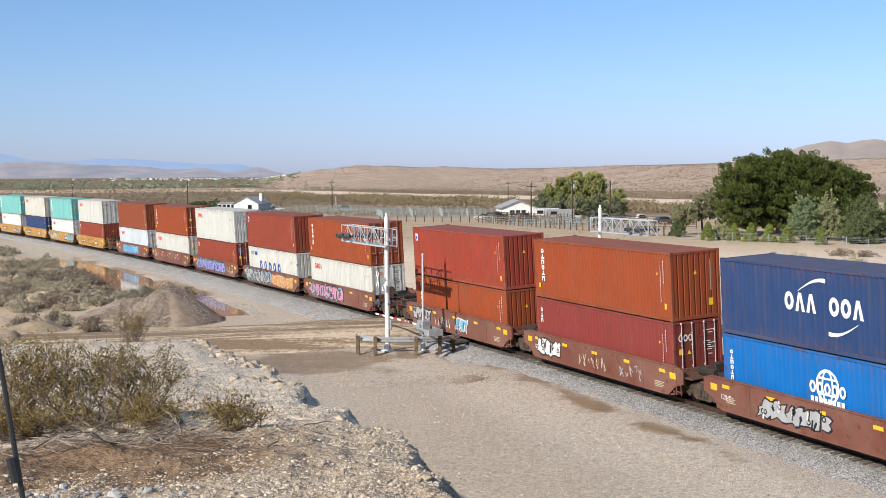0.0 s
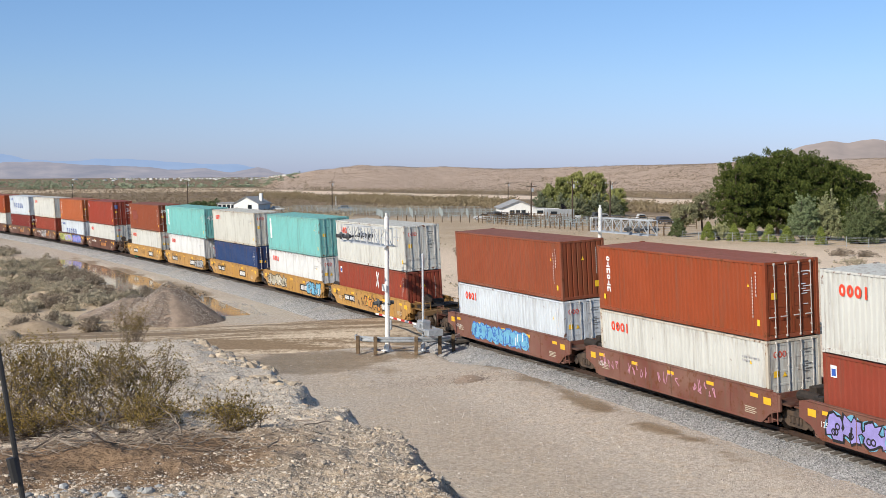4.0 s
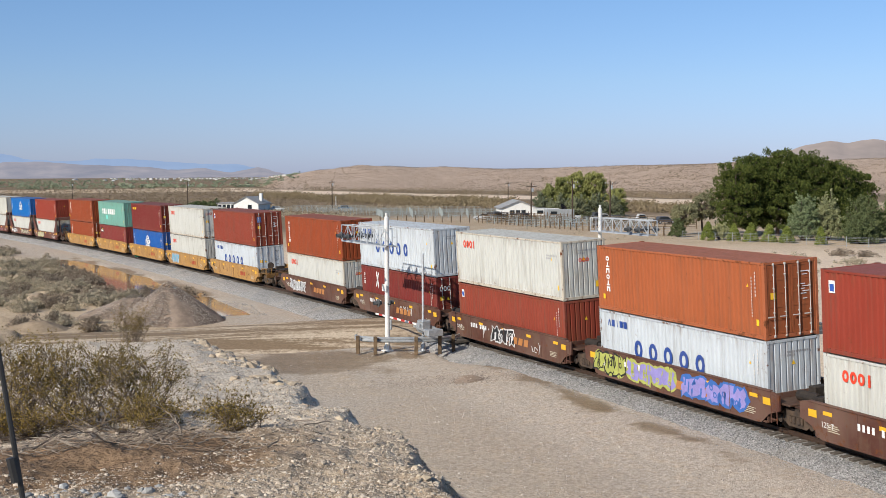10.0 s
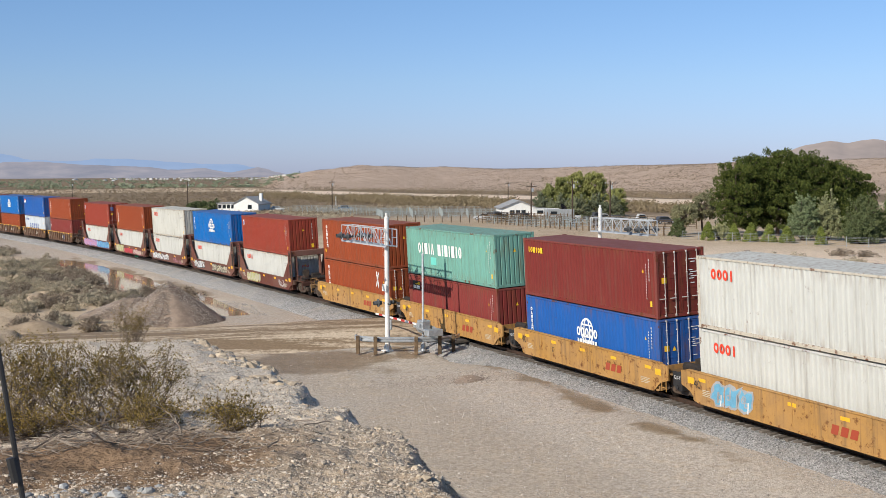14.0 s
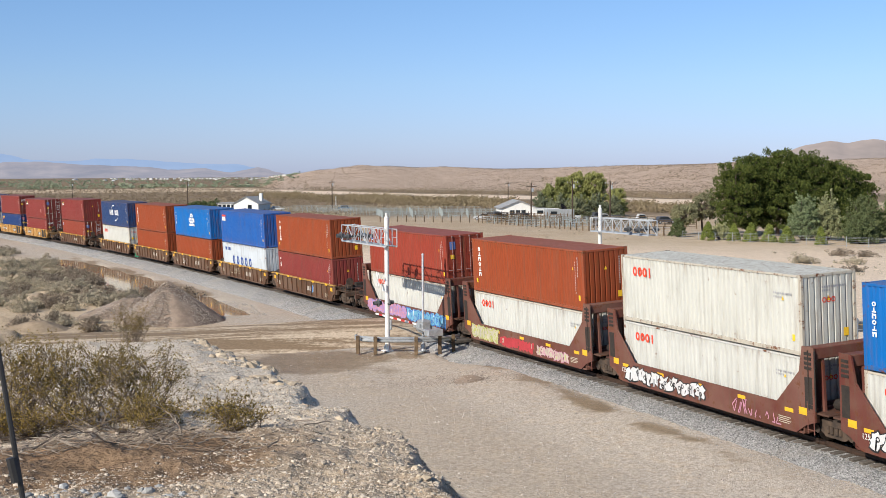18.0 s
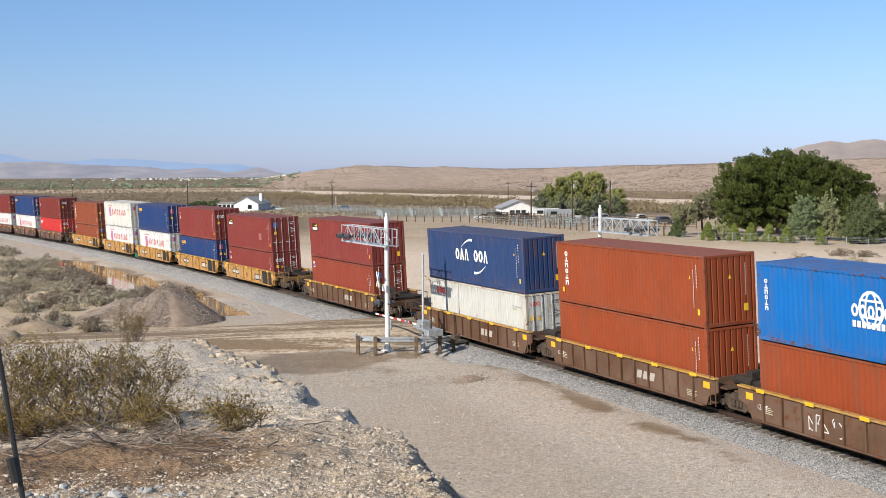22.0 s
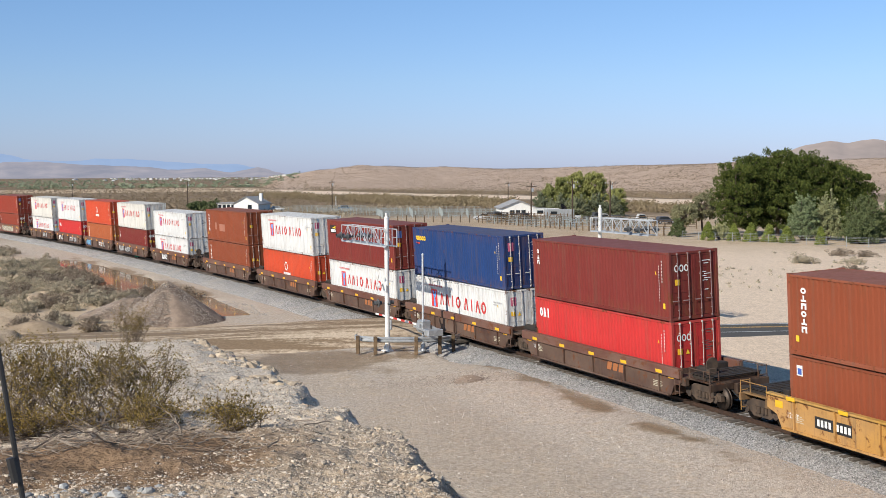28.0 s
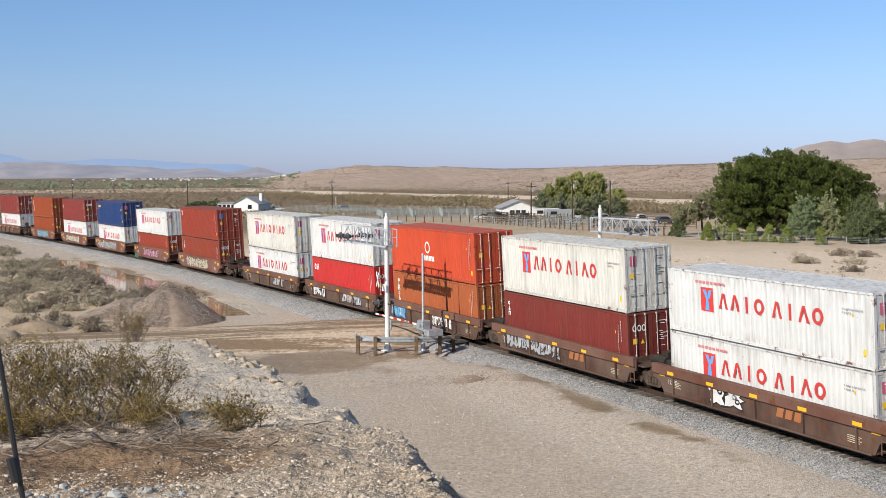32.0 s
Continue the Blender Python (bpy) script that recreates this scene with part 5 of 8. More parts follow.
# ---- the consist, from the head end to the tail ----
WORDS = {RUST_OR: "orange-brown", BRICK: "brick red", RED: "red", MAROON: "dark maroon", BROWN: "brown", WINE: "wine red", BRIGHTRED: "bright red", CREAM: "cream", IVORY: "ivory white", GREYCREAM: "greyish cream", WHITE: "white", COOLWHITE: "bluish white", NAVY: "navy blue", DEEPBLUE: "deep blue", BLUE: "blue", SKYBLUE: "bright blue", TEAL: "teal", SEAGREEN: "sea green", ORANGE: "orange", REDORANGE: "orange-red"}
MARKS = {"O": "with a red emblem", "C": "with dark blue rings", "S": "with a white globe emblem", "M": "with white emblem blocks", "Y": "with red emblem bars", "T": "with a white upright mark", "X": "with a small white mark", "B": "with a black plate", "F": "with a small blue plate", "E": "with a yellow emblem", "A": "with a white and red emblem", "H": "with white emblem blocks", "D": "with a white upright panel", "G": "with a white round emblem", "I": "with a white corner mark", "L": "with a yellow mark", "N": "without emblems"}
CARWORDS = {"Y": "mustard yellow well car, grimy and scrawled on", "E": "clean mustard yellow well car with rust marks", "B": "dark brown well car with yellow reflectors", "N": "reddish brown well car covered in graffiti", "M": "maroon well car with tall end frames and graffiti", "R": "rusty brown ribbed well car with yellow chord", "S": "tan yellow ribbed well car with black panels", "J": "dark brown low-sided well car, dusty"}
# leading end of the containers along the line at 9 s, car style, coupler at front and rear,
# then colour, mark and doors (1) or plain wall (0) at the leading end, for the upper and the lower box
TRAIN = [
    (-241.8, "N", 0, 0, (NAVY, "M", 0), (SKYBLUE, "S", 0)),
    (-226.3, "N", 0, 0, (RUST_OR, "T", 0), (WINE, "X", 1)),
    (-210.6, "N", 0, 1, (RED, "F", 0), (RUST_OR, "T", 0)),
    (-190.95, "N", 1, 0, (RUST_OR, "T", 1), (CREAM, "O", 1)),
    (-175.55, "N", 0, 0, (BRICK, "F", 0), (CREAM, "C", 0)),
    (-159.7, "N", 0, 0, (CREAM, "O", 0), (BRICK, "F", 1)),
    (-144.4, "N", 0, 0, (RUST_OR, "T", 1), (CREAM, "O", 1)),
    (-128.7, "N", 0, 1, (BROWN, "N", 0), (COOLWHITE, "O", 1)),
    (-108.9, "Y", 1, 0, (CREAM, "O", 1), (BRICK, "F", 0)),
    (-93.1, "Y", 0, 0, (TEAL, "D", 1), (WHITE, "O", 1)),
    (-77.45, "Y", 0, 0, (GREYCREAM, "O", 1), (NAVY, "N", 1)),
    (-61.7, "Y", 0, 0, (TEAL, "D", 0), (WHITE, "O", 0)),
    (-46.2, "Y", 0, 1, (BROWN, "X", 1), (CREAM, "O", 1)),
    (-26.15, "B", 1, 0, (RED, "F", 1), (CREAM, "O", 1)),
    (-10.75, "B", 0, 0, (ORANGE, "T", 1), (COOLWHITE, "C", 0)),
    (4.85, "B", 0, 0, (CREAM, "O", 0), (BRICK, "F", 0)),
    (20.3, "B", 0, 0, (COOLWHITE, "C", 0), (MAROON, "X", 1)),
    (36.05, "B", 0, 1, (RUST_OR, "T", 0), (CREAM, "O", 0)),
    (56.18, "E", 1, 0, (BRICK, "F", 1), (COOLWHITE, "C", 1)),
    (71.65, "E", 0, 0, (CREAM, "O", 1), (CREAM, "O", 0)),
    (86.9, "E", 0, 0, (MAROON, "L", 1), (BLUE, "S", 1)),
    (102.5, "E", 0, 0, (SEAGREEN, "H", 0), (WINE, "B", 0)),
    (117.95, "E", 0, 1, (RUST_OR, "T", 0), (RUST_OR, "T", 1)),
    (137.85, "M", 1, 0, (RED, "F", 0), (CREAM, "O", 0)),
    (153.25, "M", 0, 0, (SKYBLUE, "S", 0), (CREAM, "O", 0)),
    (168.6, "M", 0, 0, (GREYCREAM, "O", 0), (CREAM, "O", 0)),
    (184.2, "M", 0, 0, (RUST_OR, "T", 0), (CREAM, "O", 0)),
    (199.9, "M", 0, 1, (RED, "F", 1), (CREAM, "O", 0)),
    (219.6, "R", 1, 0, (RUST_OR, "T", 0), (WINE, "X", 0)),
    (235.08, "R", 0, 0, (BLUE, "A", 0), (COOLWHITE, "C", 0)),
    (250.8, "R", 0, 0, (SKYBLUE, "S", 0), (RUST_OR, "N", 0)),
    (266.38, "R", 0, 0, (RUST_OR, "T", 0), (RUST_OR, "N", 0)),
    (282.15, "R", 0, 1, (NAVY, "M", 0), (CREAM, "O", 1)),
    (303.57, "R", 1, 1, (WINE, "B", 0), (BRICK, "F", 1)),
    (324.9, "S", 1, 0, (WINE, "B", 1), (WINE, "X", 1)),
    (340.95, "S", 0, 0, (WINE, "X", 1), (DEEPBLUE, "E", 1)),
    (357.1, "S", 0, 0, (DEEPBLUE, "E", 1), (WHITE, "Y", 1)),
    (372.45, "S", 0, 0, (IVORY, "Y", 1), (WHITE, "Y", 1)),
    (388.4, "S", 0, 1, (BROWN, "T", 1), (BROWN, "F", 1)),
    (408.3, "J", 1, 0, (MAROON, "X", 1), (BRIGHTRED, "I", 1)),
    (423.9, "J", 0, 0, (DEEPBLUE, "E", 1), (WHITE, "Y", 1)),
    (439.4, "J", 0, 0, (MAROON, "B", 1), (WHITE, "Y", 1)),
    (455.0, "J", 0, 0, (WHITE, "Y", 1), (REDORANGE, "G", 1)),
    (471.2, "J", 0, 1, (BROWN, "T", 1), (BROWN, "T", 1)),
    (490.5, "J", 1, 0, (WHITE, "Y", 1), (WHITE, "Y", 1)),
    (506.1, "J", 0, 0, (IVORY, "Y", 1), (MAROON, "X", 1)),
    (521.7, "J", 0, 0, (REDORANGE, "G", 1), (ORANGE, "T", 1)),
    (537.2, "J", 0, 0, (WHITE, "Y", 1), (BRIGHTRED, "I", 1)),
    (553.0, "J", 0, 1, (IVORY, "Y", 1), (WHITE, "Y", 1)),
    (574.1, "N", 1, 0, (RED, "F", 1), (BRICK, "X", 1)),
    (591.75, "N", 0, 0, (WHITE, "Y", 1), (RED, "X", 1)),
    (609.95, "N", 0, 0, (DEEPBLUE, "E", 1), (WHITE, "Y", 1)),
    (628.5, "N", 0, 0, (WINE, "X", 1), (WHITE, "Y", 1)),
    (646.4, "N", 0, 1, (RUST_OR, "T", 1), (RUST_OR, "N", 1)),
    (667.3, "J", 1, 1, (WINE, "N", 1), (WHITE, "Y", 1)),
]
FLOOR, UPPER = 0.355, 0.355 + CH + 0.012
CARS = []
PATCHES = {34: [(8.9, 9.6, 0.95, 1.5, (0.33, 0.12, 0.10))], 43: [(2.75, 3.2, 1.05, 1.7, (0.36, 0.15, 0.10)), (4.0, 5.7, 0.95, 1.6, (0.36, 0.15, 0.10))], 12: [(1.3, 3.2, 1.05, 2.1, (0.215, 0.048, 0.032)), (3.0, 3.3, 0.7, 0.95, (0.17, 0.032, 0.028)), (3.3, 3.6, 1.3, 1.65, (0.17, 0.032, 0.028))]}
TEXT45 = text_mesh("45", 0.62, WHITEP)
for k, (s, style, fc, rc, up, low) in enumerate(TRAIN):
    # slack in the couplers
    s += float(np.interp(s, (-240, -25, 66, 134, 271, 340, 405, 440, 500), (0.20, 0.28, 0.16, 0.05, 0.10, 0.32, 0.22, 0.02, 0.0))) + {1: 0.2, 2: 0.1, 12: 0.2, 34: 0.1}.get(k, 0.0)
    mid = s + CL / 2
    CARS.append(well_car(mid, style, "coup" if fc else "art", "coup" if rc else "art", k, CARWORDS[style]))
    short_low = style == "M" or k in (34, 38, 44, 50)
    for (colr, mark, doors), lift, place in ((low, FLOOR, "in the well"), (up, UPPER - (0.305 if short_low else 0.0), "stacked on top")):
        short = short_low if lift == FLOOR else k in (44, 50)
        box_ = container(colr, mark, doors, s, lift, "%s steel container %s, %s" % (WORDS[colr], MARKS[mark], place), 0.8945 if short else 1.0, 1.125 if k == 11 and lift != FLOOR else 1.0)
        if k == 11 and lift != FLOOR:
            for y in (-0.95, 0.35):
                mark_ = part("length_mark", TEXT45, None, box_)
                mark_.matrix_basis = Matrix.Translation((CL / 2 - 0.01, y, 1.75)) @ pose(0, 0, 0, 90, 0, 90)
        if place != "in the well":
            for x0, x1, z0, z1, tone in PATCHES.get(k, ()):
                part("repainted_patch", cached(("patch", k, x0), lambda bm: oblong(bm, X0 + x0, X0 + x1, z0, z1, YD)), None, box_, "paler rectangle of fresh paint", tone)

# sprayed graffiti on the sides of the wells
G = graffiti
G(CARS[0], -3.5, 0.5, 0.4, 1.3, "silver", "black", "white", 1)
G(CARS[1], -5.6, -3.2, 0.4, 1.35, "white", "black", "silver", 2)
scribble(CARS[1], -1.5, 1.5, 0.5, 1.2, "cream", 3)
scribble(CARS[1], 2.2, 4.2, 0.5, 1.2, "silver", 4)
G(CARS[2], -6.0, -3.4, 0.45, 1.4, "silver", "black", "cream", 5)
G(CARS[2], 0.2, 1.6, 0.45, 1.3, "cyan", "white", "black", 6)
scribble(CARS[2], -2.8, -0.4, 0.5, 1.2, "white", 7)
G(CARS[3], -5.6, 1.2, 0.36, 1.45, "pink", "black", "cyan", 8, "cyan")
G(CARS[4], -6.2, 0.5, 0.34, 1.45, "silver", "black", "cyan", 9, "cyan")
G(CARS[4], 0.8, 5.6, 0.36, 1.3, "orange", "cream", "pink", 10, "orange")
G(CARS[5], -5.6, 3.2, 0.34, 1.42, "violet", "black", "cyan", 11, "cyan")
scribble(CARS[5], 3.8, 6.0, 0.5, 1.2, "cream", 12)
for a in (-5.8, -3.4, -1.0, 1.6):
    scribble(CARS[6], a, a + 1.9, 0.7, 1.3, "pink", int(a * 10))
G(CARS[7], -3.8, 2.8, 0.36, 1.35, "cyan", "blue", "white", 13, "cyan")
scribble(CARS[8], -5.0, -0.5, 0.5, 1.3, "black", 14)
G(CARS[8], -0.5, 2.5, 0.4, 1.25, "orange", "black", "lime", 15)
G(CARS[9], -5.9, -1.2, 0.36, 1.45, "cream", "black", "silver", 16)
G(CARS[9], 3.4, 6.4, 0.36, 1.4, "cyan", "black", "white", 17, "silver")
G(CARS[11], 3.6, 6.4, 0.36, 1.2, "silver", "black", "silver", 18)
scribble(CARS[10], -4.5, -2.0, 0.9, 1.3, "black", 19)
scribble(CARS[11], -4.5, -1.0, 0.8, 1.35, "black", 20)
scribble(CARS[12], -1.0, 0.6, 0.6, 1.2, "black", 21)
scribble(CARS[12], 3.6, 5.6, 0.4, 1.1, "black", 22)
G(CARS[14], -6.2, -3.6, 0.34, 1.45, "lime", "black", "lime", 23, "lime")
G(CARS[14], -3.4, 0.4, 0.34, 1.4, "violet", "lime", "violet", 24, "lime")
G(CARS[14], 0.8, 5.2, 0.34, 1.42, "violet", "blue", "violet", 25, "blue")
G(CARS[15], -1.4, 1.2, 0.4, 1.35, "black", "white", "white", 26)
scribble(CARS[15], -2.6, -1.5, 0.5, 1.3, "white", 27)
scribble(CARS[15], 3.0, 4.2, 0.4, 1.1, "white", 28)
scribble(CARS[16], 1.0, 3.0, 0.7, 1.2, "white", 29)
G(CARS[17], -4.8, -1.4, 0.36, 1.3, "silver", "white", "black", 30)
G(CARS[19], -4.9, -2.4, 0.36, 1.4, "cyan", "silver", "white", 31, "silver")
G(CARS[23], -4.6, -1.0, 0.34, 1.1, "cream", "lime", "silver", 32, "cream")
scribble(CARS[23], 3.6, 5.4, 0.45, 1.1, "white", 33)
G(CARS[24], -5.6, -2.2, 0.34, 1.15, "white", "black", "silver", 34)
G(CARS[24], 0.4, 4.8, 0.34, 1.12, "cream", "black", "lime", 35)
G(CARS[25], -5.6, 0.4, 0.34, 1.12, "white", "black", "silver", 36)
scribble(CARS[25], 2.2, 5.4, 0.4, 1.0, "pink", 37)
G(CARS[26], -6.0, -2.8, 0.34, 1.15, "cream", "lime", "silver", 38, "cream")
G(CARS[26], -2.5, 1.2, 0.34, 0.95, "red", "red", "cream", 39)
G(CARS[26], 1.6, 4.8, 0.34, 0.9, "cream", "pink", "lime", 40)
G(CARS[27], -6.2, 0.2, 0.34, 1.2, "pink", "violet", "white", 41, "pink")
G(CARS[27], 0.4, 6.0, 0.34, 1.2, "cyan", "blue", "white", 42, "cyan")
scribble(CARS[29], -3.5, -0.5, 0.6, 1.2, "cream", 43)
scribble(CARS[30], -3.0, -1.0, 0.5, 1.2, "white", 44)
G(CARS[28], 2.0, 2.6, 0.5, 1.1, "blue", "cyan", "blue", 45)
for q, (a, b, f_, e_) in {44: (-3.0, -0.8, "white", "black"), 45: (-5.8, 0.3, "silver", "black"), 46: (-6.0, -3.8, "cyan", "blue"), 47: (-5.4, -2.8, "white", "black"), 48: (1.0, 3.4, "silver", "black")}.items():
    G(CARS[q], a, b, 0.36, 1.32, f_, e_, "white", 50 + q)
G(CARS[46], 0.4, 3.2, 0.36, 1.3, "white", "black", "silver", 60)
G(CARS[47], 0.6, 4.2, 0.36, 1.3, "silver", "black", "white", 61)
scribble(CARS[43], -6.0, -4.6, 0.6, 1.3, "white", 62)
for q in range(49, 54):
    G(CARS[q], -5.0 + q % 3, 3.0, 0.36, 1.3, ("cream", "pink", "silver", "cream", "cyan")[q - 49], "black", "white", 70 + q, "cream" if q % 2 else None)


# ---- crossing signals ----
HEADGREY = plain("dusty dark grey sheet", (0.075, 0.08, 0.085), (0.12, 0.125, 0.13), 3.0, 0.5)


def light_head(parent, at, facing):
    """A round signal head: black disc with a hood and a dark red lens."""
    bm = bmesh.new()
    f = Vector(facing).normalized()
    a = Vector(at)
    rod(bm, a, a + f * 0.05, 0.22, None, 18)
    rod(bm, a - f * 0.18, a, 0.11, 0.14, 12)
    head = part("signal_head", bm, HEADGREY, parent, "dark grey round signal head")
    bm = bmesh.new()
    rod(bm, a + f * 0.05, a + f * 0.30, 0.12, 0.11, 12, False)
    part("hood", bm, HEADGREY, head)
    bm = bmesh.new()
    rod(bm, a + f * 0.055, a + f * 0.07, 0.10, None, 12)
    part("lens", bm, REDP, head, "dark red glass lens")


def crossing_signal(m, words, tall, lamps=2.65):
    ob = thing("crossing_signal", m, words, "crossing signal", "crossing signals")
    bm = bmesh.new()
    rod(bm, (0, 0, 0), (0, 0, tall), 0.135, 0.125, 14)
    rod(bm, (0, 0, tall), (0, 0, tall + 0.12), 0.15, 0.05, 14)
    rod(bm, (0, 0, tall + 0.1), (0, 0, tall + 0.28), 0.06, 0.09, 8)
    part("mast", bm, WHITEPAINT, ob, "white round steel mast", None)
    bm = bmesh.new()
    box(bm, -0.28, 0.28, -0.28, 0.28, -0.02, 0.05, 0.01)
    for a in range(4):
        r = Matrix.Rotation(a * math.pi / 2, 4, "Z")
        pts = [r @ Vector(v) for v in ((0.13, -0.012, 0.05), (0.27, -0.012, 0.05), (0.13, -0.012, 0.42), (0.13, 0.012, 0.05), (0.27, 0.012, 0.05), (0.13, 0.012, 0.42))]
        vs = [bm.verts.new(p_) for p_ in pts]
        for q in ((0, 1, 2), (5, 4, 3), (0, 3, 4, 1), (1, 4, 5, 2), (2, 5, 3, 0)):
            bm.faces.new([vs[i] for i in q])
    part("base_plate", bm, WHITEPAINT, ob)
    z0, z1, L = tall - 1.56, tall - 0.60, 6.5
    for y in (-0.33, 0.33):
        bm = bmesh.new()
        beam(bm, (-0.7, y, z0), (L, y, z0), 0.07, 0.07)
        part("truss_chord", bm, SILVER, ob)
        bm = bmesh.new()
        beam(bm, (0.0, y, z1), (L, y, z1), 0.05, 0.05)
        part("truss_chord", bm, SILVER, ob)
        for k in range(7):
            a = L * k / 6
            bm = bmesh.new()
            beam(bm, (a, y, z0), (a, y, z1), 0.045, 0.045)
            part("truss_post", bm, SILVER, ob)
            if k < 6:
                bm = bmesh.new()
                up = k % 2 == 0
                beam(bm, (a, y, z0 if up else z1), (a + L / 6, y, z1 if up else z0), 0.035, 0.035)
                part("truss_brace", bm, SILVER, ob)
        bm = bmesh.new()
        beam(bm, (-0.7, y, z0), (-0.7, y, z1), 0.045, 0.045)
        beam(bm, (-0.7, y, z1), (0.0, y, z1), 0.045, 0.045)
        beam(bm, (-0.7, y, z0 + 0.5), (0.0, y, z0 + 0.5), 0.035, 0.035)
        part("handrail", bm, SILVER, ob)
    for k in range(24):
        a = -0.65 + k * (L + 0.6) / 24
        bm = bmesh.new()
        box(bm, a, a + 0.24, -0.31, 0.31, z0 + 0.035, z0 + 0.06)
        part("walkway_grate", bm, GALV, ob)
    for k in (0, 3, 6):
        bm = bmesh.new()
        beam(bm, (L * k / 6, -0.33, z1), (L * k / 6, 0.33, z1), 0.04, 0.04)
        part("cross_tie", bm, SILVER, ob)
    for x in (4.6, 5.8):
        for d in (-1, 1):
            light_head(ob, (x, d * 0.62, z0 + 0.35), (0, d, 0))
        bm = bmesh.new()
        beam(bm, (x, -0.6, z0 + 0.35), (x, 0.6, z0 + 0.35), 0.05, 0.05)
        part("light_arm", bm, BLACKP, ob)
    for d in (-1, 1):
        light_head(ob, (0.55, d * 0.30, lamps), (0, d, 0))
        if lamps > 3:
            light_head(ob, (-0.55, d * 0.30, lamps), (0, d, 0))
    bm = bmesh.new()
    beam(bm, (-0.5, 0, lamps), (0.5, 0, lamps), 0.06, 0.06)
    part("light_arm", bm, BLACKP, ob)
    # crossbuck boards
    for a in (45, -45):
        bm = bmesh.new()
        q = Matrix.Translation((0.1, 0.52, 4.0)) @ Matrix.Rotation(radians(-12), 4, "Z") @ Matrix.Rotation(radians(a), 4, "Y")
        bmesh.ops.create_cube(bm, size=1.0, matrix=q @ Matrix.Diagonal((1.05, 0.03, 0.18, 1)))
        part("crossbuck_board", bm, WHITEP, ob, "white crossbuck board")
    bm = bmesh.new()
    box(bm, -0.32, 0.32, 0.16, 0.19, 3.35, 3.75, 0.01)
    part("sign_plate", bm, WHITEP, ob, "white sign plate with unreadable rows")
    bm = bmesh.new()
    box(bm, -0.22, 0.22, -0.2, -0.1, 1.2, 1.75, 0.02)
    part("junction_box", bm, GALV, ob)
    return ob


ARM = math.degrees(math.atan2(5.8, -2.6))
crossing_signal(pose(-3.13, 69.2, -0.50, 0, 0, ARM), "white crossing signal mast with a cantilever walkway", 7.42)
crossing_signal(pose(10.9, 86.4, -0.86, 0, 0, ARM + 180), "white crossing signal mast beyond the track", 7.7, 3.65)


def gate(m, length, words):
    ob = thing("crossing_gate", m, words, "crossing gate", "crossing gates")
    bm = bmesh.new()
    rod(bm, (0, 0, 0), (0, 0, 5.4), 0.065, 0.06, 12)
    rod(bm, (0, 0, 5.4), (0, 0, 5.48), 0.08, 0.02, 10)
    part("pole", bm, SILVER, ob, "slim silver pole")
    bm = bmesh.new()
    box(bm, -0.25, 0.25, -0.25, 0.25, -0.03, 0.06, 0.01)
    rod(bm, (0, 0, 0.05), (0, 0, 0.45), 0.16, 0.11, 12)
    part("base", bm, GALV, ob)
    bm = bmesh.new()
    box(bm, -0.36, 0.36, -0.32, 0.22, 1.05, 1.75, 0.05)
    box(bm, -0.2, 0.2, 0.2, 0.34, 1.2, 1.6, 0.03)
    part("mechanism_box", bm, GALV, ob, "grey gate mechanism box")
    bm = bmesh.new()
    for y in (-0.42, 0.42):
        beam(bm, (-1.5, y, 1.28), (0.35, y, 1.4), 0.05, 0.13)
    box(bm, -1.75, -1.15, -0.45, 0.45, 1.05, 1.4, 0.03)
    part("counterweight", bm, GALV, ob)
    n = 12
    for k in range(n):
        a, b = 0.3 + length * k / n, 0.3 + length * (k + 1) / n
        bm = bmesh.new()
        box(bm, a, b, -0.025, 0.025, 1.36 - 0.004 * k, 1.48 - 0.006 * k)
        part("gate_stripe", bm, (REDP, WHITEP)[k % 2], ob, ("red stripe of the arm", "white stripe of the arm")[k % 2])
    bm = bmesh.new()
    beam(bm, (-0.1, 0, 0.9), (0.5, 0, 0.62), 0.12, 0.1)
    part("conduit", bm, GALV, ob)
    return ob


gate(pose(-1.13, 69.0, -0.50, 0, 0, ARM), 7.0, "silver crossing gate with lowered red and white arm")
gate(pose(8.6, 86.0, -0.84, 0, 0, ARM + 180), 6.5, "silver crossing gate beyond the track, arm lowered")


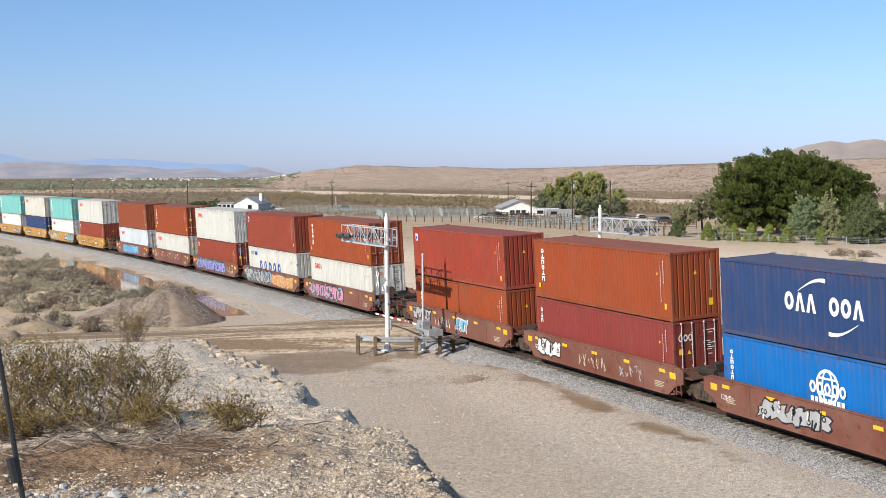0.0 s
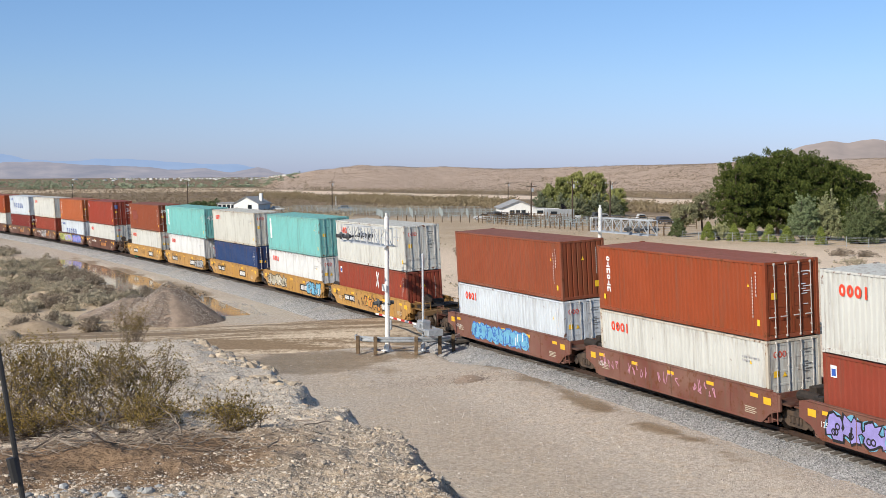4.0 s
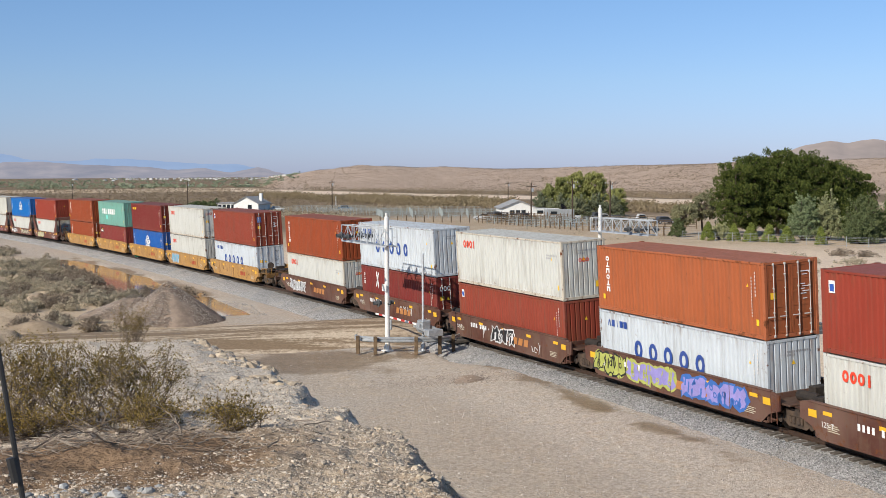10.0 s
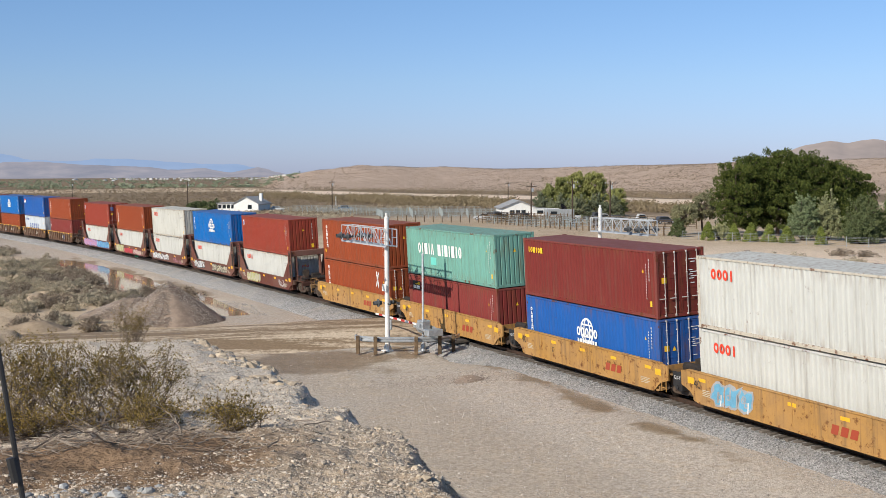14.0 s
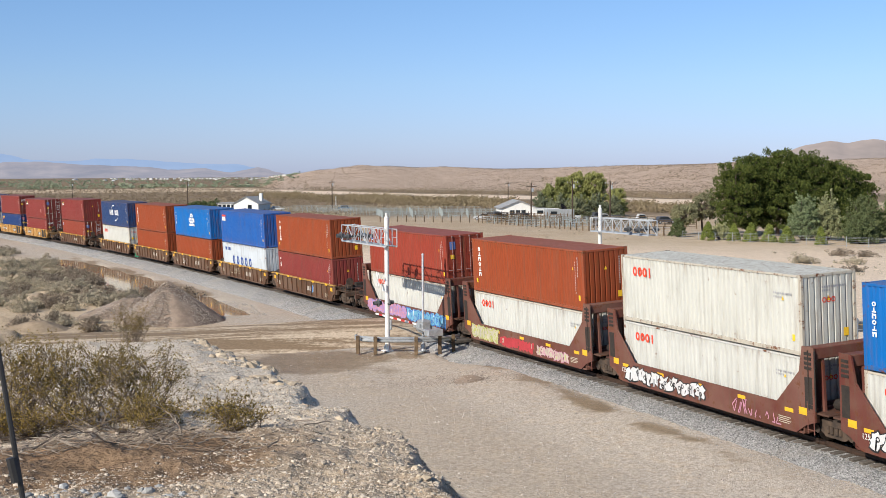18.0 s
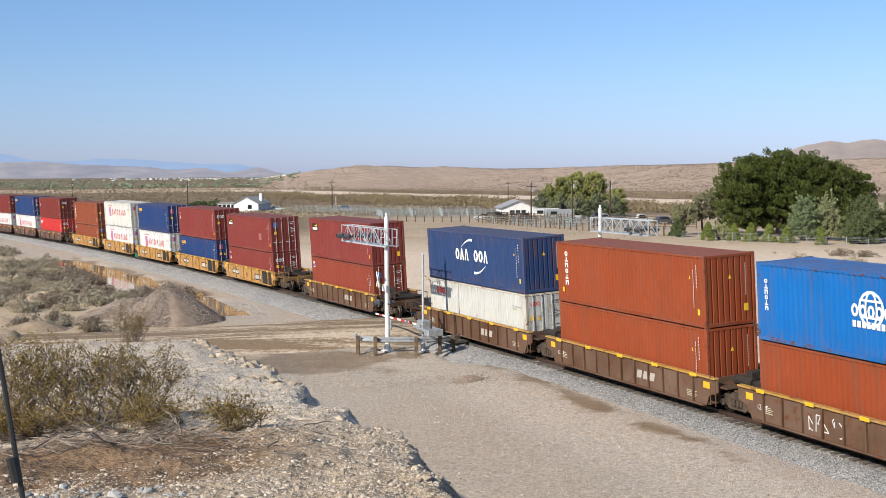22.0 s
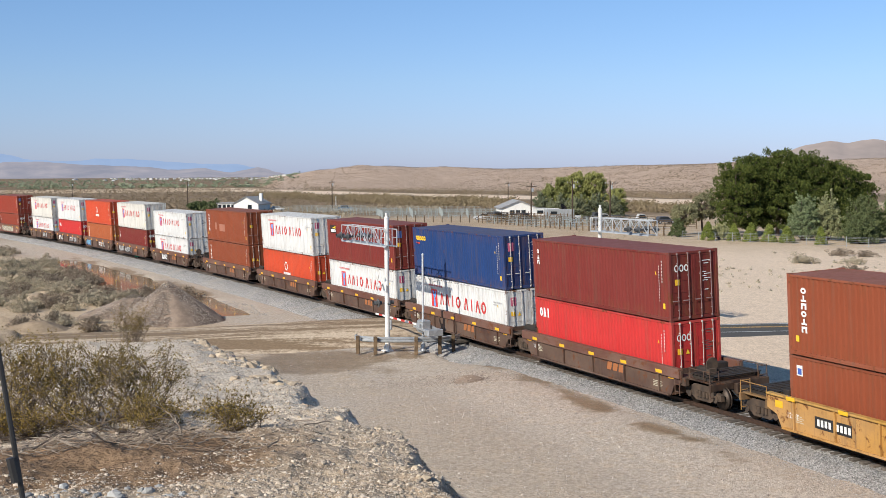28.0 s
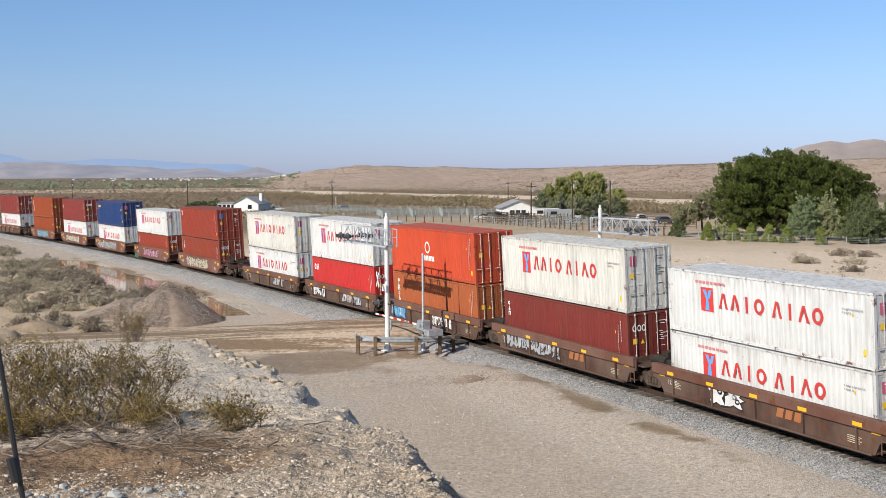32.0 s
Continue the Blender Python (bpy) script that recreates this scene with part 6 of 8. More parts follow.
def guardrail():
    """A short bent W-beam on timber posts round the signal's foot."""
    ob = thing("guardrail", pose(0.1, -1.35, 0.38), "bent grey steel guardrail on short timber posts", "guardrail")
    path = [(-4.95, 71.7), (-5.05, 70.9), (-4.6, 70.15), (-3.6, 69.75), (-2.4, 69.7), (-1.2, 69.75), (-0.2, 70.0), (0.55, 70.6), (0.8, 71.3)]
    prof = [(0.0, 0.0), (0.05, 0.05), (0.05, 0.11), (0.0, 0.155), (0.05, 0.20), (0.05, 0.26), (0.0, 0.31)]
    verts, faces = [], []
    for i, (x, y) in enumerate(path):
        a = Vector(path[max(i - 1, 0)])
        b = Vector(path[min(i + 1, len(path) - 1)])
        t = (b - a).normalized()
        nrm = Vector((t.y, -t.x))
        for o, z in prof:
            verts.append((x + nrm.x * o, y + nrm.y * o, -0.30 + z))
    m = len(prof)
    for i in range(len(path) - 1):
        for c in range(m - 1):
            faces.append((i * m + c, (i + 1) * m + c, (i + 1) * m + c + 1, i * m + c + 1))
    part("beam", fast_mesh("beam", verts, faces, GALV, False), None, ob, "galvanised W-beam")
    for x, y in ((-4.85, 70.05), (-3.85, 69.58), (-1.6, 69.5), (-0.3, 69.75), (0.45, 70.4)):
        bm = bmesh.new()
        box(bm, x - 0.1, x + 0.1, y - 0.1, y + 0.1, -0.95, 0.05, 0.015)
        part("post", bm, TIMBER, ob, "short brown timber post")
    return ob


guardrail()


def portable_toilet(m):
    ob = thing("portable_toilet", m, "grey plastic portable toilet with white notices", "portable toilet")
    bm = bmesh.new()
    box(bm, -0.6, 0.6, -0.58, 0.58, 0.12, 2.15, 0.04)
    part("cabin", bm, POTTY, ob)
    bm = bmesh.new()
    vs = [bm.verts.new(p_) for p_ in ((-0.64, -0.62, 2.13), (0.64, -0.62, 2.13), (0.64, 0.62, 2.13), (-0.64, 0.62, 2.13), (-0.5, -0.66, 2.32), (0.5, -0.66, 2.32), (0.5, 0.62, 2.32), (-0.5, 0.62, 2.32))]
    for q in ((0, 1, 5, 4), (1, 2, 6, 5), (2, 3, 7, 6), (3, 0, 4, 7), (4, 5, 6, 7), (3, 2, 1, 0)):
        bm.faces.new([vs[i] for i in q])
    part("roof", bm, POTTY, ob, "low vaulted grey roof")
    bm = bmesh.new()
    box(bm, -0.45, 0.45, -0.61, -0.575, 0.22, 2.05, 0.015)
    d = part("door", bm, POTTY, ob)
    bm = bmesh.new()
    box(bm, -0.36, -0.30, -0.66, -0.60, 1.0, 1.18, 0.01)
    part("handle", bm, BLACKP, d)
    bm = bmesh.new()
    box(bm, -0.18, 0.22, -0.62, -0.612, 1.45, 1.85)
    part("notice", bm, WHITEP, d, "white paper notice")
    bm = bmesh.new()
    box(bm, -0.612, -0.604, -0.2, 0.2, 1.35, 1.8)
    part("notice", bm, WHITEP, ob, "white paper notice")
    bm = bmesh.new()
    for x in (-0.5, 0.5):
        box(bm, x - 0.06, x + 0.06, -0.62, 0.62, 0.0, 0.13)
    part("skid", bm, DARK, ob)
    for z in (0.35, 1.9):
        bm = bmesh.new()
        box(bm, -0.615, -0.6, -0.5, 0.5, z, z + 0.05)
        part("moulding", bm, POTTY, ob)
    return ob


portable_toilet(pose(21.85, 67.7, gz(21.8, 67.7), 0, 0, 8))


def marker_sign(m):
    ob = thing("trackside_sign", m, "small green sign on a thin post by the ballast", "sign")
    bm = bmesh.new()
    rod(bm, (0, 0, 0), (0, 0, 1.0), 0.03)
    part("post", bm, GALV, ob)
    bm = bmesh.new()
    box(bm, -0.25, 0.25, -0.045, -0.03, 0.65, 1.15, 0.01)
    part("plate", bm, GREENP, ob, "green sign plate")


marker_sign(pose(-35.4, 144.0, -0.85, 0, 0, 0))


# ---- plants ----
def leaf_material(name, dark, light, rough=0.7):
    n = Nodes(name, rough, 0.0, 0.1)
    geo = n.t.nodes.new("ShaderNodeNewGeometry")
    base = n.mix(geo.outputs["Random Per Island"], lin(dark), lin(light))
    info = n.t.nodes.new("ShaderNodeObjectInfo")
    base = n.mix(1.0, base, n.mix(info.outputs["Random"], lin((0.85, 0.85, 0.85)), lin((1.1, 1.05, 1.0))), "MULTIPLY")
    n.color(base)
    return n.mat


PINE = leaf_material("pine needles", (0.024, 0.042, 0.010), (0.115, 0.138, 0.034))
YARDPINE = leaf_material("olive pine needles", (0.14, 0.155, 0.05), (0.36, 0.37, 0.135))
YARDOLIVE = leaf_material("grey green leaves", (0.11, 0.13, 0.075), (0.25, 0.27, 0.165))
PALEWILLOW = leaf_material("yellowish willow leaves", (0.20, 0.215, 0.10), (0.42, 0.43, 0.235))
CYPRESS = leaf_material("cypress leaves", (0.115, 0.155, 0.030), (0.28, 0.325, 0.085))
SAGE = leaf_material("grey sage leaves", (0.24, 0.212, 0.155), (0.47, 0.42, 0.32))
DRYBRUSH = leaf_material("dry brush twigs", (0.15, 0.122, 0.095), (0.31, 0.26, 0.205))
OLIVE = leaf_material("dusty olive leaves", (0.11, 0.115, 0.062), (0.29, 0.285, 0.175))
WILLOW = leaf_material("pale willow leaves", (0.11, 0.15, 0.07), (0.30, 0.355, 0.19))
MESQ = leaf_material("dark mesquite leaves", (0.055, 0.078, 0.034), (0.175, 0.205, 0.095))
CREOSOTE = leaf_material("creosote leaves", (0.105, 0.076, 0.02), (0.30, 0.215, 0.068))
THICKET = leaf_material("olive brown thicket", (0.165, 0.134, 0.083), (0.245, 0.198, 0.127))
SCRUBLEAF = leaf_material("brown desert scrub", (0.18, 0.143, 0.098), (0.35, 0.277, 0.195))
HILLSHRUB = leaf_material("grey hill shrubs", (0.13, 0.105, 0.075), (0.27, 0.215, 0.16))
# haze put into the leaf colour: lighter and greyer than near trees
GREENFAR = leaf_material("distant tree green paled for haze", (0.19, 0.225, 0.15), (0.33, 0.37, 0.25))
BARK = plain("grey brown bark", (0.16, 0.12, 0.09), (0.09, 0.065, 0.05), 4.0, 0.95, 0.0, 20.0, 0.6, 0.02)
TWIG = plain("bleached dead wood", (0.30, 0.24, 0.185), (0.13, 0.095, 0.07), 6.0, 0.95, 0.0, 30.0, 0.4, 0.01)


def leaf_cloud(rng, centres, radii, count, size, flatness=1.0, long=1.6, droop=0.0, lift=0.0):
    """Quads scattered in the shells of many small clumps."""
    m = len(centres)
    c = np.repeat(np.asarray(centres, float), count, 0)
    r = np.repeat(np.asarray(radii, float), count)
    n = m * count
    d = rng.normal(size=(n, 3))
    d /= np.linalg.norm(d, axis=1)[:, None]
    rad = r * rng.uniform(0.45, 1.0, n) ** 0.6
    p = c + d * rad[:, None] * np.array([1.0, 1.0, flatness])
    p[:, 2] -= droop * rad * rng.uniform(0, 1, n)
    a = rng.normal(size=(n, 3)) + d * 0.8 + np.array([0, 0, lift])
    a /= np.linalg.norm(a, axis=1)[:, None]
    b = np.cross(a, rng.normal(size=(n, 3)))
    b /= np.linalg.norm(b, axis=1)[:, None]
    s = size * rng.uniform(0.6, 1.3, n)[:, None]
    a, b = a * s * long / 2, b * s / 2
    v = np.stack([p - a, p + b * 0.9, p + a, p - b * 0.9], 1).reshape(-1, 3)
    f = np.arange(n * 4).reshape(-1, 4)
    return v, f


def leaf_mesh(name, v, f, mat):
    return fast_mesh(name, v.tolist(), f.tolist(), mat)


def limb(bm, a, b, r0, r1, seg=6):
    rod(bm, a, b, r0, r1, seg, False)


def pine(m, tall, wide, seed, words, mat=None, group="pines of the grove", low=0.14, leaf=0.115):
    """Whorls of limbs that end in flat billows of needles, with dark gaps between them."""
    rng = np.random.RandomState(seed)
    ob = thing("pine_tree", m, words, "tree", group)
    bm = bmesh.new()
    limb(bm, (0, 0, -0.2), (0.1, 0, tall * 0.45), 0.024 * tall, 0.017 * tall, 10)
    limb(bm, (0.1, 0, tall * 0.45), (0, 0.1, tall * 0.93), 0.017 * tall, 0.04, 8)
    cs, rs = [], []
    z = low * tall
    while z < tall * 0.94:
        h = z / tall
        prof = wide * min(1.0, 0.80 + 0.7 * (h - low)) * math.sqrt(max(0.03, 1 - max(0.0, (h - 0.38) / 0.62) ** 2.2))
        n = max(3, int(3.0 + prof * 1.9))
        turn = rng.uniform(0, math.tau)
        for k in range(n):
            t = turn + (k + rng.uniform(-0.3, 0.3)) * math.tau / n
            rr = prof * rng.uniform(0.74, 1.0)
            tip = Vector((rr * math.cos(t), rr * math.sin(t), z + 0.10 * rr + rng.normal() * 0.38))
            limb(bm, (0, 0, z - 0.2), tip, 0.05, 0.015, 4)
            r = rng.uniform(0.55, 0.95) * (0.70 + 0.05 * wide)
            cs.append(tuple(tip))
            rs.append(r)
            for f_ in (0.74, 0.46):
                cs.append(tuple(tip * f_ + Vector((rng.normal() * 0.35, rng.normal() * 0.35, z * (1 - f_) + rng.normal() * 0.2))))
                rs.append(r * rng.uniform(0.6, 0.9))
        z += rng.uniform(0.8, 1.15)
    cs.append((0, 0, tall - 0.5))
    rs.append(0.55)
    part("trunk", bm, BARK, ob, "brown trunk with side limbs")
    v, f = leaf_cloud(rng, cs, rs, 84, leaf, 0.88, 3.4, 0.0, 1.5)
    part("crown", leaf_mesh("crown", v, f, mat or PINE), None, ob, "dense green needle crown in billows")
    return ob


def feathery_bush(name, m, tall, wide, mat, seed, words, shoots=150, per=80, size=0.11, droop=0.25, category="bush", group="bushes by the fence"):
    """Many arching shoots from one foot, leafy on their outer part, with a ragged outline."""
    rng = np.random.RandomState(seed)
    ob = thing(name, m, words, category, group)
    bm = bmesh.new()
    pts, rad = [], []
    for k in range(shoots):
        t = rng.uniform(0, math.tau)
        el = math.asin(rng.uniform(0.02, 1.0))
        reach = rng.uniform(0.72, 1.10) * (1.12 if k % 11 == 0 else 1.0)
        e = Vector((wide * math.cos(el) * math.cos(t) * reach, wide * math.cos(el) * math.sin(t) * reach, tall * max(0.10, math.sin(el)) * reach))
        mid = e * 0.55 + Vector((0, 0, 0.16 * tall))
        if k % 4 == 0:
            limb(bm, (0.2 * math.cos(t), 0.2 * math.sin(t), -0.1), mid, 0.012 * tall, 0.007 * tall, 5)
            limb(bm, mid, e, 0.007 * tall, 0.002 * tall, 4)
        for f_ in (0.45, 0.62, 0.78, 0.90, 1.0):
            q = (1 - f_) ** 2 * Vector((0, 0, 0)) + 2 * f_ * (1 - f_) * mid * 1.25 + f_ * f_ * e
            pts.append(tuple(q + Vector((rng.normal(), rng.normal(), rng.normal())) * 0.04 * wide))
            rad.append(wide * rng.uniform(0.05, 0.13) * (1.3 - 0.5 * f_))
    part("trunk", bm, BARK, ob)
    v, f = leaf_cloud(rng, pts, rad, per // 5, size, 1.0, 2.6, droop, 0.5)
    part("crown", leaf_mesh("crown", v, f, mat), None, ob)
    return ob


def broad_tree(name, m, tall, wide, mat, seed, words, clumps=60, count=60, size=0.25, low=0.15, category="tree", group="", rmul=1.0, flat_=0.85):
    rng = np.random.RandomState(seed)
    ob = thing(name, m, words, category, group)
    bm = bmesh.new()
    stems = 3 if low < 0.25 else 1
    tops = []
    for k in range(stems):
        t = k * math.tau / stems + rng.uniform(0, 1)
        base = (0.15 * math.cos(t), 0.15 * math.sin(t), -0.1)
        mid = (wide * 0.25 * math.cos(t), wide * 0.25 * math.sin(t), tall * 0.45)
        limb(bm, base, mid, 0.03 * tall, 0.02 * tall, 7)
        tops.append(mid)
    cs, rs = [], []
    for k in range(clumps):
        d = rng.normal(size=3)
        d /= np.linalg.norm(d)
        q = rng.uniform(0.35, 1.0) ** 0.5
        c = np.array([d[0] * wide * q, d[1] * wide * q, tall * (low + (1 - low) * 0.5) + d[2] * tall * (1 - low) * 0.5 * q])
        c += rng.normal(size=3) * 0.06 * wide
        cs.append(c)
        rs.append(rng.uniform(0.14, 0.26) * wide * rmul)
        if k % 3 == 0:
            limb(bm, tops[k % len(tops)], tuple(c), 0.008 * tall, 0.003 * tall, 5)
    part("trunk", bm, BARK, ob)
    v, f = leaf_cloud(rng, cs, rs, count, size, flat_, 1.7, 0.15)
    part("crown", leaf_mesh("crown", v, f, mat), None, ob)
    return ob


for k, (x, y, tall, wide) in enumerate(((46.0, 196, 12.6, 4.0), (49.8, 199, 13.0, 4.2), (53.2, 198, 13.7, 4.4), (57.0, 198, 13.8, 4.5), (61.0, 199, 12.8, 4.3), (64.4, 201, 11.4, 4.1), (67.5, 203, 10.0, 3.5), (51.0, 206, 13.4, 4.3), (59.5, 207, 13.8, 4.5))):
    pine(pose(x, y, gz(x, y), 0, 0, k * 47), tall, wide, 100 + k, "tall dark green pine with dense billowing crown")
for k, (x, y, tall, wide, mat, words) in enumerate((
        (53.3, 184, 6.6, 2.5, WILLOW, "pale green willowy bush before the pines"), (56.9, 184.5, 6.4, 2.3, PALEWILLOW, "yellowish pale willowy bush behind the wire fence"),
        (41.9, 188, 2.7, 1.5, PALEWILLOW, "low pale green bush behind the wire fence"), (60.6, 179, 6.2, 3.3, MESQ, "dark green rounded bush beside the sandy yard"),
        (65.2, 180, 6.6, 3.4, MESQ, "large dark green bush beside the sandy yard"), (58.6, 174.5, 3.9, 2.3, MESQ, "dense dark bush at the wire fence"),
        (39.3, 203, 5.2, 2.2, OLIVE, "dusty olive tree by the corral"), (43.0, 205, 7.0, 2.2, OLIVE, "dusty olive tree beside the pines"), (37.0, 196, 2.6, 1.3, MESQ, "small dark shrub by the gate"))):
    if mat is OLIVE:
        broad_tree("olive_tree", pose(x, y, gz(x, y), 0, 0, k * 70), tall, wide, mat, 200 + k, words, 150, 60, 0.15, 0.3, "tree", "bushes by the fence", 0.72)
    else:
        feathery_bush("broad_bush", pose(x, y, gz(x, y), 0, 0, k * 70), tall, wide, mat, 200 + k, words, 210 if wide > 2 else 100, 90, 0.11)
for k, (x, y, tall, wide) in enumerate(((39.6, 186, 2.5, 1.2), (43.0, 184, 2.2, 1.1), (45.1, 182.5, 2.6, 1.3), (47.3, 180.5, 2.3, 1.25), (49.3, 178.5, 2.1, 1.2), (52.4, 172.5, 2.2, 0.85))):
    rng = np.random.RandomState(300 + k)
    ob = thing("cypress_shrub", pose(x, y, gz(x, y)), "bright green cone-shaped shrub by the wire fence", "shrub", "shrubs along the fence")
    bm = bmesh.new()
    limb(bm, (0, 0, -0.1), (0, 0, tall * 0.7), 0.07, 0.03, 6)
    part("trunk", bm, BARK, ob)
    cs = [(wide * (1 - h) ** 0.7 * 0.8 * math.cos(t), wide * (1 - h) ** 0.7 * 0.8 * math.sin(t), 0.15 + h * tall) for h, t in zip(rng.uniform(0, 1, 70) ** 1.3, rng.uniform(0, math.tau, 70))]
    v, f = leaf_cloud(rng, cs, [0.27] * 70, 62, 0.10, 1.1, 2.0)
    part("crown", leaf_mesh("crown", v, f, CYPRESS), None, ob)
for k, (x, y, tall, wide) in enumerate(((25.4, 296, 7.6, 1.8), (28.2, 296, 9.4, 2.1), (31.6, 297, 10.6, 2.7), (36.0, 297, 10.8, 3.3), (41.0, 293, 6.6, 2.1))):
    pine(pose(x, y, gz(x, y), 0, 0, k * 50), tall, wide, 400 + k, "olive green pine beside the white farm house", YARDPINE, "trees of the farm", 0.10, 0.17)
for k, (x, y, tall, wide) in enumerate(((22.8, 291, 5.6, 2.6), (26.5, 288, 5.4, 2.9), (31.0, 287, 5.2, 3.0), (35.5, 288, 5.6, 3.0), (39.5, 289, 4.8, 2.6))):
    feathery_bush("yard_tree", pose(x, y, gz(x, y), 0, 0, k * 50), tall, wide, YARDOLIVE, 410 + k, "greyish green tree beside the farm yard", 110, 60, 0.17, 0.25, "tree", "trees of the farm")
for k, (x, y, tall, wide) in enumerate(((-69.5, 372, 3.0, 4.0), (-74, 374, 2.6, 3.0))):
    broad_tree("broad_bush", pose(x, y, gz(x, y)), tall, wide, MESQ, 450 + k, "dark green bush beside the white house", 50, 50, 0.3, 0.05, "bush", "bushes by the house")

# sage brush on the flat by the railway
protos = []
for k, mat in enumerate((SAGE, SAGE, DRYBRUSH, DRYBRUSH)):
    rng = np.random.RandomState(500 + k)
    cs = [(rng.normal() * 0.42, rng.normal() * 0.42, abs(rng.normal()) * 0.26 + 0.16) for _ in range(34)]
    v, f = leaf_cloud(rng, cs, rng.uniform(0.14, 0.32, 34), 50, 0.050, 0.9, 3.4)
    ob = thing("sage_brush", pose(0, 0, -500), ("pale grey sage brush on the flat", "pale grey sage brush on the flat", "dry brown brush on the flat", "dry brown brush on the flat")[k], "brush", "brush on the flat")
    part("crown", leaf_mesh("crown", v, f, mat), None, ob)
    bm = bmesh.new()
    for q in range(9):
        t = q * 0.7
        limb(bm, (0, 0, -0.05), (0.5 * math.cos(t), 0.5 * math.sin(t), 0.45), 0.02, 0.006, 4)
    part("stem", bm, TWIG, ob)
    protos.append(ob)
rng = np.random.RandomState(77)
placed = []
PX, DD_ = rng.uniform(-60, 235, 4000), rng.uniform(84, 185, 4000)
XX = (PX - 784) / 2206 * DD_
UU = lateral(XX, DD_)[0]
NN = fbm(XX / 6.0, DD_ / 6.0, 88)
for px, D, x, u, nn in zip(PX, DD_, XX, UU, NN):
    y = D
    if u < 12 + 2.0 * math.sin(y * 0.3) or (px > 190 and D < 100) or (px > 150 and D > 118) or (D < 92 and px > 160):
        continue
    if any((x - a) ** 2 + (y - b) ** 2 < (1.75 if D < 120 else 1.5) ** 2 for a, b in placed):
        continue
    if nn < 0.43:
        continue
    placed.append((x, y))
    if len(placed) >= 165:
        break
for k, (x, y) in enumerate(placed):
    sc = rng.uniform(0.75, 1.5)
    pr = protos[rng.choice(4, p=(0.42, 0.25, 0.23, 0.10))]
    pr.scale = (sc, sc, sc * rng.uniform(0.8, 1.15))
    copy_thing(pr, pose(x, y, gz(x, y) - 0.05, 0, 0, rng.uniform(0, 360)))
for k, (x, y, sc) in enumerate(((-22.9, 81.2, 1.3), (-20.5, 80.2, 1.0), (-26.0, 84, 1.1), (-22.0, 104, 1.9), (-25.0, 106, 1.7), (-31.5, 103, 1.5), (10.4, 160, 2.2), (7.2, 155, 2.4), (12.0, 152, 2.0), (5.0, 162, 2.2), (9.0, 148, 1.7), (3.0, 152, 2.0), (41.5, 126, 1.2), (40.0, 138, 1.8), (45.0, 136, 1.4), (48.0, 150, 1.5), (50.5, 148, 1.3))):
    pr = protos[(2, 0, 1, 2)[k % 4]]
    pr.scale = (sc, sc, sc * 0.75)
    copy_thing(pr, pose(x, y, gz(x, y) - 0.05, 0, 0, k * 61))
for pr in protos:
    for c in list(pr.children_recursive) + [pr]:
        bpy.data.objects.remove(c)


# creosote bush and dead branches on the bank
def creosote(x, y, seed, stems, tall, spread, lean, words):
    rng = np.random.RandomState(seed)
    ob = thing("creosote_bush", pose(x, y, gz(x, y) - 0.03), words, "bush", "bushes on the bank")
    bm = bmesh.new()
    tips = []
    for k in range(stems):
        t = rng.uniform(0, math.tau)
        r = spread * rng.uniform(0.25, 1.0)
        h = tall * rng.uniform(0.35, 1.0) * (1.12 - 0.35 * r / spread)
        a = Vector((rng.normal() * 0.16, rng.normal() * 0.12, 0))
        e = Vector((r * math.cos(t) + lean * h, r * math.sin(t) * 0.8, h))
        mid = a.lerp(e, 0.5) + Vector((rng.normal() * 0.10, rng.normal() * 0.08, 0.06 * h - 0.05 * r))
        bend = a.lerp(mid, 0.5) + Vector((rng.normal() * 0.07, rng.normal() * 0.06, 0.01))
        thick = rng.uniform(0.005, 0.016)
        limb(bm, a, bend, thick, thick * 0.85, 5)
        limb(bm, bend, mid, thick * 0.85, thick * 0.65, 5)
        limb(bm, mid, e, thick * 0.65, 0.003, 4)
        for q in range(20):
            f_ = rng.uniform(0.15, 1.0)
            o = mid.lerp(e, f_) if rng.uniform() < 0.75 else a.lerp(mid, f_)
            w = o + Vector((rng.normal() * 0.13, rng.normal() * 0.13, abs(rng.normal()) * 0.13 + 0.03))
            limb(bm, o, w, 0.004, 0.0015, 3)
            if w.z > 0.42 * tall and rng.uniform() < 0.8:
                tips += [w, o.lerp(w, 0.6)]
            elif rng.uniform() < 0.25:
                tips.append(w)
        tips.append(e)
    part("stem", bm, plain("bush stem", (0.26, 0.195, 0.14), (0.10, 0.072, 0.05), 8.0, 0.95), ob, "dark branching stems")
    v, f = leaf_cloud(rng, [tuple(p_) for p_ in tips], rng.uniform(0.03, 0.07, len(tips)), 9, 0.014, 1.0, 2.0)
    part("leaves", leaf_mesh("leaves", v, f, CREOSOTE), None, ob, "sparse yellow-green leaves")


creosote(-3.85, 15.1, 601, 31, 1.1, 0.85, 0.0, "sparse yellow-green creosote bush on the stony bank")
creosote(-4.5, 14.8, 602, 30, 1.14, 1.0, -0.03, "sparse creosote bush with bare grey stems")
creosote(-5.35, 15.2, 603, 28, 1.1, 1.0, 0.0, "thin creosote bush on the stony bank")
creosote(-3.3, 14.0, 604, 18, 0.26, 0.85, 0.05, "low spreading creosote shoots on the bank")
creosote(-4.75, 13.9, 607, 24, 0.34, 0.85, 0.0, "low olive creosote shoots under the bush")
creosote(-2.35, 13.4, 605, 10, 0.22, 0.45, 0.1, "small creosote shoot among dead branches")
creosote(-10.5, 42.0, 606, 30, 1.5, 0.8, 0.0, "small creosote bush on the bank's far lip")

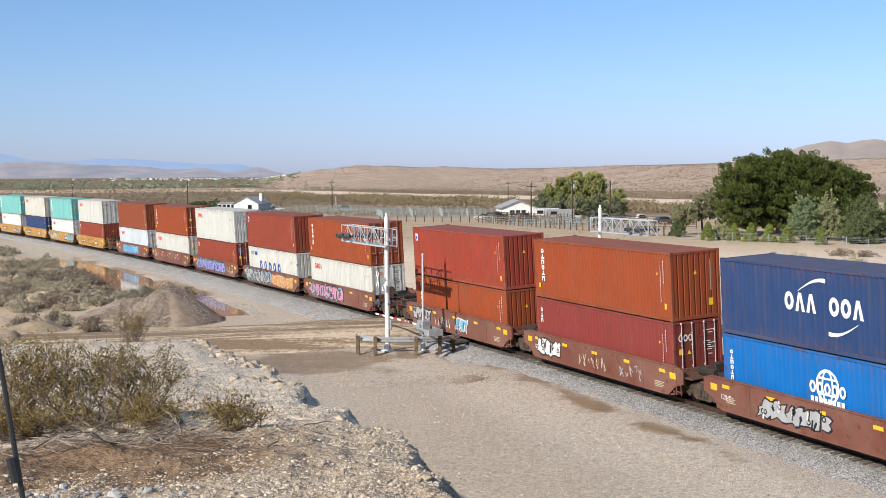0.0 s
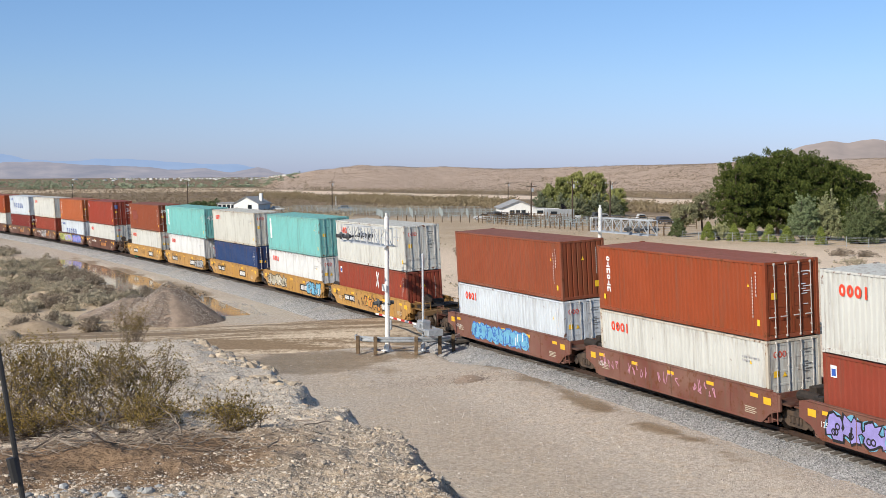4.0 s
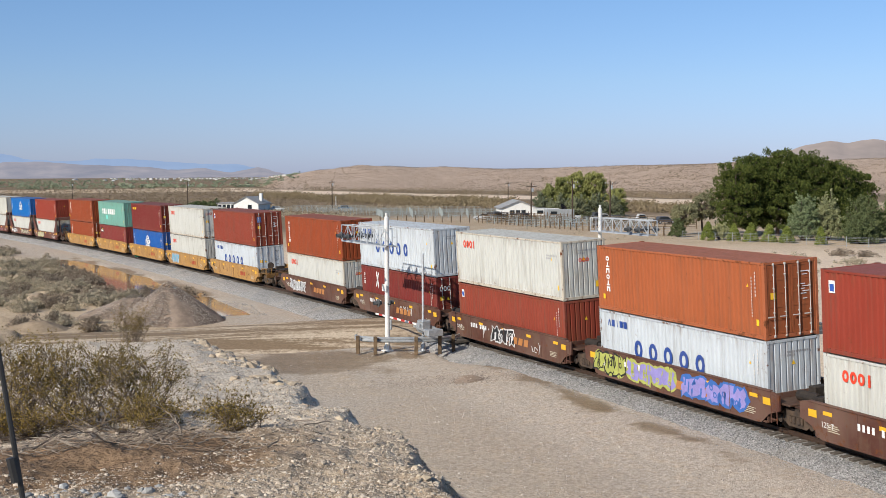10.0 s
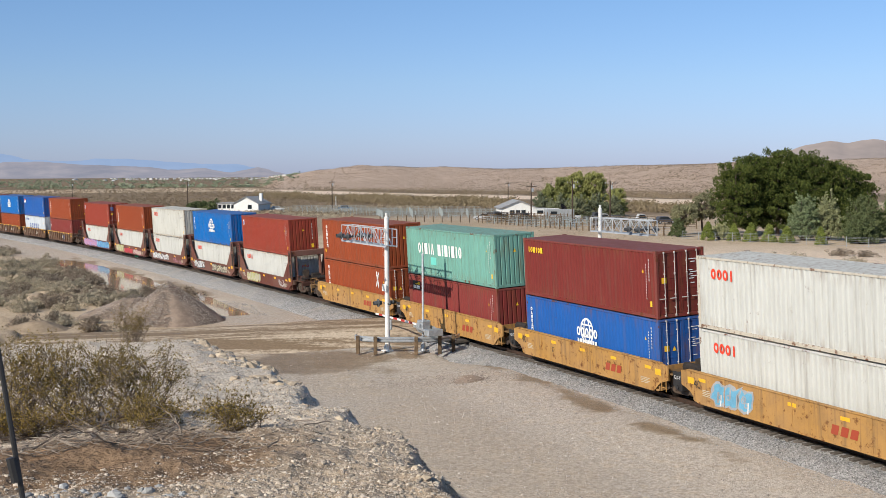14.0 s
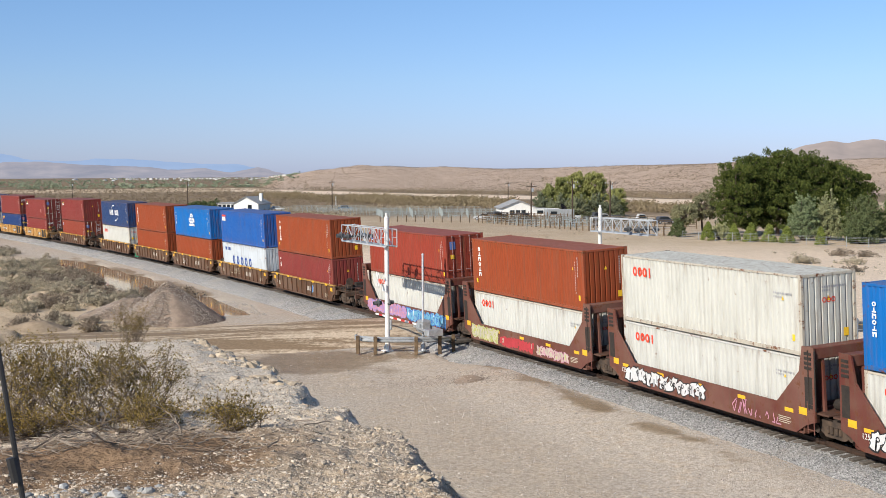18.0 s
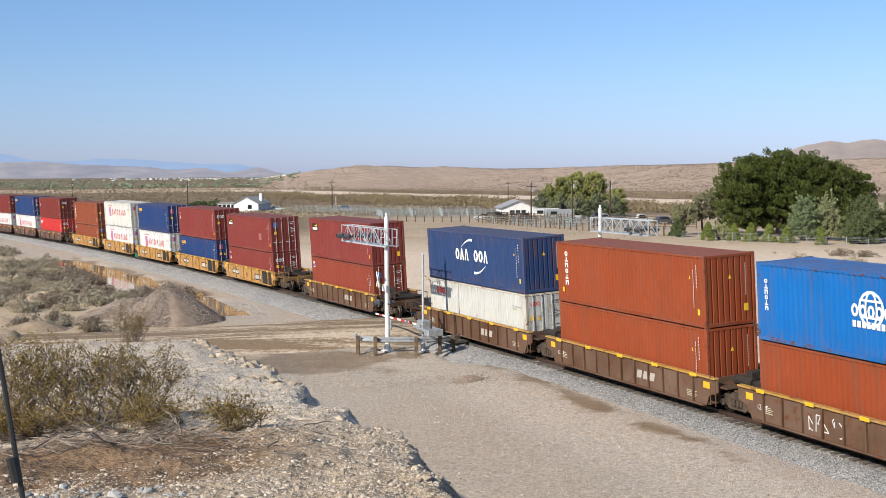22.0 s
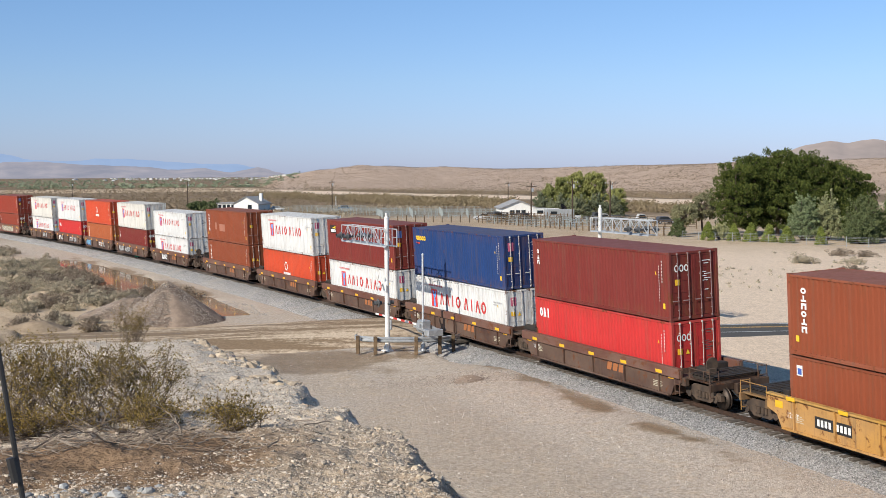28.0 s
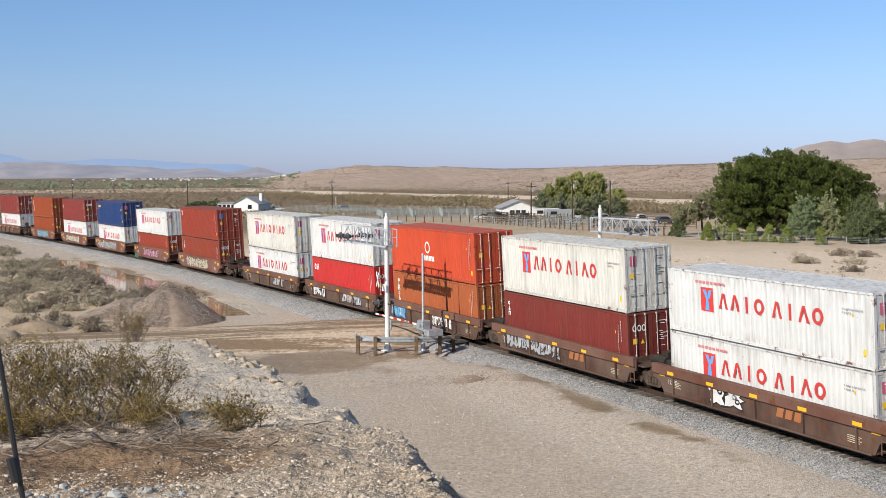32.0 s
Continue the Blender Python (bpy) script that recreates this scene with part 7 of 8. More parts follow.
rng = np.random.RandomState(9)
heap = thing("dead_branches", pose(0, 0, 0), "heap of bleached dead branches on the bank", "branches")
STICKS = [TWIG, plain("grey dead wood", (0.40, 0.335, 0.265), (0.20, 0.155, 0.12), 9.0, 0.95, 0.0, 30.0, 0.4, 0.01)]
for k in range(170):
    cx, cy = rng.normal(-3.6, 0.9), rng.normal(12.9, 0.45)
    if k % 5 == 0:
        cx, cy = rng.normal(-2.5, 0.35), rng.normal(12.3, 0.35)
    t = rng.uniform(0, math.tau)
    L = rng.uniform(0.2, 0.62) * (1.7 if k % 6 == 0 else 1.0)
    bm = bmesh.new()
    r = rng.uniform(0.0035, 0.010) * (1.5 if k % 9 == 0 else 1.0)
    z0 = gz(cx, cy)
    rise = rng.uniform(-0.05, 0.45) if k % 3 == 0 else rng.uniform(-0.05, 0.1)
    pts = [Vector((0, 0, 0))]
    for q in range(5):
        t += rng.normal() * 0.42
        pts.append(pts[-1] + Vector((math.cos(t), math.sin(t), rise + rng.normal() * 0.16)) * L / 5)
    for q in range(5):
        limb(bm, pts[q], pts[q + 1], r * (1 - q * 0.16), r * (0.84 - q * 0.16), 5)
        if q and rng.uniform() < 0.6:
            e = pts[q] + Vector((math.cos(t + 1.2), math.sin(t + 1.2), rng.uniform(0, 0.6))) * L * rng.uniform(0.15, 0.35)
            limb(bm, pts[q], e, r * 0.6, r * 0.25, 4)
    b = part("branch", bm, STICKS[k % 2], heap)
    b.matrix_basis = Matrix.Translation((cx, cy, z0 + 0.012 + (0.10 * rng.uniform(0, 1) ** 2)))
# fallen twigs and bark under the bush
n = 2000
X, Y = rng.normal(-3.4, 0.95, n), rng.normal(12.5, 0.75, n)
Z = height(X, Y) + rng.uniform(0.002, 0.02, n)
th, hl = rng.uniform(0, math.pi, n), rng.uniform(0.012, 0.06, n)
wd = rng.uniform(0.001, 0.0026, n)
ca, sa = np.cos(th), np.sin(th)
q = np.stack([np.stack([X + ca * hl * e - sa * wd * f, Y + sa * hl * e + ca * wd * f, Z + 0.0015 * f + 0.08 * hl * e], -1) for e, f in ((-1, -1), (1, -1), (1, 1), (-1, 1))], 1)
LITTER = leaf_material("fallen twigs", (0.15, 0.09, 0.055), (0.38, 0.27, 0.18), 0.95)
tagged(new("twig_litter", fast_mesh("twig_litter", q.reshape(-1, 3).tolist(), np.arange(n * 4).reshape(-1, 4).tolist(), LITTER)), "reddish brown twig litter under the bush", "litter", "", "stuff")


# ---- loose stones on the bank, and bigger lumps along its lip ----
def stones(name, pts, mat, seed, words, small=False):
    rng = np.random.RandomState(seed)
    t = (1 + 5 ** 0.5) / 2
    base = np.array([(-1, t, 0), (1, t, 0), (-1, -t, 0), (1, -t, 0), (0, -1, t), (0, 1, t), (0, -1, -t), (0, 1, -t), (t, 0, -1), (t, 0, 1), (-t, 0, -1), (-t, 0, 1)]) / math.hypot(1, t)
    tri = np.array([(0, 11, 5), (0, 5, 1), (0, 1, 7), (0, 7, 10), (0, 10, 11), (1, 5, 9), (5, 11, 4), (11, 10, 2), (10, 7, 6), (7, 1, 8), (3, 9, 4), (3, 4, 2), (3, 2, 6), (3, 6, 8), (3, 8, 9), (4, 9, 5), (2, 4, 11), (6, 2, 10), (8, 6, 7), (9, 8, 1)])
    if small:
        base = np.array([(1, 0, 0), (0, 1, 0), (-1, 0, 0), (0, -1, 0), (0, 0, 1), (0, 0, -1)], float)
        tri = np.array([(0, 1, 4), (1, 2, 4), (2, 3, 4), (3, 0, 4), (1, 0, 5), (2, 1, 5), (3, 2, 5), (0, 3, 5)])
    c = len(base)
    n = len(pts)
    P = np.array(pts)
    sc = P[:, 3][:, None] * rng.uniform(0.6, 1.3, (n, 3)) * np.array([1, 1, 0.7])
    V = base[None] * rng.uniform(0.75, 1.2, (n, c, 1)) * sc[:, None]
    a = rng.uniform(0, math.tau, n)
    ca, sa = np.cos(a)[:, None], np.sin(a)[:, None]
    X = V[..., 0] * ca - V[..., 1] * sa
    Y = V[..., 0] * sa + V[..., 1] * ca
    V = np.stack([X, Y, V[..., 2]], -1) + P[:, None, :3]
    F = tri[None] + (np.arange(n) * c)[:, None, None]
    return tagged(new(name, fast_mesh(name, V.reshape(-1, 3).tolist(), F.reshape(-1, 3).tolist(), mat)), words, "stones", "", "stuff")


def stone_material(name, a, b, c):
    n = Nodes(name, 0.92, 0.0, 0.25)
    geo = n.t.nodes.new("ShaderNodeNewGeometry")
    col = n.mix(geo.outputs["Random Per Island"], lin(a), lin(b))
    col = n.mix(n.ramp(n.noise(25.0), 0.4, 0.7), col, lin(c))
    n.color(col)
    n.bump(n.noise(60.0), 0.4, 0.01)
    return n.mat


STONE = stone_material("bank stones", (0.13, 0.105, 0.08), (0.65, 0.56, 0.455), (0.42, 0.345, 0.265))
ROCK = stone_material("pale earth lumps", (0.32, 0.255, 0.18), (0.54, 0.45, 0.34), (0.42, 0.335, 0.245))
PEBBLE = stone_material("grey crushed stone", (0.10, 0.097, 0.093), (0.50, 0.485, 0.465), (0.29, 0.278, 0.265))
GRAVELP = stone_material("pile gravel", (0.13, 0.105, 0.09), (0.50, 0.43, 0.37), (0.30, 0.245, 0.2))
SERVICE = stone_material("service track gravel", (0.16, 0.14, 0.125), (0.58, 0.52, 0.46), (0.36, 0.315, 0.275))

rng = np.random.RandomState(12)
D = 8.2 * np.exp(rng.uniform(0, 1, 110000) ** 1.05 * math.log(44 / 8.2))
A = rng.uniform(-20.5, 6, 110000)
X, Y = D * np.sin(np.radians(A)), D * np.cos(np.radians(A))
ok = (X < np.interp(Y, EDGE_Y, EDGE_X) + 0.4) & (fbm(X / 0.8, Y / 0.8, 71) + 0.3 * rng.uniform(0, 1, 110000) > 0.50) & (np.exp(-(((X + 3.3) / 1.5) ** 2 + ((Y - 12.3) / 1.3) ** 2) ** 1.6) + 0.35 * rng.uniform(0, 1, 110000) < 0.72)
X, Y, D = X[ok], Y[ok], D[ok]
Zs = height(X, Y)
size = 0.0028 + 0.0032 * rng.pareto(1.9, len(X)).clip(0, 6) + 0.00034 * D
pts = np.stack([X, Y, Zs + size * 0.15, size], -1)
coarse = size > 0.011
stones("bank_gravel", pts[~coarse].tolist(), STONE, 13, "tan and grey gravel strewn over the bank", True)
stones("bank_stones", pts[coarse].tolist(), STONE, 18, "small tan stones strewn over the bank")
GREYROCK = stone_material("grey bank rock", (0.20, 0.205, 0.205), (0.46, 0.455, 0.44), (0.33, 0.32, 0.30))
Xr, Yr = rng.normal(-2.75, 0.50, 90), rng.normal(9.55, 0.30, 90)
sr = 0.016 + 0.014 * rng.pareto(2.0, 90).clip(0, 3)
stones("grey_rocks", np.stack([Xr, Yr, height(Xr, Yr) + sr * 0.2, sr], -1).tolist(), GREYROCK, 24, "blue-grey rocks lying on the stony bank")
Yl = rng.uniform(8.5, 44, 2600)
Xl = np.interp(Yl, EDGE_Y, EDGE_X) + rng.normal(-0.12, 0.38, 2600)
keep = fbm(Xl / 1.5, Yl / 1.5, 73) > 0.42
Xl, Yl = Xl[keep], Yl[keep]
Zl = height(Xl, Yl)
sz = rng.uniform(0.010, 0.034, len(Xl)) * (1 + 2.2 * (rng.uniform(0, 1, len(Xl)) > 0.93)) * np.clip(Yl / 18, 0.7, 1.6)
stones("earth_lumps", np.stack([Xl, Yl, Zl, sz], -1).tolist(), ROCK, 14, "pale crumbled earth lumps along the bank's lip")
# crushed stone spilled along the ballast's near foot
DG = rng.uniform(22, 72, 52000)
AG = rng.uniform(-0.22, 0.36, 52000)
XG, YG = DG * AG, DG
UG, _ = lateral(XG, YG)
ZG = height(XG, YG)
ok = (UG > 4.4) & (ZG < 0.5) & (fbm(XG / 3, YG / 3, 74) + 0.35 * rng.uniform(0, 1, 52000) > 0.52)
XG, YG, ZG = XG[ok], YG[ok], ZG[ok]
sg = 0.010 + 0.013 * rng.pareto(2.4, len(XG)).clip(0, 3.5)
stones("service_gravel", np.stack([XG, YG, ZG + sg * 0.2, sg], -1).tolist(), SERVICE, 17, "loose gravel scattered on the service track", True)
XR, YR = rng.normal(0.2, 1.9, 1500), rng.normal(60.7, 0.9, 1500)
stones("mound_gravel", np.stack([XR, YR, height(XR, YR) + 0.01 + 0.25 * np.exp(-((XR - 1.18) / 0.6) ** 2 - ((YR - 60.2) / 0.5) ** 2), rng.uniform(0.015, 0.05, 1500)], -1).tolist(), GRAVELP, 19, "reddish brown gravel spilled on the service track", True)
S_ = rng.uniform(-46, 30, 14000)
U_ = rng.uniform(1.4, np.interp(S_, (-12, -4), (3.5, 6.2)), 14000)
pts = []
gz_fast = lambda q: np.interp(q, (-14, -7), (-0.53, -0.92))
for s_, u_ in zip(S_, U_):
    x, y, z = on_track(s_, u_, np.interp(u_, (1.25, 1.6, 2.1, 2.7, 3.3, 3.9, 6.5), (-0.19, -0.215, -0.28, -0.43, -0.65, -0.9, -0.9)))
    pts.append((x, y, max(z, gz_fast(s_)), 0.014 + 0.02 * abs(math.sin(s_ * 91.7 + u_ * 13))))
stones("ballast_stones", pts, PEBBLE, 15, "loose grey crushed stone beside the track")


# ---- gravel heap, mud pool, dirt mounds ----
def heap_mesh(name, x, y, r, tall, mat, seed, words, ratio=1.0):
    n, m = 26, 54
    faces = []
    q, t = np.meshgrid(np.linspace(0, 1, n + 1), np.arange(m) * math.tau / m, indexing="ij")
    rr = r * q * (1 + 0.16 * (vnoise(3 + 2.2 * np.cos(t), seed + 2.2 * np.sin(t), seed) - 0.5))
    px, py = x + rr * np.cos(t) * ratio, y + rr * np.sin(t)
    h = tall * (1 - q) ** 0.92 * (1 - 0.18 * np.exp(-(q * 6) ** 2))
    h = h + 0.12 * (fbm(px / 0.7, py / 0.7, seed) - 0.5) * (q < 0.98)
    verts = np.stack([px, py, height(px, py) - 0.12 * q + h], -1).reshape(-1, 3).tolist()
    for i in range(n):
        for j in range(m):
            faces.append((i * m + j, (i + 1) * m + j, (i + 1) * m + (j + 1) % m, i * m + (j + 1) % m))
    return tagged(new(name, fast_mesh(name, verts, faces, mat, True)), words, "heap")


HEAPM = plain("gravel heap fines", (0.33, 0.25, 0.19), (0.22, 0.165, 0.125), 2.0, 0.95, 0.0, 12.0, 0.9, 0.05)
heap_mesh("stone_mound", -19.3, 87.2, 3.95, 2.65, HEAPM, 5, "heap of dark brown gravel by the railway", 1.0)
heap_mesh("stone_mound", -22.6, 90.5, 3.6, 1.5, HEAPM, 8, "low heap of brown gravel beside a larger one", 1.15)
heap_mesh("stone_mound", 1.18, 60.2, 0.85, 0.34, HEAPM, 6, "small low pile of reddish gravel", 1.3)
heap_mesh("dirt_mound", -27.0, 82.5, 1.8, 0.75, plain("bare brown dirt", (0.34, 0.26, 0.18), (0.24, 0.18, 0.12), 1.5, 0.95, 0.0, 12.0, 0.7, 0.04), 7, "bare brown dirt mound among brush", 1.4)
k = np.arange(11000)
t, q = rng.uniform(0, math.tau, 11000), np.sqrt(rng.uniform(0, 1, 11000))
big = k % 3 > 0
px = np.where(big, -19.3, -22.6) + np.where(big, 4.0, 3.6 * 1.15) * q * np.cos(t)
py = np.where(big, 87.2, 90.5) + np.where(big, 4.0, 3.6) * q * np.sin(t)
pts = np.stack([px, py, height(px, py) - 0.12 * q + np.where(big, 2.65, 1.5) * (1 - q) ** 0.92, rng.uniform(0.03, 0.07, 11000)], -1).tolist()
stones("heap_gravel", pts, GRAVELP, 16, "dark brown gravel lying on the heap", True)


def water_material():
    n = Nodes("muddy water", 0.06, 0.0, 0.16)
    n.color(n.mix(n.ramp(n.noise(0.35), 0.35, 0.65), lin((0.36, 0.265, 0.175)), lin((0.29, 0.205, 0.13))))
    n.bump(n.noise(3.0, 3.0), 0.02, 0.006)
    n.bsdf.inputs["IOR"].default_value = 1.33
    return n.mat


def pool(name, s0, s1, u_in, u_out, mat, z, words):
    """A long irregular pool between the ballast and the flat."""
    ss = np.linspace(s0, s1, 60)
    verts, faces = [], []
    for i, s in enumerate(ss):
        q = i / 59
        env = math.sin(math.pi * min(1, max(0, q))) ** 0.45
        wob = (fbm(np.array([s / 5.0]), np.array([0.3]), 91)[0] - 0.5) * 1.2
        mid = (u_in + u_out) / 2 + wob
        half = max(0.02, (u_out - u_in) / 2 * env * (0.75 + 0.5 * fbm(np.array([s / 7.0]), np.array([4.3]), 92)[0]))
        for w in (-1, 0, 1):
            x, y, zz, h = line(s)
            u = mid + w * half
            verts.append((x - math.cos(h) * u, y - math.sin(h) * u, z))
    for i in range(59):
        for c in range(2):
            faces.append((i * 3 + c, (i + 1) * 3 + c, (i + 1) * 3 + c + 1, i * 3 + c + 1))
    return tagged(new(name, fast_mesh(name, verts, faces, mat)), words, "water", "", "structure")


MUDWATER = water_material()
pool("water", 13.0, 94.0, 4.9, 12.6, MUDWATER, -1.0, "brown muddy rain water standing beside the ballast")


# ---- farm, fences, poles and distance beyond the railway ----
def fence_line(name, a, b, spacing, tall, wires, post_r, mat, words, group, cat="fence", wire_r=0.012, mesh_net=False):
    ob = thing(name, None, words, cat, group)
    a, b = Vector(a), Vector(b)
    n = max(2, int((b - a).length / spacing))
    tops = []
    for k in range(n + 1):
        q = a.lerp(b, k / n)
        z = gz(q.x, q.y)
        bm = bmesh.new()
        rod(bm, (q.x, q.y, z - 0.1), (q.x, q.y, z + tall * (0.94 + 0.1 * math.sin(k * 5.1))), post_r, post_r * 0.9, 6)
        part("post", bm, mat, ob)
        tops.append((q.x, q.y, z))
    for w in wires:
        bm = bmesh.new()
        for p0, p1 in zip(tops[:-1], tops[1:]):
            rod(bm, (p0[0], p0[1], p0[2] + w), (p1[0], p1[1], p1[2] + w), wire_r, None, 4, False)
        bmesh.ops.remove_doubles(bm, verts=bm.verts[:], dist=wire_r * 0.9)
        part("rail" if wire_r > 0.02 else "wire", bm, mat if wire_r > 0.02 else GALV, ob)
    return ob


fence_line("corral_fence", (-13.5, 268), (7.5, 262), 1.9, 1.5, (0.5, 0.9, 1.3), 0.12, TIMBER, "brown timber post fence with wire round the corral", "corral fences", "fence", 0.02)
fence_line("corral_fence", (7.5, 262), (22.1, 226), 1.9, 1.6, (0.5, 0.9, 1.35), 0.13, TIMBER, "brown timber post fence with wire round the corral", "corral fences", "fence", 0.02)
fence_line("corral_fence", (22.1, 226), (36.5, 199), 1.8, 1.55, (0.5, 0.9, 1.35), 0.13, TIMBER, "brown timber post fence with wire round the corral", "corral fences", "fence", 0.02)
fence_line("corral_fence", (8.5, 270), (23.0, 242), 0.85, 2.0, (0.4, 0.8, 1.2, 1.6), 0.10, TIMBER, "close-set brown timber corral fence", "corral fences", "fence", 0.05)
fence_line("corral_fence", (13.0, 278), (27.0, 256), 1.1, 2.0, (0.4, 0.8, 1.2, 1.6), 0.10, TIMBER, "close-set brown timber corral fence", "corral fences", "fence", 0.05)
fence_line("corral_fence", (24.0, 246), (42.0, 246), 1.6, 1.7, (0.4, 0.8, 1.2, 1.6), 0.09, TIMBER, "brown rail fence of the yard", "corral fences", "fence", 0.045)
fence_line("corral_fence", (28.0, 232), (46.0, 226), 1.8, 1.6, (0.4, 0.8, 1.2, 1.5), 0.10, TIMBER, "brown rail fence of the yard", "corral fences", "fence", 0.04)
STEELPEN = plain("grey green pen steel", (0.40, 0.45, 0.45), (0.26, 0.28, 0.27), 3.0, 0.5, 0.4)
for k, (x0, y0, x1, y1) in enumerate(((-14, 292, 12, 290), (-15, 305, 14, 303), (-17, 320, 14, 318), (-20, 336, 10, 334), (-14, 292, -17, 322), (-7, 292, -9, 336), (0, 291, -1, 334), (6, 291, 6, 320), (12, 290, 14, 318), (-46, 350, -18, 338), (-34, 338, -14, 310), (-44, 364, -22, 356), (9, 254, 38, 249), (13, 245, 40, 239), (16, 237, 38, 231), (21, 254, 25, 233), (30, 252, 33, 232))):
    fence_line("pen_panel", (x0, y0), (x1, y1), 1.5, 1.7, (0.3, 0.6, 0.9, 1.2, 1.55), 0.075, STEELPEN, "grey steel pipe panels of the cattle pens", "cattle pens", "pen", 0.032)
fence_line("wire_fence", (36.5, 190), (54.3, 167.5), 3.0, 1.35, (0.15, 0.4, 0.65, 0.9, 1.15, 1.3), 0.04, GALV, "low chain-link fence before the pines", "wire fences", "fence", 0.012)
fence_line("wire_fence", (54.3, 167.5), (70.0, 152), 3.0, 1.35, (0.15, 0.4, 0.65, 0.9, 1.15, 1.3), 0.04, GALV, "low chain-link fence by the bushes", "wire fences", "fence", 0.012)


def gable_house(m, L, W, H, R, words, windows, chimney=None, wing=None):
    """A white gabled house: walls, roof slabs, windows, door."""
    ob = thing("farm_house", m, words, "house", "white houses")
    bm = bmesh.new()
    pts = [(-W / 2, -0.3), (W / 2, -0.3), (W / 2, H), (0, H + R), (-W / 2, H)]
    prism(bm, pts, 0, L)
    part("wall", bm, WHITEPAINT, ob, "white painted walls")
    for s in (-1, 1):
        bm = bmesh.new()
        prism(bm, [(0, H + R + 0.02), (s * (W / 2 + 0.45), H - 0.45 * R / (W / 2) + 0.02), (s * (W / 2 + 0.45), H - 0.45 * R / (W / 2) + 0.17), (0, H + R + 0.19)], -0.4, L + 0.4)
        part("roof", bm, ROOFMAT, ob, "grey shingle roof slope")
    for x, z, w, h in windows:
        bm = bmesh.new()
        box(bm, x - w / 2 - 0.08, x + w / 2 + 0.08, -0.06, -0.01, z - 0.08, z + h + 0.08)
        fr = part("window", bm, WHITEP, ob)
        bm = bmesh.new()
        box(bm, x - w / 2, x + w / 2, -0.09, -0.06, z, z + h)
        part("pane", bm, GLASSY, fr)
    if chimney:
        bm = bmesh.new()
        box(bm, chimney[0] - 0.4, chimney[0] + 0.4, chimney[1] - 0.4, chimney[1] + 0.4, H, H + R + 1.0, 0.03)
        part("chimney", bm, WHITEPAINT, ob)
    if wing:
        bm = bmesh.new()
        box(bm, *wing[0])
        part("wing", bm, WHITEPAINT, ob)
        bm = bmesh.new()
        x0, x1, y0, y1, z0, z1 = wing[0]
        box(bm, x0 - 0.3, x1 + 0.3, y0 - 0.4, y1 + 0.3, z1, z1 + 0.25, 0.04)
        part("wing_roof", bm, ROOFMAT, ob)
        for k in range(wing[1]):
            a = x0 + (x1 - x0) * (k + 0.5) / wing[1]
            bm = bmesh.new()
            box(bm, a - 0.5, a + 0.5, y0 - 0.05, y0 - 0.01, 1.0, 2.1)
            part("window", bm, GLASSY, ob)
    return ob


gable_house(pose(-56.5, 358, gz(-56.5, 358), 0, 0, -14), 9.0, 7.6, 2.4, 1.9, "white gabled house with a chimney and low wing", ((1.2, 0.9, 1.2, 1.2),), (2.6, 5.0), ((-9.2, -3.8, 1.0, 7.0, -0.3, 2.4), 4))
gable_house(pose(17.6, 287, gz(17.6, 287), 0, 0, 4), 12.0, 8.0, 2.4, 1.6, "white gabled farm house with grey roof", ((-1.6, 1.1, 1.0, 0.8), (-0.3, 1.1, 1.0, 0.8), (1.0, 1.1, 1.0, 0.8)), None, ((4.0, 8.6, 2.0, 9.0, -0.3, 2.1), 2))


def pole(x, y, tall, words, arm=True, mat=None, r=0.17):
    z = gz(x, y)
    ob = thing("utility_pole", pose(x, y, z, 0, 0, 15 * math.sin(x)), words, "utility pole", "utility poles")
    bm = bmesh.new()
    rod(bm, (0, 0, -0.2), (0, 0, tall), r, r * 0.7, 8)
    part("pole", bm, mat or WOODPOLE, ob)
    if arm:
        bm = bmesh.new()
        box(bm, -1.1, 1.1, -0.07, 0.07, tall - 0.75, tall - 0.6)
        part("crossarm", bm, WOODPOLE, ob)
        for dx in (-1.0, -0.45, 0.45, 1.0):
            bm = bmesh.new()
            rod(bm, (dx, 0, tall - 0.6), (dx, 0, tall - 0.35), 0.06, 0.04, 6)
            part("insulator", bm, GALV, ob)
        bm = bmesh.new()
        rod(bm, (0.3, -0.15, tall - 1.7), (0.3, -0.15, tall - 0.95), 0.19, None, 8)
        part("transformer", bm, GALV, ob)


for x, y, tall, arm in ((-32.8, 370, 8.9, 1), (22.7, 433, 8.2, 1), (17.3, 244, 8.3, 1), (24.9, 239.5, 9.0, 1), (32.2, 240, 8.8, 1), (-133, 448, 9.0, 1), (-91.6, 448, 9.0, 1)):
    pole(x, y, tall, "dark wooden utility pole with a crossarm", arm)
pole(-31.0, 362, 4.2, "short white pipe post by the pens", False, WHITEP, 0.12)


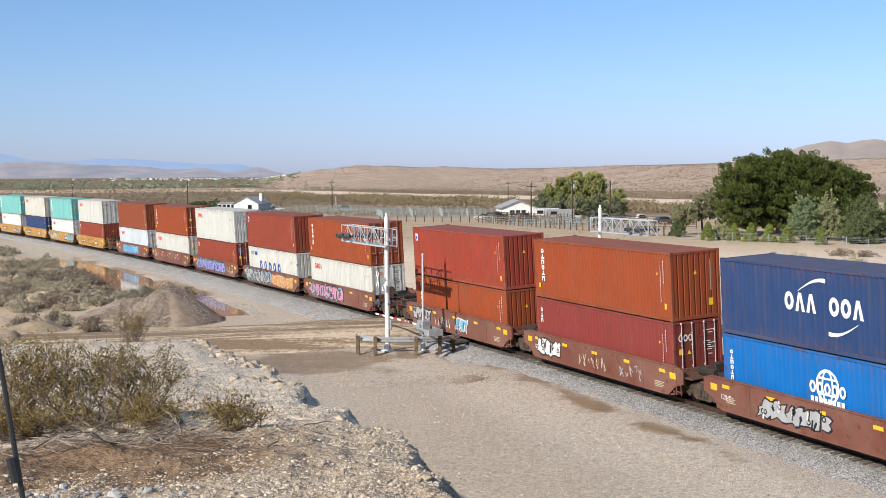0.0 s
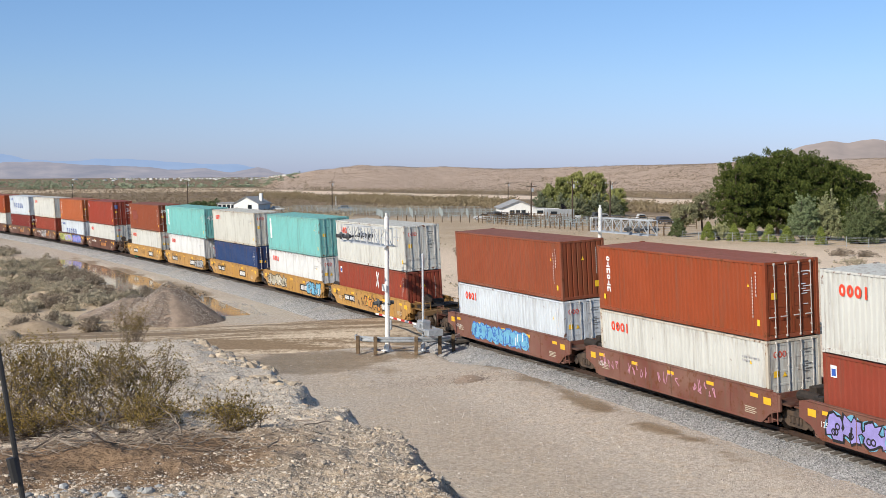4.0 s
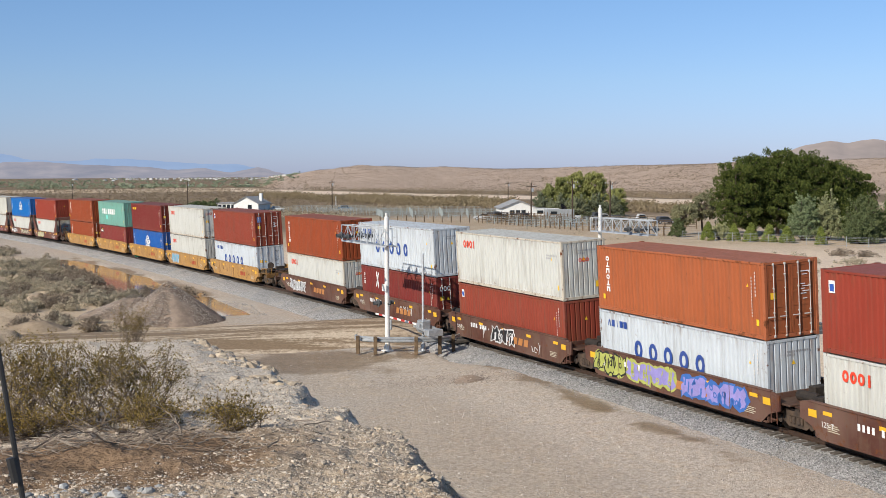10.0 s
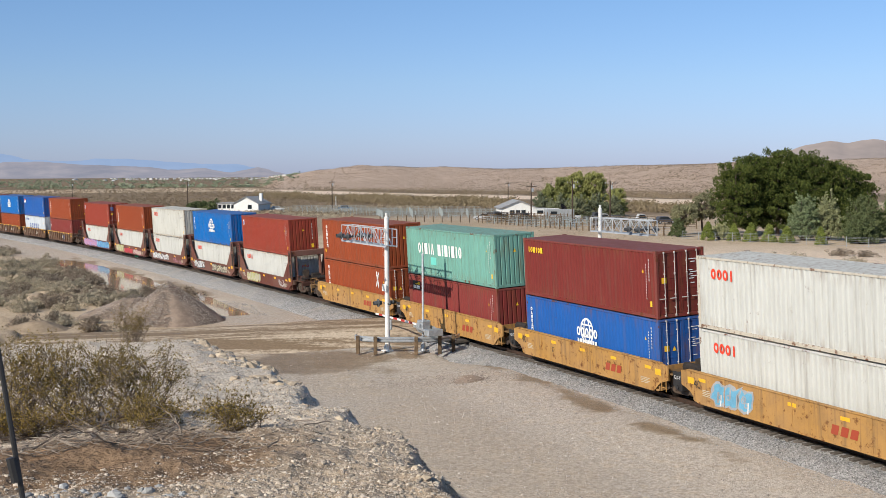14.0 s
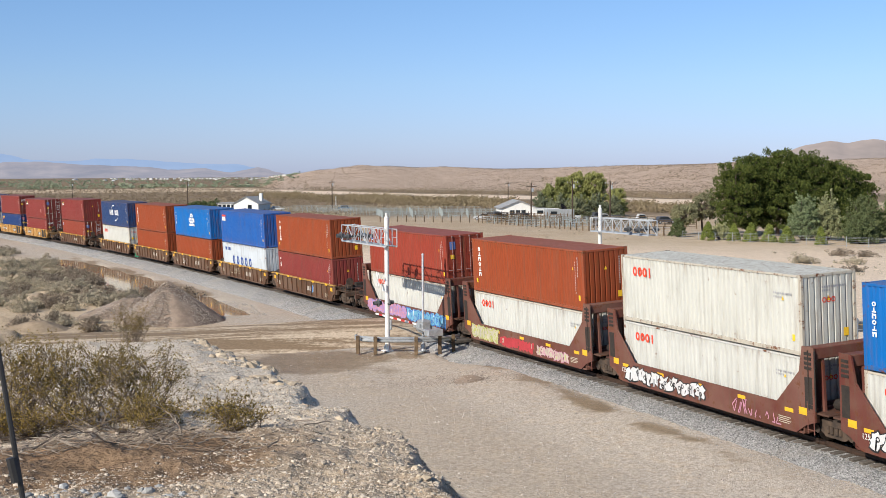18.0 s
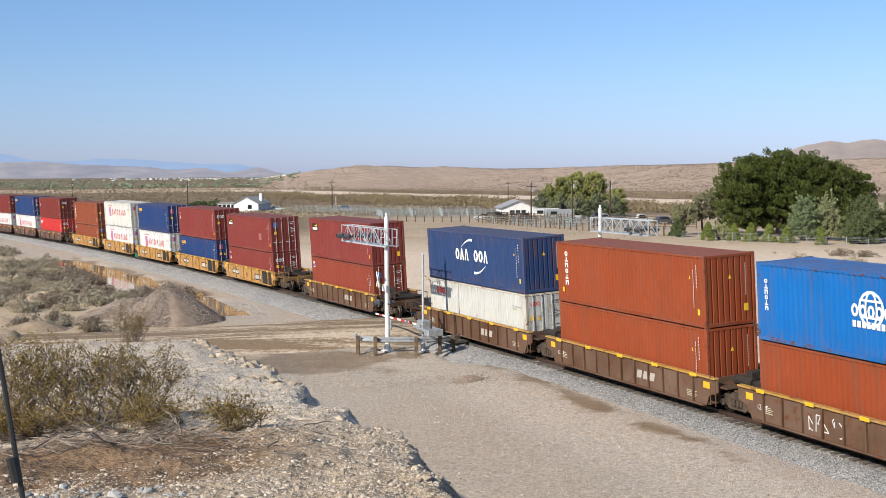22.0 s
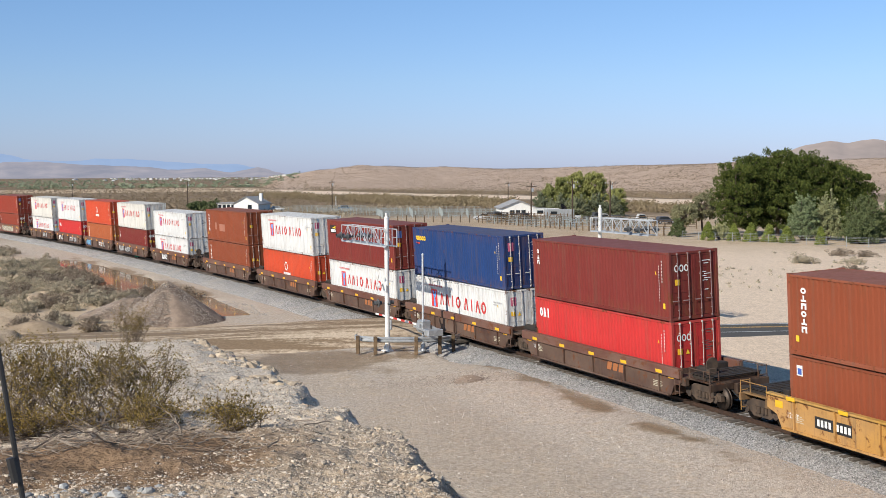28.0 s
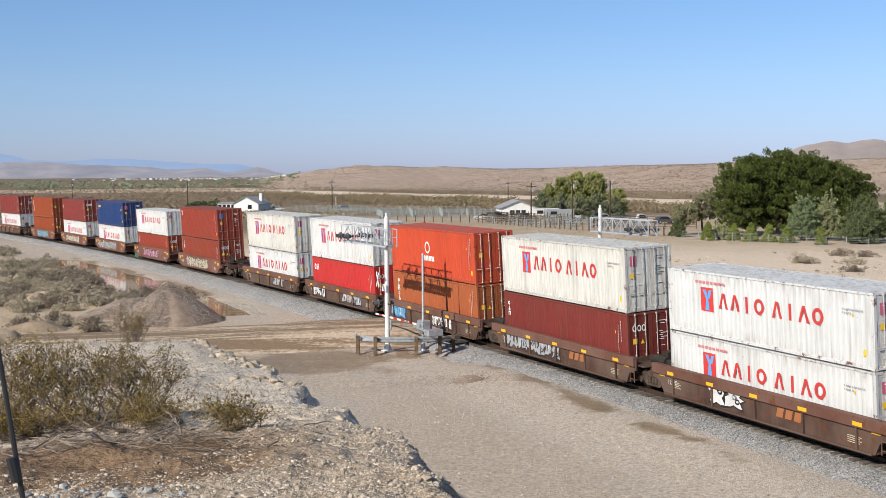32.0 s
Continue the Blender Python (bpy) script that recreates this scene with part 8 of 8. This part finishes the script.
def vehicle(m, colr, kind, words):
    """A parked car, pickup or trailer: body, cabin, windows, wheels."""
    ob = thing("parked_vehicle", m, words, "vehicle", "parked vehicles")
    L, W, H = {"car": (4.4, 1.8, 1.45), "pickup": (5.4, 1.95, 1.8), "trailer": (6.2, 2.3, 2.5)}[kind]
    bm = bmesh.new()
    if kind == "trailer":
        box(bm, -L / 2, L / 2, -W / 2, W / 2, 0.5, H, 0.12)
    else:
        pts = [(-L / 2, 0.42), (L / 2, 0.42), (L / 2, 0.85), (L / 2 - 0.2, 0.98), (-L / 2, 1.0)] if kind == "pickup" else [(-L / 2, 0.4), (L / 2, 0.4), (L / 2, 0.72), (L / 2 - 0.4, 0.88), (-L / 2 + 0.1, 0.92)]
        prism(bm, pts, -W / 2, W / 2)
        a, b = (-0.9, 1.3) if kind == "pickup" else (-1.7, 1.1)
        prism(bm, [(a, 0.9), (b, 0.9), (b - 0.7, H), (a + 0.35, H)], -W / 2 + 0.12, W / 2 - 0.12)
    part("body", bm, CONTAINER, ob, "", colr)
    for y in (-1, 1):
        bm = bmesh.new()
        if kind == "trailer":
            box(bm, -2.0, -0.6, *sorted((y * W / 2, y * (W / 2 + 0.012))), 1.4, 2.1)
        else:
            a, b = (-0.8, 1.1) if kind == "pickup" else (-1.5, 0.9)
            yy = sorted((y * (W / 2 - 0.12), y * (W / 2 - 0.10)))
            prism(bm, [(a + 0.1, 1.0), (b, 1.0), (b - 0.5, H - 0.1), (a + 0.35, H - 0.1)], *yy)
        part("window", bm, GLASSY, ob)
    for x in (-L * 0.31, L * 0.31):
        for y in (-1, 1):
            bm = bmesh.new()
            rod(bm, (x, y * (W / 2 - 0.2), 0.34), (x, y * (W / 2 + 0.01), 0.34), 0.34, None, 14)
            w = part("wheel", bm, RUBBER, ob)
            bm = bmesh.new()
            rod(bm, (x, y * (W / 2), 0.34), (x, y * (W / 2 + 0.02), 0.34), 0.19, None, 10)
            part("rim", bm, GALV, w)


for x, y, r, c, kind, words in ((-48.6, 366, 10, (0.62, 0.63, 0.64), "car", "white car parked beside the house"), (-28.5, 366, 5, (0.06, 0.12, 0.22), "car", "dark blue car parked by the pens"), (12.0, 279, 10, (0.12, 0.13, 0.14), "pickup", "dark grey pickup parked by the farm house"), (22.6, 276, 8, (0.68, 0.68, 0.66), "trailer", "white stock trailer beside the farm house"), (27.5, 273, 170, (0.55, 0.56, 0.58), "pickup", "silver pickup parked in the farm yard"), (33.0, 268, 12, (0.05, 0.055, 0.06), "pickup", "black pickup parked in the farm yard"), (36.8, 262, 5, (0.08, 0.085, 0.09), "car", "dark car parked in the farm yard"), (40.5, 255, 5, (0.5, 0.5, 0.5), "pickup", "grey pickup parked in the farm yard"), (17.5, 268, 12, (0.04, 0.045, 0.05), "pickup", "black pickup parked behind the corral"), (9.0, 276, 170, (0.45, 0.46, 0.47), "car", "silver car parked behind the corral"), (33.5, 260, 8, (0.62, 0.62, 0.6), "pickup", "white pickup parked in the farm yard"), (44.5, 250, 15, (0.06, 0.07, 0.09), "car", "dark blue car parked in the farm yard"), (25.0, 268, 5, (0.3, 0.32, 0.33), "trailer", "grey stock trailer behind the corral")):
    vehicle(pose(x, y, gz(x, y), 0, 0, r), c, kind, words)


def shade_roof(x, y, w, d, h, words):
    ob = thing("shade_shelter", pose(x, y, gz(x, y)), words, "shelter", "corral shelters")
    for sx in (-1, 1):
        for sy in (-1, 1):
            bm = bmesh.new()
            rod(bm, (sx * w / 2, sy * d / 2, -0.1), (sx * w / 2, sy * d / 2, h), 0.09, None, 6)
            part("post", bm, TIMBER, ob)
    bm = bmesh.new()
    box(bm, -w / 2 - 0.3, w / 2 + 0.3, -d / 2 - 0.3, d / 2 + 0.3, h, h + 0.12, 0.02)
    part("roof", bm, DARK, ob, "dark flat shelter roof")


shade_roof(11.5, 262, 4.0, 3.0, 1.9, "low dark shade shelter in the corral")
shade_roof(16.0, 258, 3.6, 3.0, 1.8, "low dark shade shelter in the corral")
bm = bmesh.new()
box(bm, -0.55, 0.55, -0.5, 0.5, 0, 1.5, 0.04)
ob = thing("water_tank", pose(29.5, 240, gz(29.5, 240)), "dark square tank beside the corral", "tank")
part("body", bm, DARK, ob)
ob = thing("satellite_dish", pose(26.5, 276, gz(26.5, 276), 0, 0, 20), "dark round satellite dish on a post", "satellite dish")
bm = bmesh.new()
rod(bm, (0, 0, 0), (0, 0, 2.0), 0.07)
part("post", bm, GALV, ob)
bm = bmesh.new()
rod(bm, (0, 0.1, 2.1), (0.35, -0.35, 2.5), 0.3, 1.25, 18, False)
part("dish", bm, DARK, ob)
# stubby posts and sleepers lying in the yard beyond the road
for k, (x, y, h) in enumerate(((29.6, 82.8, 1.3), (33.5, 86.0, 1.2), (31.6, 84.5, 1.1))):
    ob = thing("timber_stub", pose(x, y, gz(x, y)), "weathered brown timber stub in the yard", "post", "timber stubs")
    bm = bmesh.new()
    box(bm, -0.14, 0.14, -0.14, 0.14, -0.1, h, 0.02)
    part("timber", bm, TIMBER, ob)


# ---- scrub over the plain and the hill ----
def scrub_field(name, n, seed, place, size, mat, words, clump=9):
    rng = np.random.RandomState(seed)
    x, y, s = place(rng, n)
    z = height(x, y)
    m = len(x)
    c = np.repeat(np.stack([x, y, z], -1), clump, 0)
    sc = np.repeat(s, clump)
    d = rng.normal(size=(m * clump, 3))
    d[:, 2] = np.abs(d[:, 2])
    d /= np.linalg.norm(d, axis=1)[:, None]
    p = c + d * sc[:, None] * np.array([0.55, 0.55, 0.55]) * rng.uniform(0.3, 1.0, (m * clump, 1))
    a = rng.normal(size=(m * clump, 3))
    a /= np.linalg.norm(a, axis=1)[:, None]
    b = np.cross(a, rng.normal(size=(m * clump, 3)))
    b /= np.linalg.norm(b, axis=1)[:, None]
    w = (sc * size * rng.uniform(0.6, 1.2, m * clump))[:, None]
    v = np.stack([p - a * w, p + b * w * 0.7, p + a * w, p - b * w * 0.7], 1).reshape(-1, 3)
    f = np.arange(len(v)).reshape(-1, 4)
    return tagged(new(name, fast_mesh(name, v.tolist(), f.tolist(), mat)), words, "scrub", "", "stuff")


def sector(d0, d1, b0, b1, lo, hi, power=1.0, cond=None):
    def go(rng, n):
        d = d0 * (d1 / d0) ** rng.uniform(0, 1, n)
        b = rng.uniform(b0, b1, n)
        y = d / np.sqrt(1 + b * b)
        x = y * b
        s = rng.uniform(lo, hi, n)
        if cond is not None:
            k = cond(x, y, d, b, rng)
            x, y, s = x[k], y[k], s[k]
        return x, y, s
    return go


def off_wash(x, y, d, b, rng):
    wd = wash_at(b)
    return ((d < wd * 0.77) | (d > wd * (1.10 + 0.04 * rng.uniform(0, 1, len(x))))) & ~((d < 345) & (b > -0.055) & (b < 0.2)) & (fbm(x / 40, y / 40, 95) + 0.2 * rng.uniform(0, 1, len(x)) > 0.42)


scrub_field("plain_scrub", 11000, 31, sector(330, 1000, -0.145, 0.27, 0.6, 1.7, 1, off_wash), 0.20, SCRUBLEAF, "brown desert scrub over the plain", 13)
scrub_field("plain_scrub", 13000, 32, sector(300, 1700, -0.42, -0.13, 0.5, 1.7, 1, lambda x, y, d, b, rng: lateral(x, y)[0] < -6), 0.20, SCRUBLEAF, "brown desert scrub over the plain", 13)
band = lambda x, y, d, b, rng: (d < wash_at(b) * (0.86 + 0.03 * np.sin(b * 90))) & (d > wash_at(b) * 0.62) & (fbm(x / 30, y / 30, 99) + 0.25 * rng.uniform(0, 1, len(x)) > 0.44)
scrub_field("river_thicket", 3600, 33, sector(330, 900, -0.15, 0.06, 2.6, 5.0, 1, band), 0.075, THICKET, "olive brown thicket along the dry river", 52)
scrub_field("river_thicket", 700, 37, sector(330, 520, 0.13, 0.24, 2.2, 4.4, 1, band), 0.075, THICKET, "olive brown thicket along the dry river", 52)
behind = lambda x, y, d, b, rng: (d > wash_at(b) * 1.13) & (d < wash_at(b) * 1.32) & (fbm(x / 40, y / 40, 89) + 0.25 * rng.uniform(0, 1, len(x)) > 0.45)
scrub_field("river_thicket", 2600, 38, sector(480, 1300, -0.14, 0.27, 2.0, 4.0, 1, behind), 0.09, SCRUBLEAF, "grey brown thicket beyond the dry river", 30)
scrub_field("pen_brush", 900, 39, sector(300, 420, -0.16, 0.0, 0.7, 1.7, 1, lambda x, y, d, b, rng: (lateral(x, y)[0] < -20) & ((d > 345) | (b < -0.07))), 0.10, SAGE, "pale dry brush round the cattle pens", 30)
scrub_field("hill_scrub", 42000, 34, sector(720, 1330, -0.15, 0.36, 0.35, 0.95, 1, lambda x, y, d, b, rng: d > np.interp(b, (-0.15, 0.0, 0.2, 0.5), (980, 930, 720, 650))), 0.40, HILLSHRUB, "small grey shrubs dotted over the hill", 3)
scrub_field("far_trees", 2600, 35, sector(1150, 3600, -0.45, -0.115, 3.0, 7.5, 1, lambda x, y, d, b, rng: fbm(x / 160, y / 60, 97) > 0.54), 0.16, GREENFAR, "distant green trees across the valley", 26)
scrub_field("yard_tufts", 1000, 36, sector(105, 290, -0.02, 0.42, 0.2, 0.75, 1, lambda x, y, d, b, rng: (lateral(x, y)[0] < -14) & (fbm(x / 9, y / 9, 98) > 0.49)), 0.16, SAGE, "dry tufts on the sandy yard", 14)
rng = np.random.RandomState(44)
for k in range(64):
    b, d = rng.uniform(-0.30, -0.125), rng.uniform(2300, 3800)
    y = d
    x = b * d
    if k % 3:
        y = 3050.0 + rng.uniform(-60, 60)
        x = (-0.255 + 0.0031 * k * 0.66 + rng.uniform(-0.001, 0.001)) * y
    ob = thing("far_house", pose(x, y, gz(x, y), 0, 0, rng.uniform(-30, 30)), "tiny pale house far across the valley", "house", "far houses")
    w, h = rng.uniform(3.5, 7), rng.uniform(1.4, 2.2)
    bm = bmesh.new()
    prism(bm, [(-w / 2, -1.5), (w / 2, -1.5), (w / 2, h), (0, h + 1.4), (-w / 2, h)], 0, 8)
    part("wall", bm, WHITEPAINT, ob)
    for s in (-1, 1):
        bm = bmesh.new()
        prism(bm, [(0, h + 1.43), (s * (w / 2 + 0.4), h), (s * (w / 2 + 0.4), h + 0.2), (0, h + 1.65)], -0.3, 8.3)
        part("roof", bm, ROOFMAT, ob)


# ---- mountains on the horizon ----
def ridge(name, dist, bs, tops, low, mat, seed, words, rough):
    """A far range as a backdrop: its crest follows a smooth line with small ridges."""
    b = np.linspace(bs[0], bs[-1], 260)
    top = np.interp(b, bs, tops) + (fbm(b * 90, b * 0 + seed, seed, 5) - 0.5) * rough
    verts, faces = [], []
    rows = 9
    for i in range(rows):
        q = i / (rows - 1)
        for bb, t in zip(b, top):
            d = dist - 500 * (1 - q)
            n = (fbm(np.array([bb * 70]), np.array([q * 3.0]), seed + 4)[0] - 0.5) * rough * 1.5 * math.sin(math.pi * q)
            y = d
            verts.append((bb * y, y, low + (t - low) * q ** 1.2 + n))
    for i in range(rows - 1):
        for j in range(259):
            faces.append((i * 260 + j, i * 260 + j + 1, (i + 1) * 260 + j + 1, (i + 1) * 260 + j))
    return tagged(new(name, fast_mesh(name, verts, faces, mat, True)), words, "mountains", "", "structure")


# ground colours plus an even emission that paints the air's haze over them
def distance_material(name, a, b, haze_glow):
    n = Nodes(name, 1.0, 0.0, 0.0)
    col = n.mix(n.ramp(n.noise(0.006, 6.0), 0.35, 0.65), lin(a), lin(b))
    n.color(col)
    n.link(n.mix(0.0, lin(haze_glow), lin(haze_glow)), n.bsdf.inputs["Emission Color"])
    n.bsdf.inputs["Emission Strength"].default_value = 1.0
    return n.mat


# haze is painted as emission; the faint range's nearly equals the low sky
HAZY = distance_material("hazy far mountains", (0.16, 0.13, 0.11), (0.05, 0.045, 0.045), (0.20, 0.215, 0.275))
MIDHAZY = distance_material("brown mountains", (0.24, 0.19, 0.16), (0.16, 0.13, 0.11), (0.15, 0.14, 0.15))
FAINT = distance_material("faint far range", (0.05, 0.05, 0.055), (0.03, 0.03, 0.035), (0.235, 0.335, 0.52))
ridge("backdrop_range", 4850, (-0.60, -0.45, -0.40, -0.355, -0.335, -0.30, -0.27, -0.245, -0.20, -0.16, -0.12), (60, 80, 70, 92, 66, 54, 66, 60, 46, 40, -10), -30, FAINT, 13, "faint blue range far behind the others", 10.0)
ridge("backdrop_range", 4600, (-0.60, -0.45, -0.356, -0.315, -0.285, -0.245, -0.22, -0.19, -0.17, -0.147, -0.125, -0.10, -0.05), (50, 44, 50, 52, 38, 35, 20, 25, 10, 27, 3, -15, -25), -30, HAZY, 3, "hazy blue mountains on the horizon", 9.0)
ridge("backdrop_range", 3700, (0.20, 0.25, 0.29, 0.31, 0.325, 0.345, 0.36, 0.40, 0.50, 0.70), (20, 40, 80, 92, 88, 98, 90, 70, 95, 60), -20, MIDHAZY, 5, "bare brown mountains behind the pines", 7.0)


# the dark leg of a stand beside the camera
ob = thing("light_stand", pose(0, 0, 0), "thin black metal stand leg on the bank", "stand")
bm = bmesh.new()
rod(bm, (-1.61, 5.0, gz(-1.61, 5.0) - 0.03), (-1.84, 5.0, 9.1), 0.013, 0.010, 8)
part("leg", bm, BLACKP, ob)
bm = bmesh.new()
rod(bm, (-1.735, 4.99, 8.26), (-1.755, 4.99, 8.36), 0.022, None, 8)
part("clamp", bm, BLACKP, ob)


# ---- everything that moves: the train rolls along the line ----
def motions():
    for ob, s0, lift in MOVING:
        rows = []
        for t in range(0, 33):
            rows.append((float(t), track_pose(s0 - travelled(float(t))) @ Matrix.Translation((0, 0, lift))))
        walk(ob, rows)


motions()
